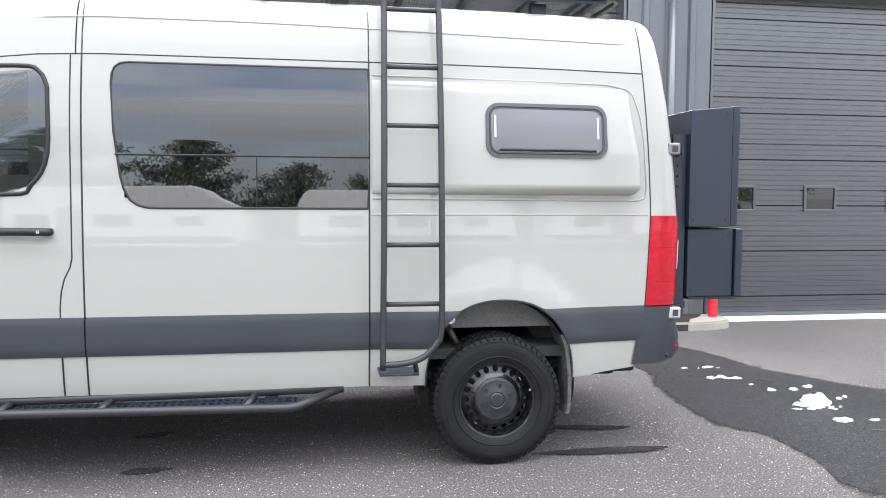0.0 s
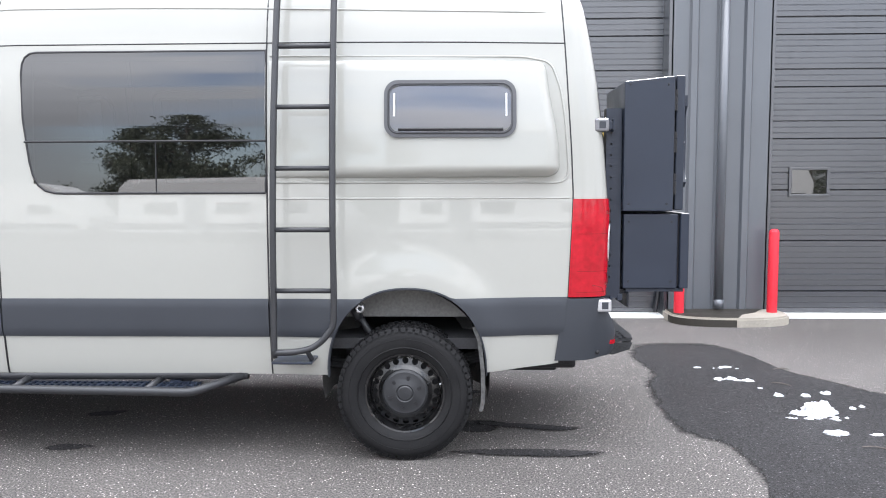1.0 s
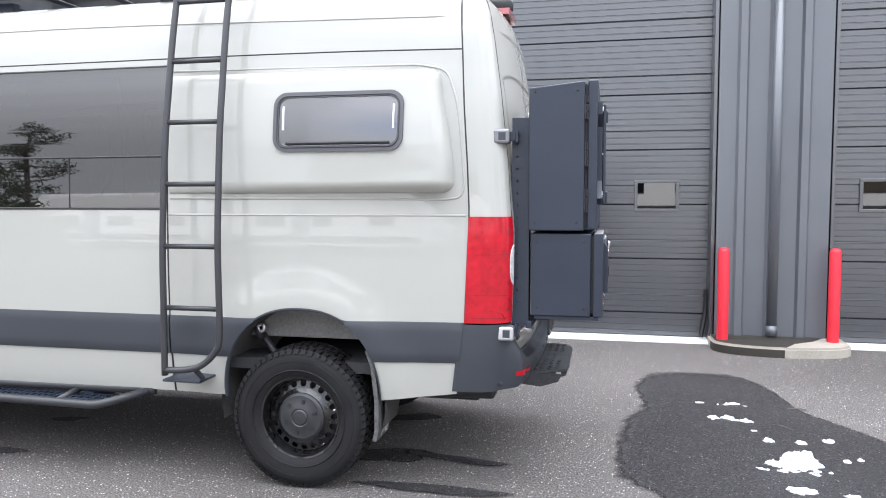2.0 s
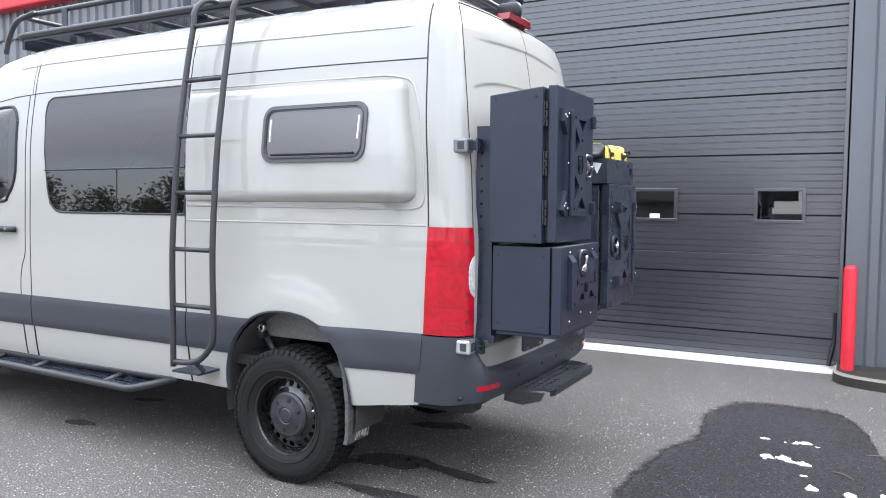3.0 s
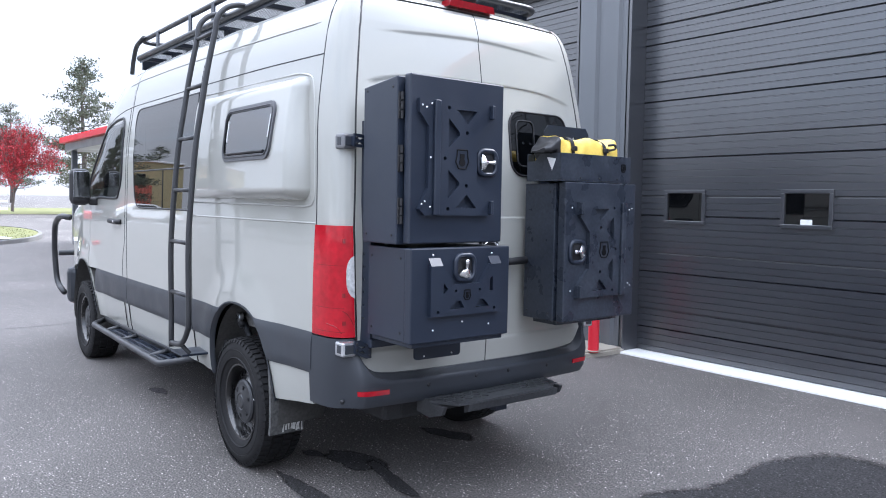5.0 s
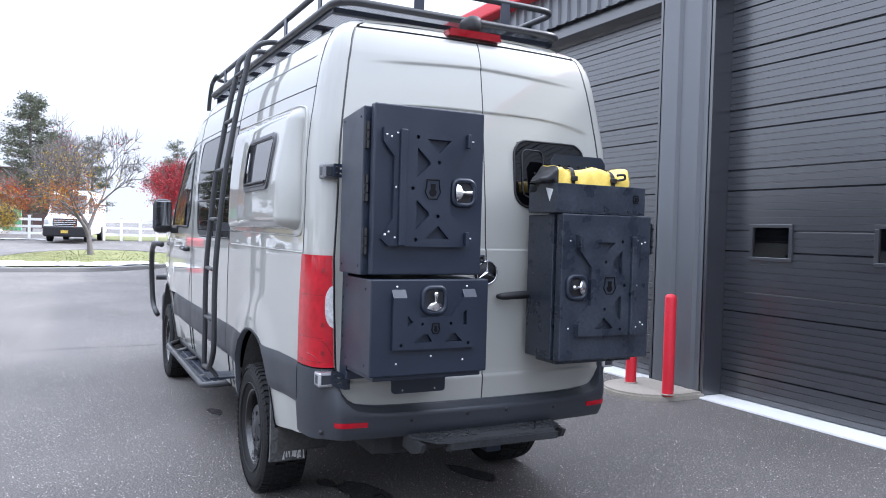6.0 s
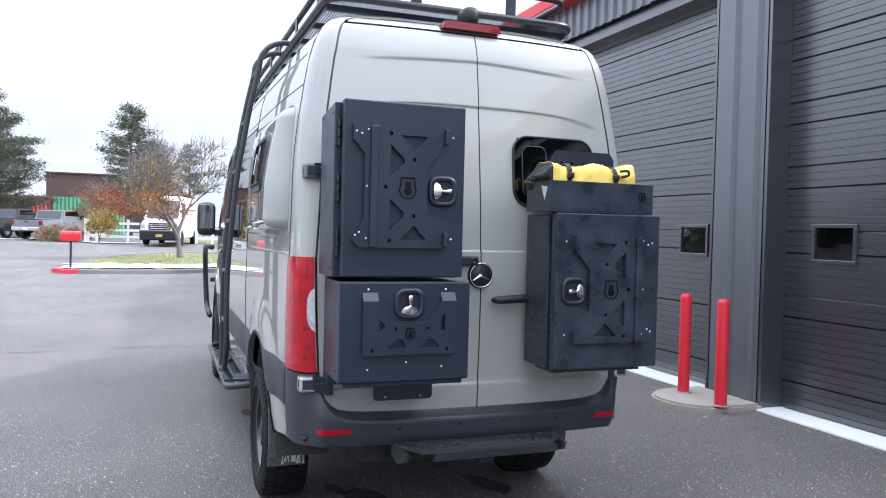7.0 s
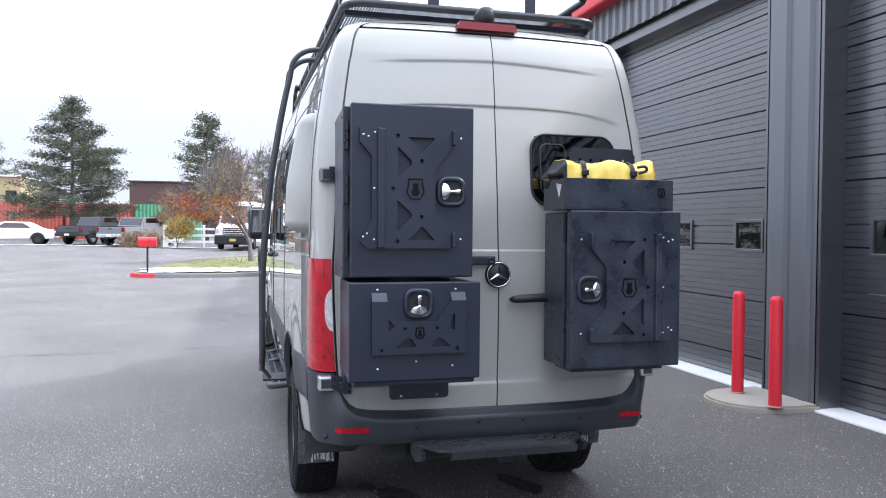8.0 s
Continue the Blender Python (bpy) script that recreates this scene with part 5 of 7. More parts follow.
for z in (2.60, 2.276, 1.953, 1.630, 1.306, 0.982):
    part("rung", tube(bmesh.new(), [(LX, rail_y(z), z), (RX, rail_y(z), z)], 0.0135, 10), TUBE, lad, smooth=True)
part("foot_plate", boxes(((LX - 0.03, 4.01, 0.583), (LX + 0.19, 4.22, 0.597)), bevel=0.004), STEEL, lad)
part("bracket", tube(bmesh.new(), [(LX + 0.16, 4.008, 0.665), (LX + 0.18, 4.06, 0.60)], 0.014, 8), TUBE, lad)

rack = thing("roof_rack", "black tubular roof rack with mesh floor on the van roof", "roof rack")
RX0, RX1, RY0, RY1 = -1.52, 2.00, 4.38, 5.80


def loop(z, ins, x0=RX0, x1=RX1):
    return fillet([((x0 + x1) / 2, RY0 + ins, z), (x1 - ins, RY0 + ins, z), (x1 - ins, RY1 - ins, z), (x0 + ins, RY1 - ins, z), (x0 + ins, RY0 + ins, z), ((x0 + x1) / 2, RY0 + ins, z)], 0.14, 6)


part("lower_rail", tube(bmesh.new(), loop(2.775, 0.0), 0.021, 10, cap=False), TUBE, rack, smooth=True)
part("upper_rail", tube(bmesh.new(), loop(2.925, 0.03), 0.019, 10, cap=False), TUBE, rack, smooth=True)
for x in (-0.95, -0.2, 0.25, 0.95, 1.65):
    for y in (RY0 + 0.015, RY1 - 0.015):
        part("post", boxes(((x - 0.03, y - 0.005, 2.775), (x + 0.03, y + 0.005, 2.925)), bevel=0.002), STEEL, rack)
for y in (4.85, 5.40):
    for x in (RX1 - 0.018, RX0 + 0.018):
        part("post", boxes(((x - 0.005, y - 0.03, 2.775), (x + 0.005, y + 0.03, 2.925)), bevel=0.002), STEEL, rack)
for s, y in ((-1, RY0), (1, RY1)):
    part("front_leg", tube(bmesh.new(), fillet([(RX0 + 0.25, y, 2.925), (RX0 + 0.02, y, 2.89), (RX0 - 0.08, y, 2.74), (RX0 - 0.10, y, 2.66)], 0.08), 0.019, 10), TUBE, rack, smooth=True)
for x in np.linspace(RX0 + 0.2, RX1 - 0.15, 9):
    part("crossbar", boxes(((x - 0.022, RY0 + 0.01, 2.742), (x + 0.022, RY1 - 0.01, 2.772)), bevel=0.004), STEEL, rack)
# expanded-metal floor over the whole rack
bm = bmesh.new()
for k in range(90):
    y = RY0 + 0.02 + (RY1 - RY0 - 0.04) * k / 89
    bm.faces.new([bm.verts.new(p) for p in ((RX0 + 0.05, y - 0.004, 2.776), (RX1 - 0.02, y - 0.004, 2.776), (RX1 - 0.02, y + 0.004, 2.776), (RX0 + 0.05, y + 0.004, 2.776))])
for k in range(200):
    x = RX0 + 0.05 + (RX1 - RX0 - 0.07) * k / 199
    bm.faces.new([bm.verts.new(p) for p in ((x - 0.004, RY0 + 0.02, 2.7785), (x + 0.004, RY0 + 0.02, 2.7785), (x + 0.004, RY1 - 0.02, 2.7785), (x - 0.004, RY1 - 0.02, 2.7785))])
for y in (RY0 + 0.012, RY1 - 0.012):
    part("side_plate", boxes(((RX0 + 0.1, y - 0.003, 2.735), (RX1 - 0.1, y + 0.003, 2.80)), bevel=0.001), STEEL, rack)
part("mesh_floor", bm, STEEL, rack)
part("wind_deflector", boxes(((RX0 + 0.02, RY0 + 0.05, 2.69), (RX0 + 0.05, RY1 - 0.05, 2.77))), STEEL, rack)
for y in (4.50, 5.71):
    for x in (-0.8, 0.3, 1.5):
        part("foot", boxes(((x - 0.05, y - 0.03, 2.585), (x + 0.05, y + 0.03, 2.745)), bevel=0.006), STEEL, rack)

ss = thing("side_step", "black tubular side step with a punched tread below the van door", "side step")
part("outer_bar", tube(bmesh.new(), fillet([(-1.954, 4.215, 0.452), (-1.832, 4.085, 0.434), (0.036, 4.085, 0.409), (0.28, 4.225, 0.470)], 0.05), 0.024, 10), TUBE, ss, smooth=True)
part("inner_bar", tube(bmesh.new(), [(-1.975, 4.23, 0.457), (0.31, 4.23, 0.474)], 0.026, 10), TUBE, ss, smooth=True)
for x in (-1.497, -0.989, -0.228):
    part("cross_tube", tube(bmesh.new(), [(x, 4.085, 0.414), (x + 0.05, 4.235, 0.46)], 0.02, 8), TUBE, ss, smooth=True)
for xa, xb in ((-1.426, -1.03), (-0.918, -0.268), (-0.167, 0.026)):
    bm = bmesh.new()
    n = int((xb - xa) / 0.04)
    for k in range(n + 1):
        x = xa + (xb - xa) * k / n
        box(bm, (x - 0.008, 4.10, 0.421), (x + 0.008, 4.215, 0.435))
    for y in (4.105, 4.157, 4.21):
        box(bm, (xa - 0.02, y - 0.008, 0.4205), (xb + 0.02, y + 0.008, 0.4355))
    part("tread", bm, STEEL, ss)
for x in (-1.5, -0.1):
    part("bracket", boxes(((x - 0.03, 4.20, 0.395), (x + 0.03, 4.56, 0.445))), STEEL, ss)

rs = thing("rear_step", "black steel tow step with a textured tread under the rear bumper", "rear step", "", (0, 0, 0.022))
bm = bmesh.new()
prism(bm, [(2.33, 4.66), (2.33, 5.52), (2.50, 5.49), (2.575, 5.40), (2.59, 4.86), (2.575, 4.74), (2.44, 4.66)], "z", 0.553, 0.566)
part("tread", bm, STEP, rs, "dusty grey step plate")
for y0_, y1_ in ((4.71, 4.97), (5.23, 5.47)):
    bm = bmesh.new()
    n = 9
    for k in range(n):
        for j in range(4):
            y, x = y0_ + (y1_ - y0_) * (k + 0.5) / n, 2.405 + 0.04 * j
            d = 0.014 if (k + j) % 2 else -0.014
            prism(bm, [(x - 0.012, y - d - 0.003), (x + 0.012, y + d - 0.003), (x + 0.012, y + d + 0.003), (x - 0.012, y - d + 0.003)], "z", 0.5655, 0.570)
    part("tread_pad", bm, STEP, rs, "raised chevron tread")
for k in range(7):
    for j in range(2):
        y = 5.00 + 0.034 * k + 0.017 * j
        part("drain_hole", prism(bmesh.new(), [(2.44 + 0.045 * j + 0.010 * math.cos(a), y + 0.011 * math.sin(a)) for a in np.linspace(0, 2 * math.pi, 10, endpoint=False)], "z", 0.560, 0.5668), BLACK, rs)
bm = bmesh.new()
prism(bm, [(2.545, 0.5525), (2.585, 0.5525), (2.575, 0.515), (2.545, 0.505)], "y", 4.80, 5.43)
part("lip", bm, STEP, rs)
for y in (4.66, 5.475):
    part("end_plate", prism(bmesh.new(), [(2.33, 0.49), (2.44, 0.478), (2.54, 0.510), (2.56, 0.5525), (2.34, 0.5525)], "y", y, y + 0.02), STEP, rs)
part("receiver", boxes(((2.1, CY - 0.04, 0.46), (2.50, CY + 0.04, 0.545)), bevel=0.006), STEEL, rs)
part("hitch_pin", tube(bmesh.new(), [(2.42, CY - 0.10, 0.49), (2.42, CY + 0.12, 0.49)], 0.012, 8), TUBE, rs)


# ---- carrier boxes on the back doors ----
def bolt(parent, x, y, z, r=0.0044, material=None):
    bm = bmesh.new()
    lathe(bm, [(r, 0.0), (r * 0.9, 0.003), (0.0008, 0.0045)], (x, y, z), 10, "x")
    part("bolt", bm, material or WHITE, parent, smooth=True)


def plate_with_holes(name, y0, z0, y1, z1, holes, x0, x1, material, parent, label="", outline=None):
    """A sheet plate between x0 and x1 with true openings (polygons in y and z)."""
    bm = bmesh.new()
    outer = outline or [(y0, z0), (y1, z0), (y1, z1), (y0, z1)]
    edges = []
    for ring in [outer] + holes:
        vs = [bm.verts.new((x1, y, z)) for y, z in ring]
        edges += [bm.edges.new((vs[i], vs[(i + 1) % len(vs)])) for i in range(len(vs))]
    bmesh.ops.triangle_fill(bm, use_beauty=True, use_dissolve=False, edges=edges)
    r = bmesh.ops.extrude_face_region(bm, geom=bm.faces[:])
    for v in [g for g in r["geom"] if isinstance(g, bmesh.types.BMVert)]:
        v.co.x = x0
    bmesh.ops.recalc_face_normals(bm, faces=bm.faces[:])
    return part(name, bm, material, parent, label)


def circle(y, z, r, n=14):
    return [(y + r * math.cos(2 * math.pi * k / n), z + r * math.sin(2 * math.pi * k / n)) for k in range(n)]


def latch(parent, x, y, z, turn):
    """A recessed cup with a raised ring and a chrome T-handle."""
    c = part("latch", prism(bmesh.new(), round_rect(y - 0.045, z - 0.045, y + 0.045, z + 0.045, 0.022), "x", x - 0.004, x + 0.001), BLACK, parent, "black recessed latch cup")
    ring = round_rect(y - 0.055, z - 0.055, y + 0.055, z + 0.055, 0.035, 6)
    part("latch_ring", tube(bmesh.new(), [(x + 0.004, a, b) for a, b in ring + ring[:1]], 0.012, 8, cap=False), STEEL, c, smooth=True)
    ca, sa = math.cos(turn), math.sin(turn)
    bm = bmesh.new()
    def pt(u, v, w):
        return (x + w, y + u * ca - v * sa, z + u * sa + v * ca)
    tube(bm, [pt(-0.016, 0, 0.014), pt(0.0, 0, 0.019), pt(0.014, 0, 0.021), pt(0.026, 0, 0.021), pt(0.034, 0, 0.021), pt(0.038, 0, 0.020)], [0.0075, 0.0065, 0.0085, 0.0125, 0.0115, 0.004], 12)
    rows = []
    for i in range(7):
        f = i / 6
        u0 = -0.036 + 0.026 * f
        hw = 0.036 * math.sqrt(max(0.02, 1 - (f * 0.96) ** 2)) if f < 0.99 else 0.010
        rows.append([Vector(pt(u0 - 0.010 * (1 - (j / 4 - 1) ** 2) * (1 - f), hw * (j / 4 - 1), 0.010 + 0.008 * f + 0.010 * (1 - (j / 4 - 1) ** 2))) for j in range(9)])
    g = sheet(rows, Vector((-0.006, 0, 0)))
    tmp = bpy.data.meshes.new("fan")
    g.to_mesh(tmp)
    bm.from_mesh(tmp)
    bpy.data.meshes.remove(tmp)
    bmesh.ops.recalc_face_normals(bm, faces=bm.faces[:])
    part("handle", bm, CHROME, c, "chrome T-handle", smooth=True)
    return c


def mark(parent, x, y, z, s):
    """A pressed plain emblem: a shield outline with a keyhole slot."""
    o = [(y - 0.7 * s, z + s), (y + 0.7 * s, z + s), (y + 0.75 * s, z + 0.3 * s), (y + 0.9 * s, z - 0.3 * s), (y + 0.5 * s, z - 1.0 * s), (y - 0.5 * s, z - 1.0 * s), (y - 0.9 * s, z - 0.3 * s), (y - 0.75 * s, z + 0.3 * s)]
    part("emblem", tube(bmesh.new(), [(x, a, b) for a, b in o + o[:1]], 0.0035, 6, cap=False), HOLE, parent, "pressed outline emblem")
    part("keyhole", prism(bmesh.new(), circle(y, z - 0.35 * s, 0.42 * s), "x", x - 0.001, x + 0.0015), HOLE, parent)
    part("keyhole_slot", prism(bmesh.new(), [(y - 0.25 * s, z - 0.1 * s), (y + 0.25 * s, z - 0.1 * s), (y + 0.3 * s, z + 0.55 * s), (y - 0.3 * s, z + 0.55 * s)], "x", x - 0.001, x + 0.0017), HOLE, parent)


def carrier(name, label, x0, x1, y0, y1, z0, z1, material, slant=0.0):
    b = thing(name, label, "storage box", "storage boxes on the van")
    bm = bmesh.new()
    box(bm, (x0, y0, z0), (x1, y1, z1), 0.005)
    for v in bm.verts:
        if slant and v.co.z > 0.5 * (z0 + z1):
            v.co.z -= slant * (x1 - v.co.x)
    part("body", bm, material, b)
    for z in (z0 + 0.04, z1 - 0.045):
        for x in (x0 + 0.03, x1 - 0.035):
            bm = bmesh.new()
            lathe(bm, [(0.006, 0.0), (0.005, -0.003), (0.001, -0.0035)], (x, y0, z), 10, "y")
            part("rivet", bm, BLACK, b)
    return b


def X_plate(bx, door, y0, y1, z0, z1, x, material, flip=False):
    """The raised bracing plate of a tall door: chamfered foot, triangular cut-outs, bolts."""
    def m(y):
        return (y0 + y1) - y if flip else y
    a, b = y0 + 0.10, y1 - 0.095
    za, zb = z0 + 0.125, z1 - 0.105
    o = [(y0 + 0.045, zb), (b, zb + 0.0), (b, zb - 0.065), (b - 0.085, zb - 0.16), (b - 0.085, za + 0.155), (b, za + 0.065), (b, za), (y0 + 0.075, za), (y0 + 0.045, za + 0.03), (y0 + 0.045, za + 0.03), (y0 + 0.095, za + 0.12), (y0 + 0.095, zb - 0.12), (y0 + 0.045, zb - 0.06)]
    o = [p for i, p in enumerate(o) if i == 0 or p != o[i - 1]]
    cy = y0 + 0.205
    zc = 0.5 * (za + zb)
    H = []
    for s in (1, -1):
        zt = zc + s * (zb - za) * 0.5
        H.append([(cy + 0.045, zt - s * 0.035), (cy + 0.165, zt - s * 0.035), (cy + 0.108, zt - s * 0.095)])
        H.append([(cy, zt - s * 0.075), (cy + 0.062, zt - s * 0.135), (cy + 0.062, zt - s * 0.150), (cy, zt - s * 0.205)])
        H.append(circle(cy, zt - s * 0.03, 0.009))
        H.append(circle(cy + 0.105, zt - s * 0.135, 0.009))
    H.append(circle(cy - 0.02, zc, 0.009))
    if flip:
        o = [(m(y), z) for y, z in o][::-1]
        H = [[(m(y), z) for y, z in h][::-1] for h in H]
    p = plate_with_holes("brace_plate", 0, 0, 0, 0, H, x, x + 0.022, material, door, "raised plate with triangular cut-outs", outline=o)
    # upright fold along the hinge side
    ya, yb = sorted((m(y0 + 0.118), m(y0 + 0.150)))
    part("fold", boxes(((x + 0.0225, ya, za + 0.002), (x + 0.038, yb, zb - 0.002)), bevel=0.004), material, door)
    for y, z in ((y0 + 0.058, zb - 0.03), (y0 + 0.080, zb - 0.038), (y0 + 0.108, zb - 0.02), (y0 + 0.058, za + 0.05), (y0 + 0.075, za + 0.062), (y0 + 0.105, za + 0.038), (y0 + 0.105, zc)):
        bolt(door, x + 0.022, m(y), z)
    for z in (zb - 0.03, za + 0.04):
        bolt(door, x, m(b + 0.035), z)
        ya, yb = sorted((m(b - 0.012), m(b + 0.004)))
        part("fold", boxes(((x + 0.0225, ya, z - 0.035), (x + 0.045, yb, z + 0.028)), bevel=0.003), material, door)
    mark(door, x + 0.0225, m(cy + 0.078), zc, 0.042)


# upper left box
ub = carrier("storage_box", "tall black powder-coated steel storage box on the rear door", 2.412, 2.685, 4.276, 4.835, 1.392, 2.128, STEEL, 0.10)
ud = part("door", boxes(((2.700, 4.302, 1.397), (2.748, 4.840, 2.135)), bevel=0.006), STEEL, ub, "flat black door with folded edges")
X_plate(ub, ud, 4.292, 4.842, 1.397, 2.135, 2.748, STEEL)
latch(ud, 2.749, 4.738, 1.768, 0.0)
part("seal", boxes(((2.6855, 4.32, 1.41), (2.6995, 4.825, 2.115))), BLACK, ub)
for z in (2.00, 1.77, 1.54):
    bm = boxes(((2.6855, 4.279, z - 0.058), (2.692, 4.297, z + 0.058)), bevel=0.002)
    for k in (-0.040, 0.0, 0.040):
        tube(bm, [(2.697, 4.294, z + k - 0.017), (2.697, 4.294, z + k + 0.017)], 0.0075, 8)
    box(bm, (2.690, 4.281, z + 0.006), (2.697, 4.290, z + 0.016), 0.001)
    box(bm, (2.690, 4.281, z - 0.026), (2.697, 4.290, z - 0.016), 0.001)
    part("hinge", bm, BLACK, ub, "black door hinge")

# lower left box
lb = carrier("storage_box", "low black powder-coated steel storage box with a drop-down door", 2.422, 2.722, 4.302, 4.850, 0.957, 1.376, STEEL)
ld = part("door", boxes(((2.734, 4.290, 0.958), (2.782, 4.866, 1.379)), bevel=0.006), STEEL, lb, "flat black drop-down door")
part("seal", boxes(((2.7225, 4.32, 0.972), (2.7335, 4.84, 1.365))), BLACK, lb)
o = [(4.385, 1.075), (4.795, 1.075), (4.795, 1.300), (4.730, 1.300), (4.665, 1.215), (4.515, 1.215), (4.450, 1.300), (4.385, 1.300)]
H = [[(4.455, 1.175), (4.495, 1.205), (4.495, 1.215 - 0.008), (4.480, 1.235 - 0.04), (4.455, 1.245 - 0.02)], [(4.725, 1.175), (4.745, 1.175), (4.745, 1.245), (4.725, 1.230)],
     [(4.490, 1.105), (4.575, 1.105), (4.555, 1.140), (4.530, 1.140)], [(4.640, 1.105), (4.725, 1.105), (4.690, 1.140), (4.665, 1.140)], circle(4.425, 1.095, 0.008), circle(4.755, 1.095, 0.008), circle(4.525, 1.185, 0.007), circle(4.665, 1.185, 0.007)]
plate_with_holes("brace_plate", 0, 0, 0, 0, H, 2.782, 2.804, STEEL, ld, "raised plate with cut-outs", outline=o)
for y0_, y1_ in ((4.385, 4.450), (4.730, 4.795)):
    bm = bmesh.new()
    prism(bm, [(2.782, 1.335), (2.7825, 1.3005), (2.8045, 1.3005)], "y", y0_, y1_)
    part("ramp", bm, STEEL, ld)
mark(ld, 2.8045, 4.590, 1.165, 0.022)
latch(ld, 2.783, 4.588, 1.288, 1.57)
for y, z in ((4.41, 1.348), (4.752, 1.348), (4.413, 1.013), (4.580, 1.040), (4.740, 1.017)):
    bolt(ld, 2.782, y, z)
part("under_flange", boxes(((2.44, 4.315, 0.937), (2.762, 4.845, 0.9565)), bevel=0.003), STEEL, lb)
pl = thing("plate_bracket", "small black steel bracket below the storage box", "bracket")
part("plate", prism(bmesh.new(), round_rect(4.520, 0.816, 4.802, 0.9145, 0.018), "x", 2.490, 2.502), STEEL, pl)
part("arm", boxes(((2.400, 4.56, 0.893), (2.4895, 4.74, 0.9145)), bevel=0.003), STEEL, pl)
for y in (4.575, 4.745):
    bolt(pl, 2.502, y, 0.832)

# right box with tray and dry bag
rb = carrier("storage_box", "tall worn black steel storage box on the rear door", 2.412, 2.635, 5.320, 5.885, 0.958, 1.690, DUSTY)
rdr = part("door", boxes(((2.650, 5.330, 0.958), (2.700, 5.902, 1.698)), bevel=0.006), DUSTY, rb, "scuffed black door with folded edges")
X_plate(rb, rdr, 5.322, 5.902, 0.958, 1.698, 2.700, DUSTY, flip=True)
latch(rdr, 2.701, 5.425, 1.330, 3.14)
part("seal", boxes(((2.6355, 5.35, 0.975), (2.6495, 5.885, 1.675))), BLACK, rb)
part("under_flange", boxes(((2.44, 5.37, 0.930), (2.62, 5.86, 0.957)), bevel=0.003), DUSTY, rb)
tr = thing("cargo_tray", "open black steel tray bolted on top of the storage box", "tray")
T0, T1, TY0, TY1, TZ0, TZ1 = 2.44, 2.69, 5.300, 5.864, 1.702, 1.848
part("floor", boxes(((T0, TY0, TZ0), (T1, TY1, TZ0 + 0.006))), DUSTY, tr)
part("front_panel", boxes(((T1 - 0.006, TY0, TZ0 + 0.0065), (T1, TY1, TZ1)), bevel=0.002), DUSTY, tr)
part("back_panel", boxes(((T0, TY0, TZ0 + 0.0065), (T0 + 0.006, TY1, TZ1)), bevel=0.002), DUSTY, tr)
part("side_panel", prism(bmesh.new(), [(T0 + 0.0065, TZ0 + 0.0065), (T1 - 0.0065, TZ0 + 0.0065), (T1 - 0.0065, TZ1), (T0 + 0.10, TZ1), (T0 + 0.06, TZ1 - 0.04), (T0 + 0.0065, TZ1 - 0.04)], "y", TY0, TY0 + 0.006), DUSTY, tr)
part("side_panel", boxes(((T0 + 0.0065, TY1 - 0.006, TZ0 + 0.0065), (T1 - 0.0065, TY1, TZ1)), bevel=0.002), DUSTY, tr)
mark(tr, T1 + 0.001, 5.800, 1.785, 0.020)
part("decal", prism(bmesh.new(), [(T1 - 0.10, TZ1 - 0.02), (T1 - 0.035, TZ1 - 0.03), (T1 - 0.062, TZ1 - 0.09)], "y", TY0 - 0.0015, TY0 - 0.0005), WHITE, tr, "white triangular sticker")
for y in (5.45, 5.60, 5.75):
    bolt(tr, T1, y, TZ0 + 0.02, 0.005, BLACK)
dp = thing("back_plate", "black steel plate with a row of holes behind the tray", "plate")
plate_with_holes("plate", 0, 0, 0, 0, [circle(5.50 + 0.06 * k, 1.958, 0.009) for k in range(5)], 2.418, 2.424, STEEL, dp, outline=[(5.442, 1.72), (5.805, 1.72), (5.805, 1.985), (5.778, 2.02), (5.470, 2.02), (5.442, 1.985)])


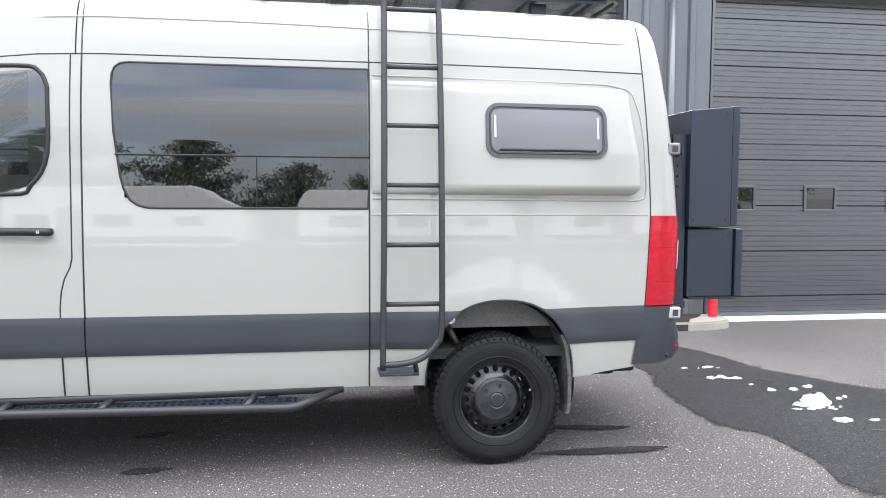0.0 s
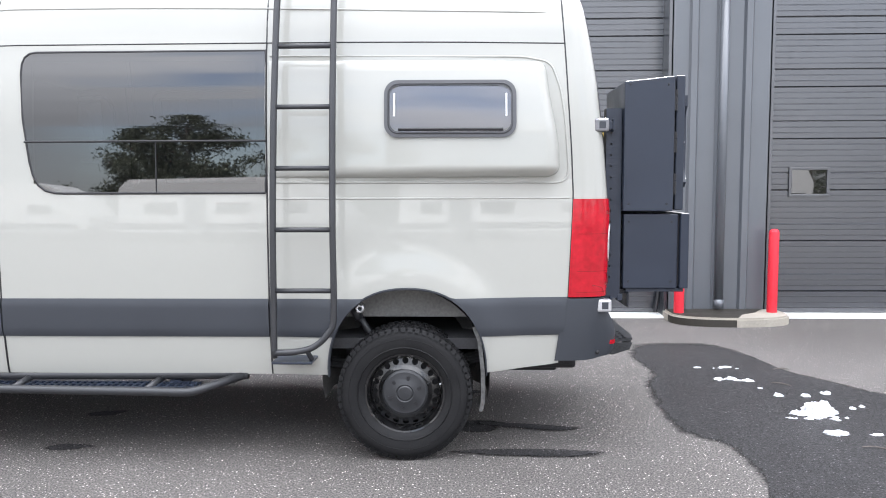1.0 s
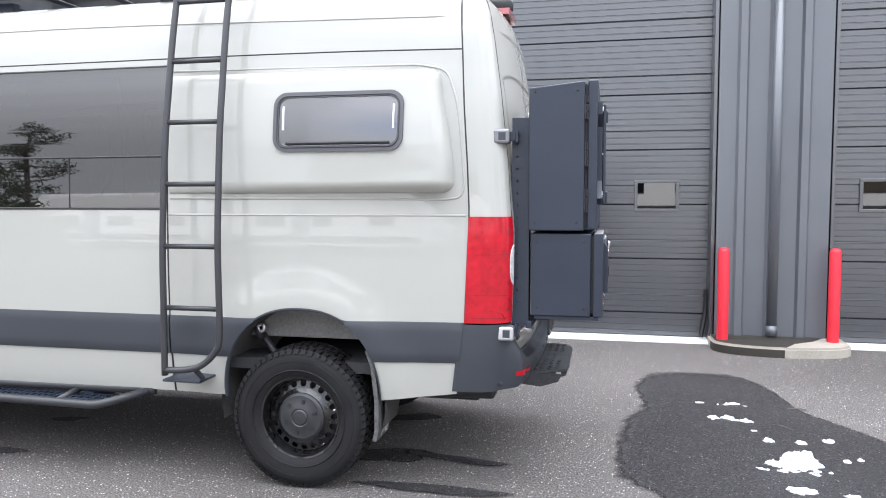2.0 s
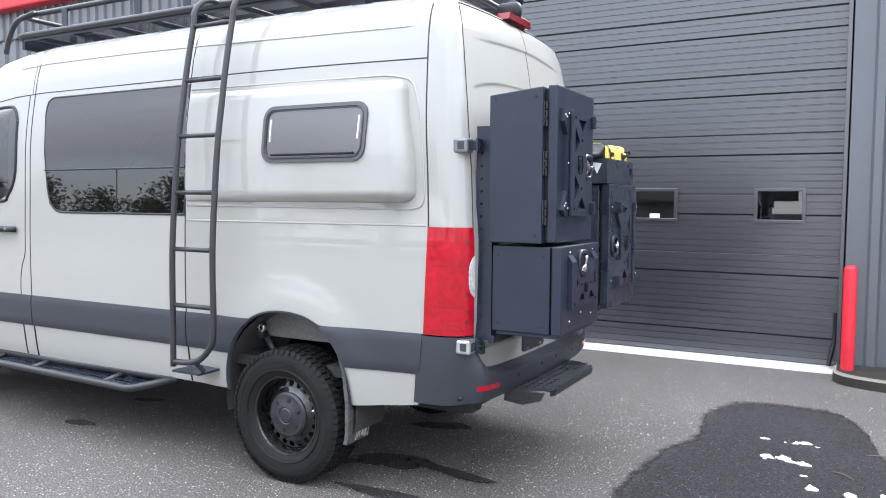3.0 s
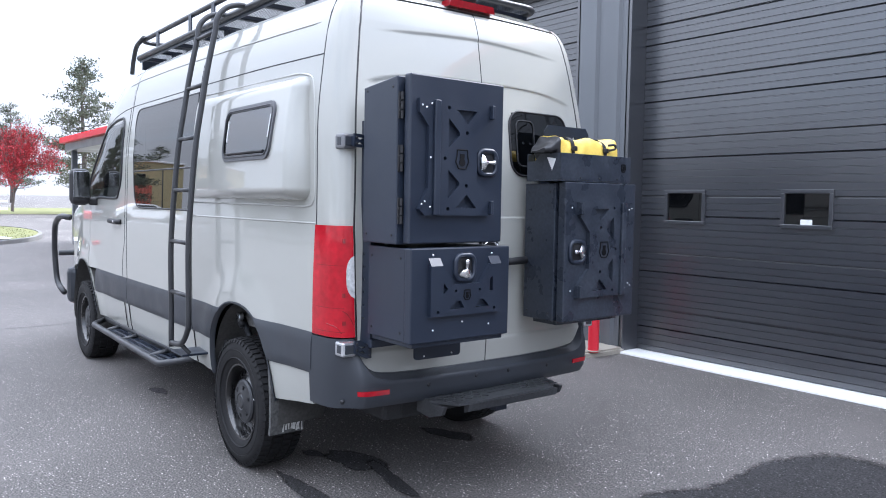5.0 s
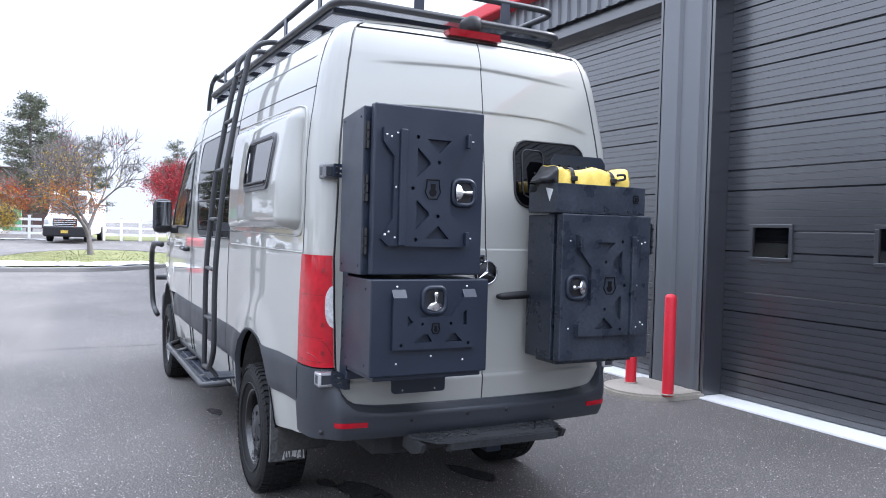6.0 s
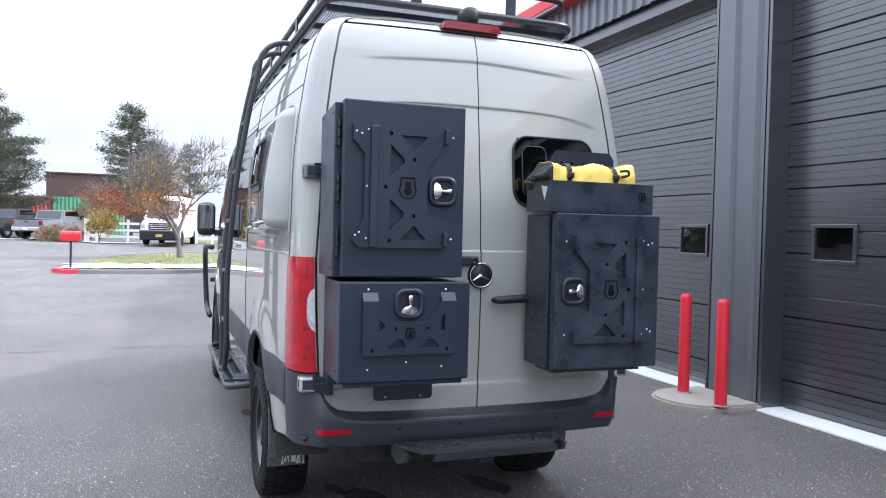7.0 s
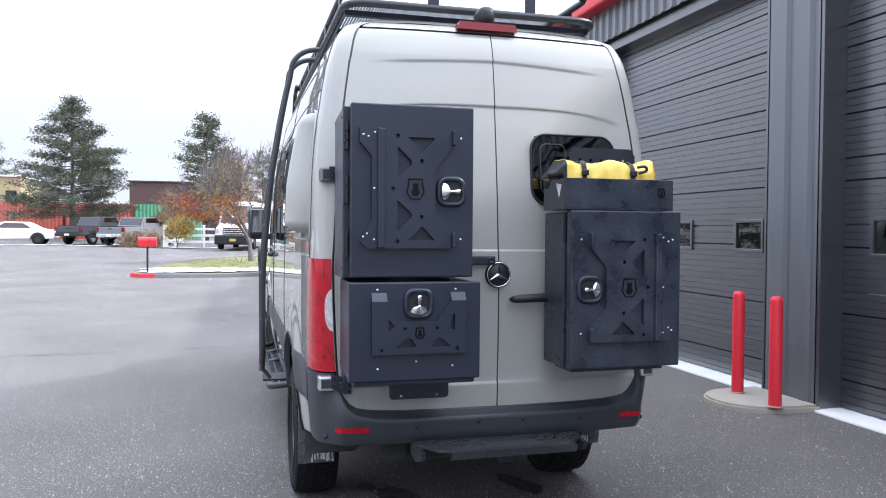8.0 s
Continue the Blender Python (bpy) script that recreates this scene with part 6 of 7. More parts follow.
def dry_bag():
    """A boxy roll-top bag, sagging between its corners, with a black folded end, straps and buckles."""
    b = thing("dry_bag", "yellow and black waterproof duffel bag lying in the tray", "bag")
    xc, z0 = 2.574, 1.712

    def ring(y, grow=0.0):
        top = ramp(y, (5.245, 5.262, 5.290, 5.322, 5.40, 5.56, 5.70, 5.775, 5.80), (1.862, 1.872, 1.900, 1.946, 1.930, 1.936, 1.926, 1.950, 1.925))
        deep = ramp(y, (5.245, 5.265, 5.31, 5.42, 5.68, 5.77, 5.80), (0.050, 0.075, 0.092, 0.102, 0.104, 0.098, 0.060))
        low = max(z0, ramp(y, (5.245, 5.30, 5.32), (1.850, 1.852, 1.80)) if y < 5.32 else z0)
        out = []
        for k in range(48):
            a = 2 * math.pi * k / 48
            c, s_ = math.cos(a), math.sin(a)
            px = abs(c) ** 0.42 * np.sign(c) * (deep + grow)
            pz = 0.5 * (top + low) + abs(s_) ** 0.50 * np.sign(s_) * (0.5 * (top - low) + grow)
            q = Vector((px * 7, y * 7, pz * 7))
            crease = 0.016 * noise.noise(q) + 0.008 * noise.noise(q * 2.7) - 0.010 * abs(noise.noise(Vector((px * 9 + y * 13, y * 5, pz * 16))))
            if s_ > -0.2:
                pz += crease * (0.4 if grow else 1.0) + (0.004 if grow else 0.0)
                px += 0.5 * crease * np.sign(c)
            out.append(Vector((xc + px, y, max(z0, pz))))
        return out + out[:1]

    def shell(y0, y1, n, grow=0.0):
        return [ring(y0 + (y1 - y0) * i / n, grow) for i in range(n + 1)]

    def capped(rings):
        bm = sheet(rings)
        for r_ in (rings[0][:-1], rings[-1][:-1]):
            bm.faces.new([bm.verts.new(p) for p in r_])
        return bm
    part("body", capped(shell(5.322, 5.800, 72)), YELLOW, b, "creased yellow tarpaulin", smooth=True)
    part("end_cap", capped(shell(5.245, 5.319, 16)), BLACK, b, "black folded end panel", smooth=True)
    for y in (5.405, 5.655):
        rows = [[p for p in ring(y + d, 0.004)[:25]] for d in (-0.012, 0.012)]
        part("strap", sheet(rows, Vector((0, 0, -0.002))), BLACK, b, "black webbing strap", smooth=True)
        part("buckle", boxes(((xc + 0.100, y - 0.017, 1.862), (xc + 0.119, y + 0.017, 1.888)), bevel=0.005), BLACK, b)
    part("carry_loop", tube(bmesh.new(), smooth_path([(xc + 0.112, 5.672, 1.905), (xc + 0.128, 5.705, 1.908), (xc + 0.126, 5.712, 1.888), (xc + 0.112, 5.680, 1.878)]), 0.007, 6), BLACK, b, smooth=True)

dry_bag()

# carrier frame on the near door edge
cf = thing("carrier_frame", "black perforated steel carrier post clamped to the rear door", "carrier frame")
bm = bmesh.new()
vs = []
edges = []
for ring in [[(2.322, 0.90), (2.405, 0.90), (2.405, 1.96), (2.322, 1.96)]] + [circle(2.350, 1.02 + 0.062 * k, 0.0065, 8) for k in range(14)]:
    v_ = [bm.verts.new((x, 4.322, z)) for x, z in ring]
    edges += [bm.edges.new((v_[i], v_[(i + 1) % len(v_)])) for i in range(len(v_))]
bmesh.ops.triangle_fill(bm, use_beauty=True, use_dissolve=False, edges=edges)
r_ = bmesh.ops.extrude_face_region(bm, geom=bm.faces[:])
for v in [g for g in r_["geom"] if isinstance(g, bmesh.types.BMVert)]:
    v.co.y += 0.004
bmesh.ops.recalc_face_normals(bm, faces=bm.faces[:])
part("post_side", bm, STEEL, cf)
part("post_back", boxes(((2.4052, 4.322, 0.90), (2.409, 4.40, 1.96))), STEEL, cf)
part("post_core", boxes(((2.322, 4.34, 0.90), (2.40, 4.40, 1.96))), BLACK, cf)
for z, low in ((1.862, False), (0.880, True)):
    ya, yb, dz = (4.270, 4.365, -0.028) if low else (4.258, 4.330, 0.0)
    o = [(ya, z - 0.028), (ya, z + 0.034), (ya + 0.03, z + 0.034), (yb, z + 0.026 + dz), (yb, z - 0.030 + dz), (yb - 0.03, z - 0.030 + dz)]
    m_ = 0.5 * (ya + yb)
    H = [[(m_ - 0.026, z + 0.018 + dz * 0.4), (m_ + 0.016, z + 0.016 + dz * 0.6), (m_ - 0.004, z + 0.006 + dz * 0.5)], [(m_ - 0.024, z - 0.014 + dz * 0.4), (m_ - 0.002, z - 0.004 + dz * 0.5), (m_ + 0.014, z - 0.016 + dz * 0.6)]]
    plate_with_holes("clamp", 0, 0, 0, 0, H, 2.348, 2.358, STEEL, cf, "black clamp plate with cut-outs", outline=o)
    part("clamp_arm", boxes(((2.29, ya + 0.004, z - 0.022), (2.3475, ya + 0.016, z + 0.024)), bevel=0.003), STEEL, cf)
    for y, k in ((ya + 0.014, 0.018), (ya + 0.014, -0.012), (yb - 0.012, 0.010 + dz), (yb - 0.012, -0.016 + dz)):
        bolt(cf, 2.358, y, z + k, 0.006, BLACK)
part("lower_beam", boxes(((2.395, 4.32, 0.885), (2.425, 4.85, 0.925)), bevel=0.004), STEEL, cf)
part("catch", boxes(((2.378, 4.86, 1.432), (2.402, 5.068, 1.478)), bevel=0.008), STEEL, cf)
bm = bmesh.new()
lathe(bm, [(0.017, 0.0), (0.017, 0.006), (0.010, 0.008), (0.009, 0.003), (0.001, 0.003)], (2.402, 5.042, 1.456), 20, "x")
part("washer", bm, CAP, cf, "grey round washer", smooth=True)
# right carrier post
cr = thing("carrier_frame", "black steel carrier post behind the worn storage box", "carrier frame")
part("post_back", boxes(((2.34, 5.50, 0.95), (2.411, 5.84, 1.72)), bevel=0.004), STEEL, cr)

# ---- beyond the yard ----
def needles(bm, rnd, c, r, n, size, flat=0.6):
    """Loose small blades round a point."""
    for _ in range(n):
        d = Vector((rnd.gauss(0, 1), rnd.gauss(0, 1), rnd.gauss(0, flat)))
        p = c + d * r * 0.5
        u = Vector((rnd.gauss(0, 1), rnd.gauss(0, 1), rnd.gauss(0, 1))).normalized() * size * rnd.uniform(0.6, 1.4)
        v = u.orthogonal().normalized() * size * rnd.uniform(0.25, 0.5)
        bm.faces.new([bm.verts.new(p - u), bm.verts.new(p + v), bm.verts.new(p + u), bm.verts.new(p - v)])


def conifer(x, y, z0, h, w, seed, label, density=1.0, thin=1.0):
    t = thing("pine_tree", label, "tree", "", (x, y, z0))
    rnd = random.Random(seed)
    bm = bmesh.new()
    tube(bm, smooth_path([(0, 0, -0.1), (0.1, 0.05, h * 0.3), (-0.05, 0, h * 0.7), (0, 0, h * 0.98)], 4), [0.022 * h * (1 - 0.93 * k / 12) for k in range(13)], 8)
    crown = bmesh.new()
    n = int(46 * density)
    for k in range(n):
        f = 0.14 + 0.84 * (k + rnd.random()) / n
        L = w * (1 - f) ** 0.70 * rnd.uniform(0.50, 1.20) * (0.75 + 0.25 * step(0.10, 0.30, f)) + 0.25
        a = rnd.uniform(0, 2 * math.pi)
        rise = rnd.uniform(-0.10, 0.28) * L
        p0 = Vector((0, 0, f * h))
        p1 = p0 + Vector((math.cos(a) * L * 0.55, math.sin(a) * L * 0.55, rise * 0.3))
        p2 = p0 + Vector((math.cos(a) * L, math.sin(a) * L, rise + 0.06 * L))
        pts = smooth_path([p0, p1, p2], 3)
        tube(bm, pts, [0.012 * h * 0.35 * (1 - 0.8 * i / (len(pts) - 1)) for i in range(len(pts))], 5, cap=False)
        m = max(3, int(L * 3.2))
        for i in range(m):
            q = p0.lerp(p2, 0.25 + 0.75 * (i + 0.5) / m)
            needles(crown, rnd, q + Vector((rnd.uniform(-0.2, 0.2), rnd.uniform(-0.2, 0.2), rnd.uniform(0, 0.2))), 0.42 * thin, 30, 0.10)
    part("trunk", bm, BARK, t, smooth=True)
    part("crown", crown, PINE, t)
    return t


def twig_tree(x, y, z0, h, w, seed, label, leaf, density, bark=None, spots=(), many=9):
    """A spreading broad-leaved tree: forked limbs, fine twigs and loose leaves."""
    t = thing("ornamental_tree", label, "tree", "", (x, y, z0))
    rnd = random.Random(seed)
    bm = bmesh.new()
    ends = []

    def grow(p, d, L, r, lev):
        n = 3
        pts = [p]
        for i in range(n):
            d = (d + Vector((rnd.gauss(0, 0.14), rnd.gauss(0, 0.14), rnd.gauss(0.03, 0.10)))).normalized()
            pts.append(pts[-1] + d * L / n)
        tube(bm, pts, [r * (1 - 0.45 * i / n) for i in range(n + 1)], 6 if lev < 2 else 4 if lev < 3 else 3, cap=False)
        if lev >= 5:
            ends.append(pts[-1])
            for _ in range(6):
                e = (d + Vector((rnd.gauss(0, 0.5), rnd.gauss(0, 0.5), rnd.gauss(0.1, 0.4)))).normalized()
                tube(bm, [pts[-1], pts[-1] + e * L * rnd.uniform(0.5, 1.2)], [0.013, 0.007], 3, cap=False)
            return
        k = 4 if lev == 0 else 3
        for i in range(k):
            a = 2 * math.pi * (i + rnd.random() * 0.7) / k
            spread = rnd.uniform(0.5, 0.95) if lev == 0 else rnd.uniform(0.35, 0.75)
            s = d.orthogonal().normalized()
            s = Matrix.Rotation(a, 3, d) @ s
            nd = (d + s * spread * 1.15).normalized()
            nd.z = max(nd.z, 0.02 if lev > 1 else 0.3)
            q = pts[-1] if i < 2 else pts[-2]
            grow(q, nd, L * rnd.uniform(0.66, 0.92) * (1.35 if lev == 0 else 1), max(0.011, r * 0.60), lev + 1)
            if lev >= 2:
                ends.append(q + nd * L * 0.5)
    grow(Vector((0, 0, -0.05)), Vector((0.05, 0.08, 1)).normalized(), h * 0.20, 0.035 * h * 0.82, 0)
    top = max(v.co.z for v in bm.verts)
    wide = max(math.hypot(v.co.x, v.co.y) for v in bm.verts)
    sx, sz = w / wide, h / top
    for v in bm.verts:
        v.co.x, v.co.y, v.co.z = v.co.x * sx, v.co.y * sx, v.co.z * sz
    ends = [Vector((e.x * sx, e.y * sx, e.z * sz)) for e in ends]
    part("trunk", bm, bark or BARK, t, "grey forked trunk with fine bare twigs", smooth=True)
    for name, material, test, dens in ([("crown", leaf, lambda e: True, density)] if not spots else spots):
        c = bmesh.new()
        for e in ends:
            if test(e) and rnd.random() < dens:
                needles(c, rnd, e, 0.38 if many < 12 else 0.46, many, 0.055 if many < 12 else 0.065, 1.0)
        part(name, c, material, t)
    return t


TAIL_FAR = mat("far_tail_lens", (0.20, 0.012, 0.016), 0.2, var=0.1)


def vehicle(name, label, x, y, rz, kind, material):
    """A parked road vehicle, far off: shaped body, cabin, glass, lamps, wheels."""
    v = thing(name, label, "van" if kind == "van" else "car", "parked vehicles", (x, y, lie(x)), rz)
    if kind == "pickup":
        body = [(-2.8, 0.55), (-2.8, 1.12), (-0.95, 1.16), (-0.75, 1.72), (0.55, 1.78), (1.15, 1.20), (2.55, 1.08), (2.75, 0.95), (2.75, 0.5)]
        cab = [(-0.72, 1.22), (-0.58, 1.66), (0.50, 1.71), (0.98, 1.22)]
        w, wb, wr = 0.94, (-1.75, 1.75), 0.40
    elif kind == "sedan":
        body = [(-2.35, 0.35), (-2.4, 0.85), (-1.5, 0.98), (-0.75, 1.38), (0.5, 1.40), (1.35, 0.98), (2.3, 0.78), (2.4, 0.35)]
        cab = [(-1.05, 1.00), (-0.62, 1.30), (0.40, 1.32), (0.92, 1.01)]
        w, wb, wr = 0.88, (-1.40, 1.42), 0.33
    else:
        body = [(-3.4, 0.45), (-3.4, 2.55), (-3.2, 2.68), (1.35, 2.68), (1.75, 2.45), (2.35, 1.42), (2.95, 1.18), (3.05, 0.9), (3.05, 0.35)]
        cab = [(1.2, 1.50), (1.3, 2.30), (1.70, 2.30), (2.15, 1.50)]
        w, wb, wr = 0.98, (-1.8, 2.05), 0.36
    bm = bmesh.new()
    prism(bm, body, "y", -w, w)
    top = max(p[1] for p in body)
    bmesh.ops.bevel(bm, geom=[e for e in bm.edges], offset=0.07, segments=2, affect="EDGES", clamp_overlap=True)
    for q in bm.verts:
        if q.co.z > 1.0:
            q.co.y *= 1 - 0.12 * (q.co.z - 1.0) / (top - 1.0)
    shade_smooth(part("body", bm, material, v), 30)
    for s in (-1, 1):
        bm = bmesh.new()
        prism(bm, cab, "y", s * (w - 0.10), s * (w - 0.01))
        for q in bm.verts:
            q.co.y *= 1 - 0.10 * max(0, q.co.z - 1.0) / (top - 1.0) if kind != "van" else 1
        part("side_glass", bm, TINT, v)
    if kind == "pickup":
        part("rear_glass", prism(bmesh.new(), [(-0.955, 1.22), (-0.79, 1.67), (-0.76, 1.67), (-0.925, 1.22)], "y", -0.74, 0.74), TINT, v)
        part("tailgate", boxes(((-2.83, -0.74, 0.74), (-2.79, 0.74, 1.10)), bevel=0.015), material, v)
        part("tailgate_handle", boxes(((-2.845, -0.12, 0.98), (-2.828, 0.12, 1.04)), bevel=0.005), BLACK, v)
        part("number_plate", boxes(((-2.965, -0.16, 0.56), (-2.952, 0.16, 0.68)), bevel=0.003), WHITE, v)
        for s in (-1, 1):
            ya, yb = sorted((s * 0.93, s * 1.14))
            part("side_mirror", boxes(((0.72, ya, 1.22), (0.86, yb, 1.46)), bevel=0.03), BLACK, v)
        part("load_bed", boxes(((-2.70, -0.80, 1.10), (-0.98, 0.80, 1.175))), BLACK, v)
        part("tailgate_bumper", boxes(((-2.95, -0.85, 0.52), (-2.78, 0.85, 0.72)), bevel=0.03), CHROME if material is SILVER else BLACK, v)
    if kind == "van":
        part("windscreen", prism(bmesh.new(), [(1.78, 2.42), (2.36, 1.46), (2.40, 1.47), (1.82, 2.43)], "y", -0.80, 0.80), TINT, v)
        part("grille", boxes(((2.90, -0.56, 0.82), (3.08, 0.56, 1.20)), bevel=0.04), BLACK, v)
        for z in (0.90, 1.00, 1.10):
            part("grille_bar", boxes(((3.075, -0.52, z - 0.018), (3.10, 0.52, z + 0.018))), CHROME, v)
        part("front_bumper", boxes(((2.7, -1.0, 0.28), (3.13, 1.0, 0.80)), bevel=0.07), BLACK, v)
        part("number_plate", boxes(((3.131, -0.17, 0.46), (3.14, 0.17, 0.60))), GOLD_LEAF, v)
    else:
        part("windscreen", prism(bmesh.new(), [(cab[2][0] + 0.06, cab[2][1] + 0.02), (cab[3][0] + 0.12, cab[3][1]), (cab[3][0] + 0.16, cab[3][1] + 0.01), (cab[2][0] + 0.10, cab[2][1] + 0.03)], "y", -0.7, 0.7), TINT, v)
    xf, xr = body[-2][0], body[1][0]
    for s in (-1, 1):
        ya, yb = sorted((s * (w - 0.24), s * (w - 0.03)))
        part("headlight", boxes(((xf - 0.1, ya, 0.74 if kind != "van" else 0.92), (xf + 0.03, yb, 0.90 if kind != "van" else 1.15)), bevel=0.02), CLEAR, v)
        part("tail_lamp", boxes(((xr - 0.02, ya + 0.08 * (s > 0), 0.84), (xr + 0.10, yb + 0.02 * s, 1.08 if kind == "pickup" else 0.93)), bevel=0.01), TAIL_FAR, v)
        for x_ in wb:
            bm = bmesh.new()
            lathe(bm, [(wr * 0.6, s * (w - 0.22)), (wr * 0.95, s * (w - 0.22)), (wr, s * (w - 0.18)), (wr, s * (w - 0.02)), (wr * 0.95, s * (w + 0.015)), (wr * 0.62, s * (w + 0.01)), (wr * 0.58, s * (w - 0.03)), (0.01, s * (w - 0.03))], (x_, 0, wr), 24)
            wheel = part("wheel", bm, RUBBER, v, smooth=True)
            bm = bmesh.new()
            lathe(bm, [(wr * 0.56, s * (w - 0.028)), (wr * 0.5, s * (w - 0.01)), (0.01, s * (w + 0.0))], (x_, 0, wr), 16)
            part("rim", bm, ALU if material is not WHITE else CAP, wheel)
            bm = bmesh.new()
            pts = [(x_ - (wr + 0.09) * math.cos(a), wr + (wr + 0.09) * math.sin(a)) for a in np.linspace(0, math.pi, 13)]
            prism(bm, pts, "y", s * (w - 0.25), s * (w + 0.004))
            part("wheel_arch", bm, BLACK, v)
    return v


# the planted island with its kerb
ISL = [(-19.35, 0.95), (-19.25, 2.3), (-19.6, 4.3), (-20.7, 5.9), (-22.6, 7.2), (-26.0, 7.9), (-29.5, 7.4), (-31.0, 5.6), (-30.3, 3.4), (-27.0, 1.7), (-23.5, 0.95), (-20.4, 0.55)]
path = smooth_path([(x, y, 0) for x, y in ISL + ISL[:1]], 6)
rows = [[], [], [], []]
cen = Vector((-25.0, 4.0, 0))
for p in path:
    n = (cen - p).normalized()
    for r, (ins, h) in zip(rows, ((0.0, -0.02), (0.015, 0.12), (0.14, 0.135), (0.15, 0.05))):
        q = p + n * ins
        r.append(Vector((q.x, q.y, lie(q.x) + h)))
tagged(part("kerb", sheet(rows), KERB), "grey concrete kerb round a planted island", "kerb", kind="structure")
near = [i for i, p in enumerate(path) if p.x > -20.9 and p.y < 1.6]
tagged(part("red_kerb", sheet([[r[i] + Vector((0.004, -0.004, 0.004)) for i in range(min(near), max(near) + 1)] if max(near) - min(near) < 30 else [r[i] + Vector((0.004, -0.004, 0.004)) for i in range(len(path) - 8, len(path))] + [r[i] + Vector((0.004, -0.004, 0.004)) for i in range(0, 3)] for r in rows]), KERB_RED), "red painted end of the kerb", "kerb", kind="structure")
bm = bmesh.new()
inner = [p + (cen - p).normalized() * 0.14 for p in path[:-1]]
rings = [[bm.verts.new((cen.x + (p.x - cen.x) * f, cen.y + (p.y - cen.y) * f, lie(cen.x + (p.x - cen.x) * f) + 0.11 + 0.02 * (1 - f))) for p in inner] for f in (1.0, 0.75, 0.5, 0.25, 0.06)]
for a, b in zip(rings, rings[1:]):
    for i in range(len(a)):
        bm.faces.new((a[i], a[(i + 1) % len(a)], b[(i + 1) % len(a)], b[i]))
bm.faces.new(rings[-1])
tagged(part("lawn", bm, GRASS, smooth=True), "yellow-green autumn lawn on the island", "lawn", kind="structure")
rnd = random.Random(12)
for k in range(150):
    y = rnd.uniform(1.0, 5.9)
    r_ = rnd.uniform(0.14, 0.42)
    edge = ramp(y, (0.55, 0.95, 2.3, 4.3, 5.9, 7.2), (-20.4, -19.5, -19.35, -19.65, -20.75, -22.6))
    x = edge - 0.22 - 1.25 * r_ - (2.3 - 0.25 * y) * rnd.random() ** 1.4
    blot("snow_sheet", x, y, r_, r_ * rnd.uniform(0.7, 1.2), 300 + k, SNOW, "thin sheet of old snow on the lawn", "snow", lift=0.142 + 0.0002 * k, rough=0.42, n=28)
bm = bmesh.new()
for k in range(2600):
    a, f = rnd.uniform(0, 6.283), math.sqrt(rnd.random())
    p = inner[rnd.randrange(len(inner))]
    x, y = cen.x + (p.x - cen.x) * f * 0.98, cen.y + (p.y - cen.y) * f * 0.98
    z = lie(x) + 0.105 + 0.02 * (1 - f)
    t = rnd.uniform(0, 6.28)
    bm.faces.new([bm.verts.new((x - 0.02 * math.cos(t), y - 0.02 * math.sin(t), z)), bm.verts.new((x + 0.02 * math.cos(t), y + 0.02 * math.sin(t), z)), bm.verts.new((x + rnd.uniform(-0.03, 0.03), y + rnd.uniform(-0.03, 0.03), z + rnd.uniform(0.025, 0.05)))])
tagged(part("grass", bm, GRASS), "short grass blades on the island", "grass", kind="stuff")

mb = thing("mailbox", "red metal mailbox on a dark post by the kerb", "mailbox", "", (-20.0, 1.10, lie(-20.0) + 0.17))
part("post", boxes(((-0.03, -0.03, -0.1), (0.03, 0.03, 0.80)), bevel=0.004), TUBE, mb)
bm = bmesh.new()
prism(bm, [(-0.12, 0.80), (0.12, 0.80), (0.12, 0.98)] + [(0.12 * math.cos(a), 0.98 + 0.12 * math.sin(a)) for a in np.linspace(0.2, math.pi - 0.2, 9)] + [(-0.12, 0.98)], "y", -0.28, 0.28)
part("body", bm, TRIM_RED, mb, "rounded red box")
part("flag", boxes(((0.121, 0.05, 0.88), (0.128, 0.08, 1.06))), TRIM_RED, mb)

twig_tree(-27.0, 4.44, lie(-27.0) + 0.12, 5.5, 3.5, 5, "small spreading tree, almost bare, with a few rust and yellow leaves", RUST_LEAF, 0.3, bark=TWIG, many=11,
          spots=[("rust_leaves", RUST_LEAF, lambda e: e.z < 2.7 and e.y < 0.4, 0.75), ("yellow_leaves", GOLD_LEAF, lambda e: 1.9 < e.z < 4.0 and e.y < 1.2, 0.20), ("red_leaves", RED_LEAF, lambda e: e.z > 4.5 or e.y < -2.1, 0.45)])
twig_tree(-42.0, 9.35, lie(-42) + 0.2, 5.2, 2.8, 9, "crimson autumn maple beside the road", RED_LEAF, 0.95, many=22)
twig_tree(-40.2, 0.55, lie(-40), 2.1, 1.1, 14, "yellowing shrub by the fence", GOLD_LEAF, 0.45)
twig_tree(-55, 3.3, lie(-55), 8.0, 3.2, 17, "red-leaved tree behind the fence", RED_LEAF, 0.5)
twig_tree(-47, 0.2, lie(-47), 4.0, 2.4, 21, "rust-coloured bush behind the fence", RUST_LEAF, 0.9)
conifer(-55.0, -7.75, lie(-55) - 0.2, 10.6, 5.3, 2, "tall grey-green pine with open branches", 2.9)
conifer(-52.0, 1.75, lie(-52), 9.2, 3.3, 3, "dark dense fir behind the fence", 2.2)
conifer(-43.5, 13.3, lie(-43), 9.0, 3.0, 4, "dark pine beyond the road", 1.2)
conifer(-74.0, -18.5, lie(-60), 9.5, 3.4, 6, "distant dark pine behind the lot")
conifer(-84.0, 15.5, lie(-60), 10.0, 3.8, 8, "distant dark pine behind the lot")
conifer(-78.0, 6.6, lie(-60), 9.0, 3.3, 10, "distant dark pine behind the lot")

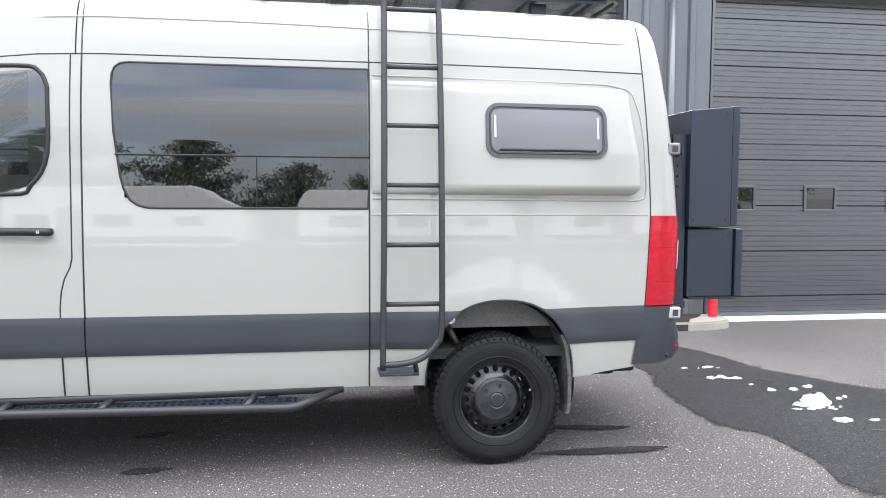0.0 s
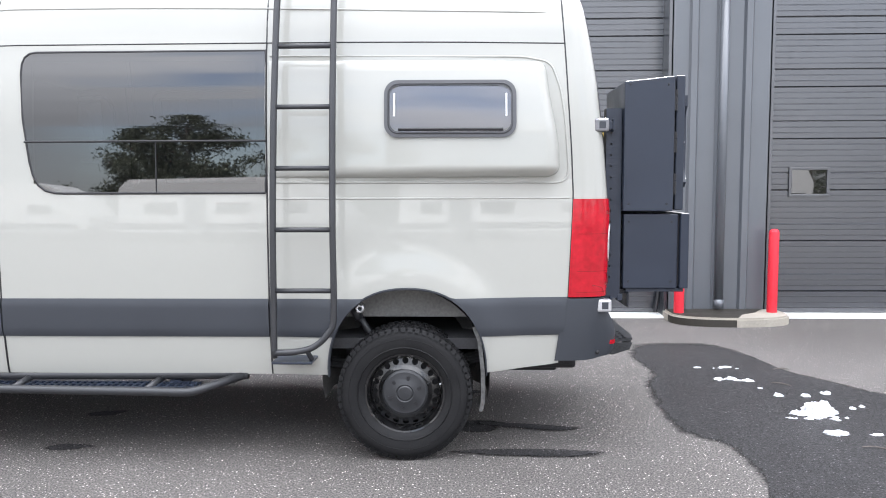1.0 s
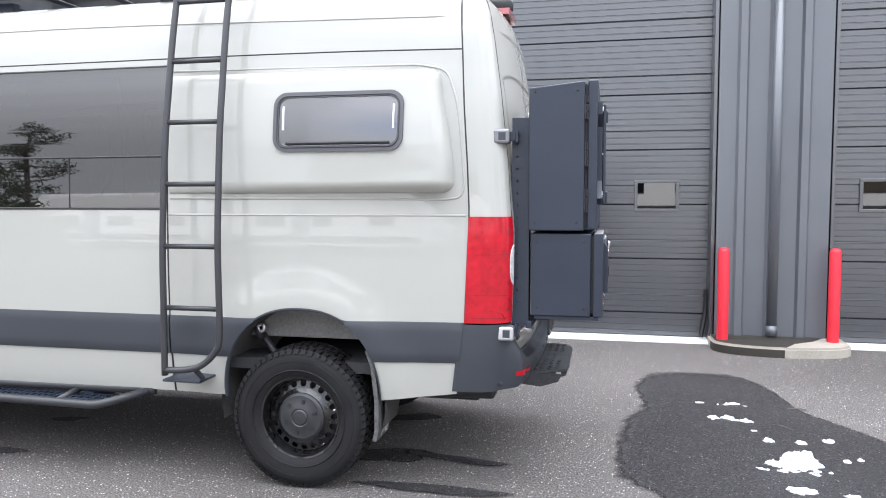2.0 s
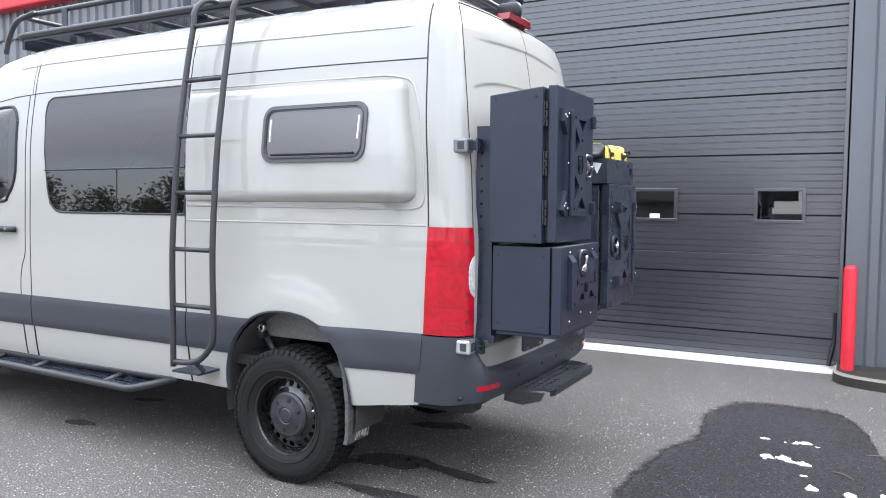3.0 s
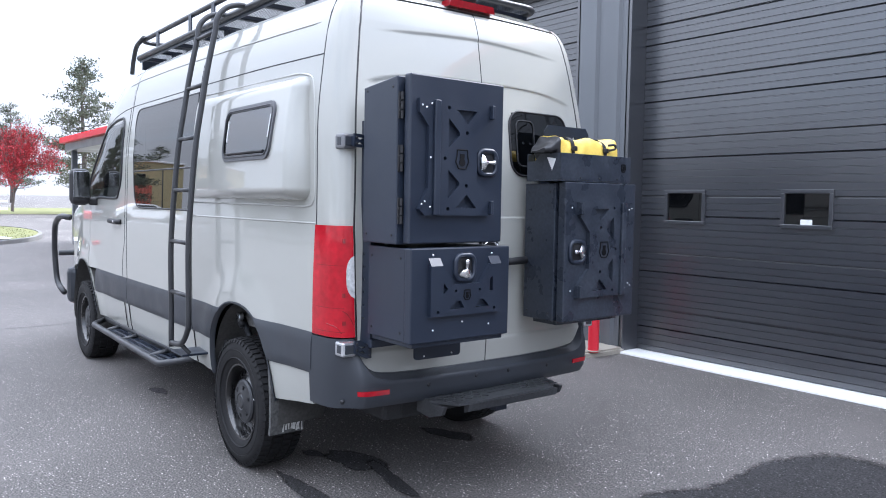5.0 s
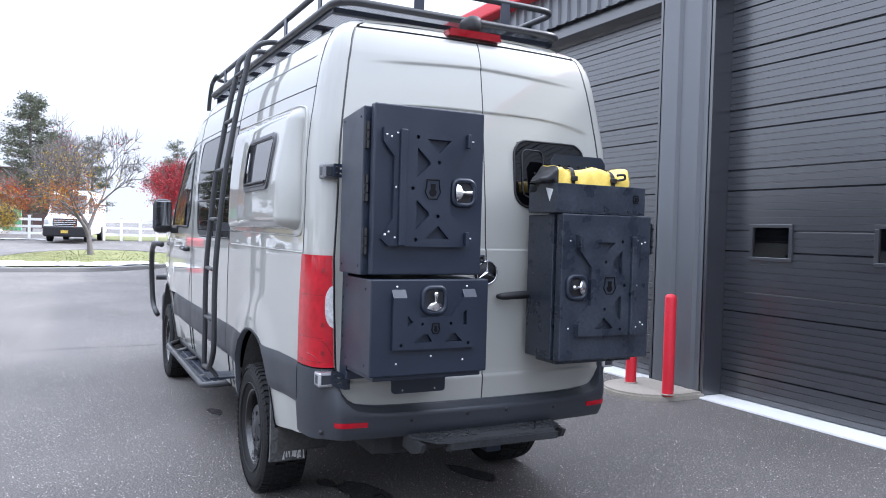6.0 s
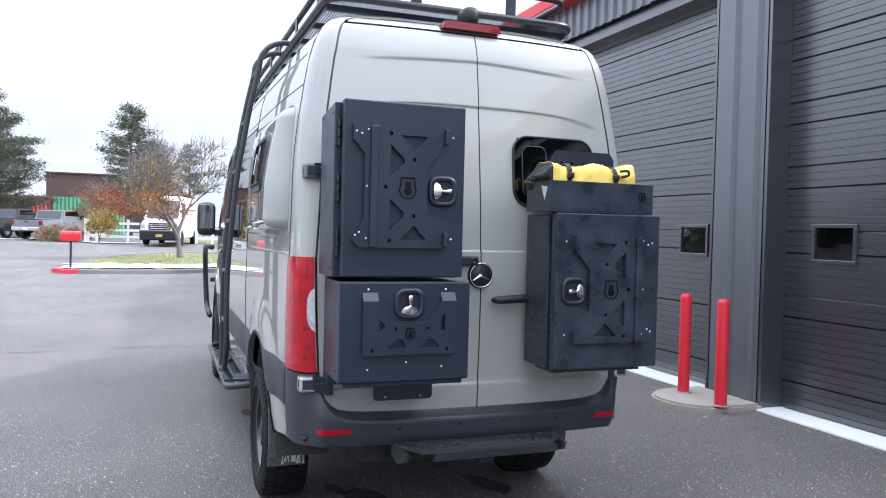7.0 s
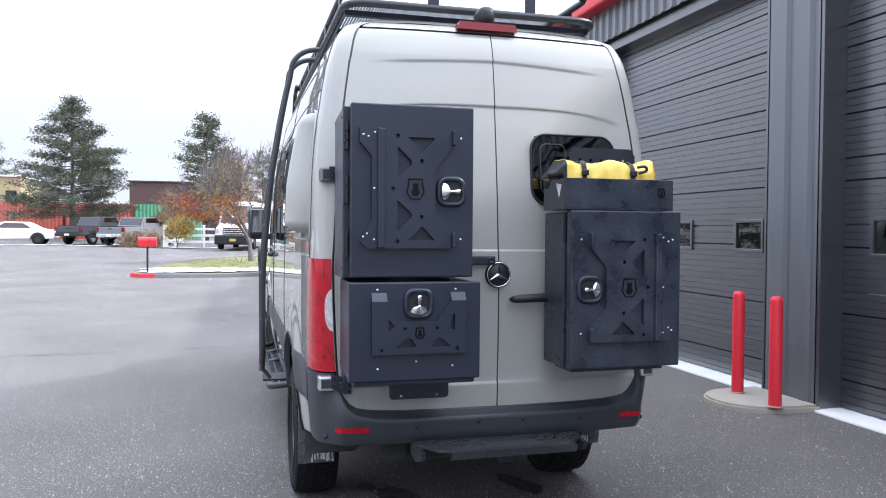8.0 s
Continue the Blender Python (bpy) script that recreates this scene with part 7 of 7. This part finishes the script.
# white rail fence
def fence(pts, label):
    f = thing("rail_fence", label, "fence")
    for (xa, ya), (xb, yb) in zip(pts, pts[1:]):
        za, zb = lie(xa), lie(xb)
        part("post", boxes(((xa - 0.07, ya - 0.07, za - 0.1), (xa + 0.07, ya + 0.07, za + 1.28)), ((xa - 0.09, ya - 0.09, za + 1.28), (xa + 0.09, ya + 0.09, za + 1.33)), bevel=0.01), WHITE, f)
        for h in (0.35, 0.72, 1.10):
            bm = bmesh.new()
            d = Vector((xb - xa, yb - ya, zb - za))
            n = Vector((-d.y, d.x, 0)).normalized() * 0.022
            a, b = Vector((xa, ya, za + h)), Vector((xb, yb, zb + h))
            u = Vector((0, 0, 0.07))
            vs = [bm.verts.new(q) for q in (a - n - u, a + n - u, a + n + u, a - n + u, b - n - u, b + n - u, b + n + u, b - n + u)]
            for q in ((0, 1, 2, 3), (7, 6, 5, 4), (0, 4, 5, 1), (1, 5, 6, 2), (2, 6, 7, 3), (3, 7, 4, 0)):
                bm.faces.new([vs[i] for i in q])
            part("rail", bm, WHITE, f)
    return f


ground_sheet("verge", [-54, -46, -41.3], [5.4, 9, 16], GRASS, "strip of yellow-green lawn behind the fence", "lawn", 0.02)
fence([(-41.0, -0.06), (-41.0, 2.0), (-41.0, 2.6)], "white vinyl rail fence along the road")
fence([(-41.0, 5.7), (-41.0, 6.6), (-41.0, 7.6), (-41.0, 8.5), (-41.0, 9.0)], "white vinyl rail fence along the road")
fence([(-41.0, -0.20), (-43.6, 0.2), (-46.2, 0.5)], "white vinyl rail fence beside the lot")
twig_tree(-41.6, -1.15, lie(-41.6), 0.50, 0.55, 41, "clump of dry tan grass at the lot's edge", DRY, 0.95, bark=DRY, many=14)
twig_tree(-41.9, -2.0, lie(-41.9), 0.42, 0.45, 42, "clump of dry tan grass at the lot's edge", DRY, 0.95, bark=DRY, many=14)
rnd = random.Random(5)
for k in range(16):
    x, y = (-44.3 + rnd.uniform(-0.6, 0.9), -12.0 + 0.75 * k) if k < 13 else (-40.6, 0.6 + 0.9 * (k - 13))
    blot("snow_strip", x, y, rnd.uniform(0.25, 0.6), rnd.uniform(0.4, 0.9), 500 + k, SNOW, "thin strip of old snow beside the parked vehicles", "snow", lift=0.03 + 0.001 * k, rough=0.4, n=28)
vehicle("delivery_van", "white parked van with a dark bumper, facing the yard", -39.95, 4.30, -12, "van", WHITE)
vehicle("pickup_truck", "silver pickup truck parked beside the fence", -44.9, -2.0, 152, "pickup", SILVER)
vehicle("pickup_truck", "charcoal pickup truck with black wheels", -46.9, -4.65, 152, "pickup", CHARCOAL)
vehicle("sedan_car", "white sedan parked at the roadside", -46.2, -9.3, -88, "sedan", WHITE)


def house(name, label, x0, y0, x1, y1, h, material, roof_mat, windows=()):
    b = thing(name, label, "building")
    z = lie(-60)
    part("wall", boxes(((x0, y0, z - 0.3), (x1, y1, z + h)), bevel=0.02), material, b)
    part("roof", boxes(((x0 - 0.15, y0 - 0.15, z + h), (x1 + 0.15, y1 + 0.15, z + h + 0.15)), bevel=0.03), roof_mat, b)
    for y, zz, w_, h_ in windows:
        part("window", boxes(((x1 - 0.02, y, z + zz), (x1 + 0.04, y + w_, z + zz + h_))), TINT, b)
    return b


house("warehouse", "flat brown brick warehouse behind the trees", -94, -7.0, -80, 3.5, 5.8, BROWN, BROWN)
house("tan_building", "tan stucco building at the lot's edge", -74, -17.5, -63, -13.1, 5.0, TAN, WHITE, ((-14.2, 2.9, 0.8, 1.0),))
for k, (y0, y1, m, lab) in enumerate(((-13.9, -9.4, ORANGE, "orange shipping container"), (-9.2, -4.2, ORANGE, "orange shipping container"), (-4.1, -2.0, GREEN, "green shipping container"), (-1.9, 1.0, GREEN, "green shipping container"))):
    c = thing("shipping_container", lab + " behind the parked vehicles", "container", "shipping containers")
    z = lie(-60)
    bm = bmesh.new()
    ys = np.arange(y0, y1, 0.14)
    a = [Vector((-60 + (0.05 if i % 2 else 0.0), y, z)) for i, y in enumerate(ys)]
    part("wall", sheet([a, [p + Vector((0, 0, 2.85)) for p in a]]), m, c)
    part("body", boxes(((-62.4, y0, z), (-60.06, y1, z + 2.85))), m, c)

# ---- what the windows mirror: trees and trailers across the yard, behind the camera ----
def trailer(x, y, rz, seed):
    t = thing("travel_trailer", "white travel trailer with dark windows parked across the yard", "trailer", "travel trailers", (x, y, 0), rz)
    bm = bmesh.new()
    prism(bm, [(-4.2, 0.55), (-4.2, 2.9), (-3.9, 3.2), (2.6, 3.25), (3.8, 2.7), (4.3, 1.6), (4.2, 0.75), (3.8, 0.55)], "y", -1.2, 1.2)
    bmesh.ops.bevel(bm, geom=bm.edges[:], offset=0.06, segments=2, affect="EDGES")
    part("body", bm, WHITE, t)
    part("stripe", boxes(((-4.15, 1.199, 0.75), (3.9, 1.212, 1.15)), bevel=0.003), CHARCOAL, t)
    for a, b, c, d in ((-3.2, -2.0, 1.7, 2.4), (-0.6, 0.6, 1.7, 2.4), (2.0, 2.9, 1.75, 2.3)):
        part("window", boxes(((a, 1.19, c), (b, 1.22, d)), bevel=0.01), TINT, t)
    part("door", boxes(((-1.75, 1.19, 0.75), (-0.95, 1.225, 2.65)), bevel=0.01), SILVER, t)
    for x_ in (-0.9, 0.1):
        for s in (-1, 1):
            bm = bmesh.new()
            lathe(bm, [(0.2, s * 1.0), (0.36, s * 1.0), (0.36, s * 1.2), (0.2, s * 1.21), (0.01, s * 1.19)], (x_, 0, 0.36), 20)
            part("wheel", bm, RUBBER, t)
    return t


trailer(-6.5, -19.0, 4, 1)
trailer(3.5, -20.0, -3, 2)
trailer(14.0, -20.5, 2, 3)
trailer(-17.0, -21.0, 0, 4)
conifer(-5.2, -25.0, 0, 6.2, 3.6, 31, "broad dark pine across the yard", 1.8)
conifer(-10.8, -25.0, 0, 8.0, 5.0, 39, "broad dark pine across the yard", 2.2)
conifer(-0.8, -26.0, 0, 4.6, 2.8, 32, "broad dark pine across the yard", 1.3)
conifer(11.5, -28.0, 0, 6.0, 3.4, 33, "broad dark pine across the yard", 1.3)
conifer(-14.0, -27.0, 0, 6.0, 3.0, 34, "broad dark pine across the yard", 1.3)
conifer(-27.0, -26.0, 0.3, 10.0, 3.6, 35, "broad dark pine across the yard", 1.3)
conifer(24.0, -20.0, 0, 8.5, 3.6, 36, "broad dark pine across the yard", 1.2)
conifer(32.0, -4.0, 0, 9.0, 3.6, 37, "broad dark pine beyond the yard", 1.2)
for k in range(9):
    conifer(-22 + 6.3 * k + 1.5 * math.sin(3 * k), -33 - 2 * math.cos(5 * k), 0, 4.0 + 1.4 * math.sin(2.2 * k), 3.2, 60 + k, "low dark pine in the far tree line", 0.7)
conifer(34.0, 8.0, 0, 7.5, 3.2, 38, "broad dark pine beyond the yard", 1.2)

for k in range(8):
    x, y = -34.0 + 2.6 * k, -12.5 - 0.5 * (k % 3)
    conifer(x, y, lie(x), 2.7 + 0.5 * math.sin(2.4 * k), 2.3, 80 + k, "low dark pine at the yard's edge", 0.7)
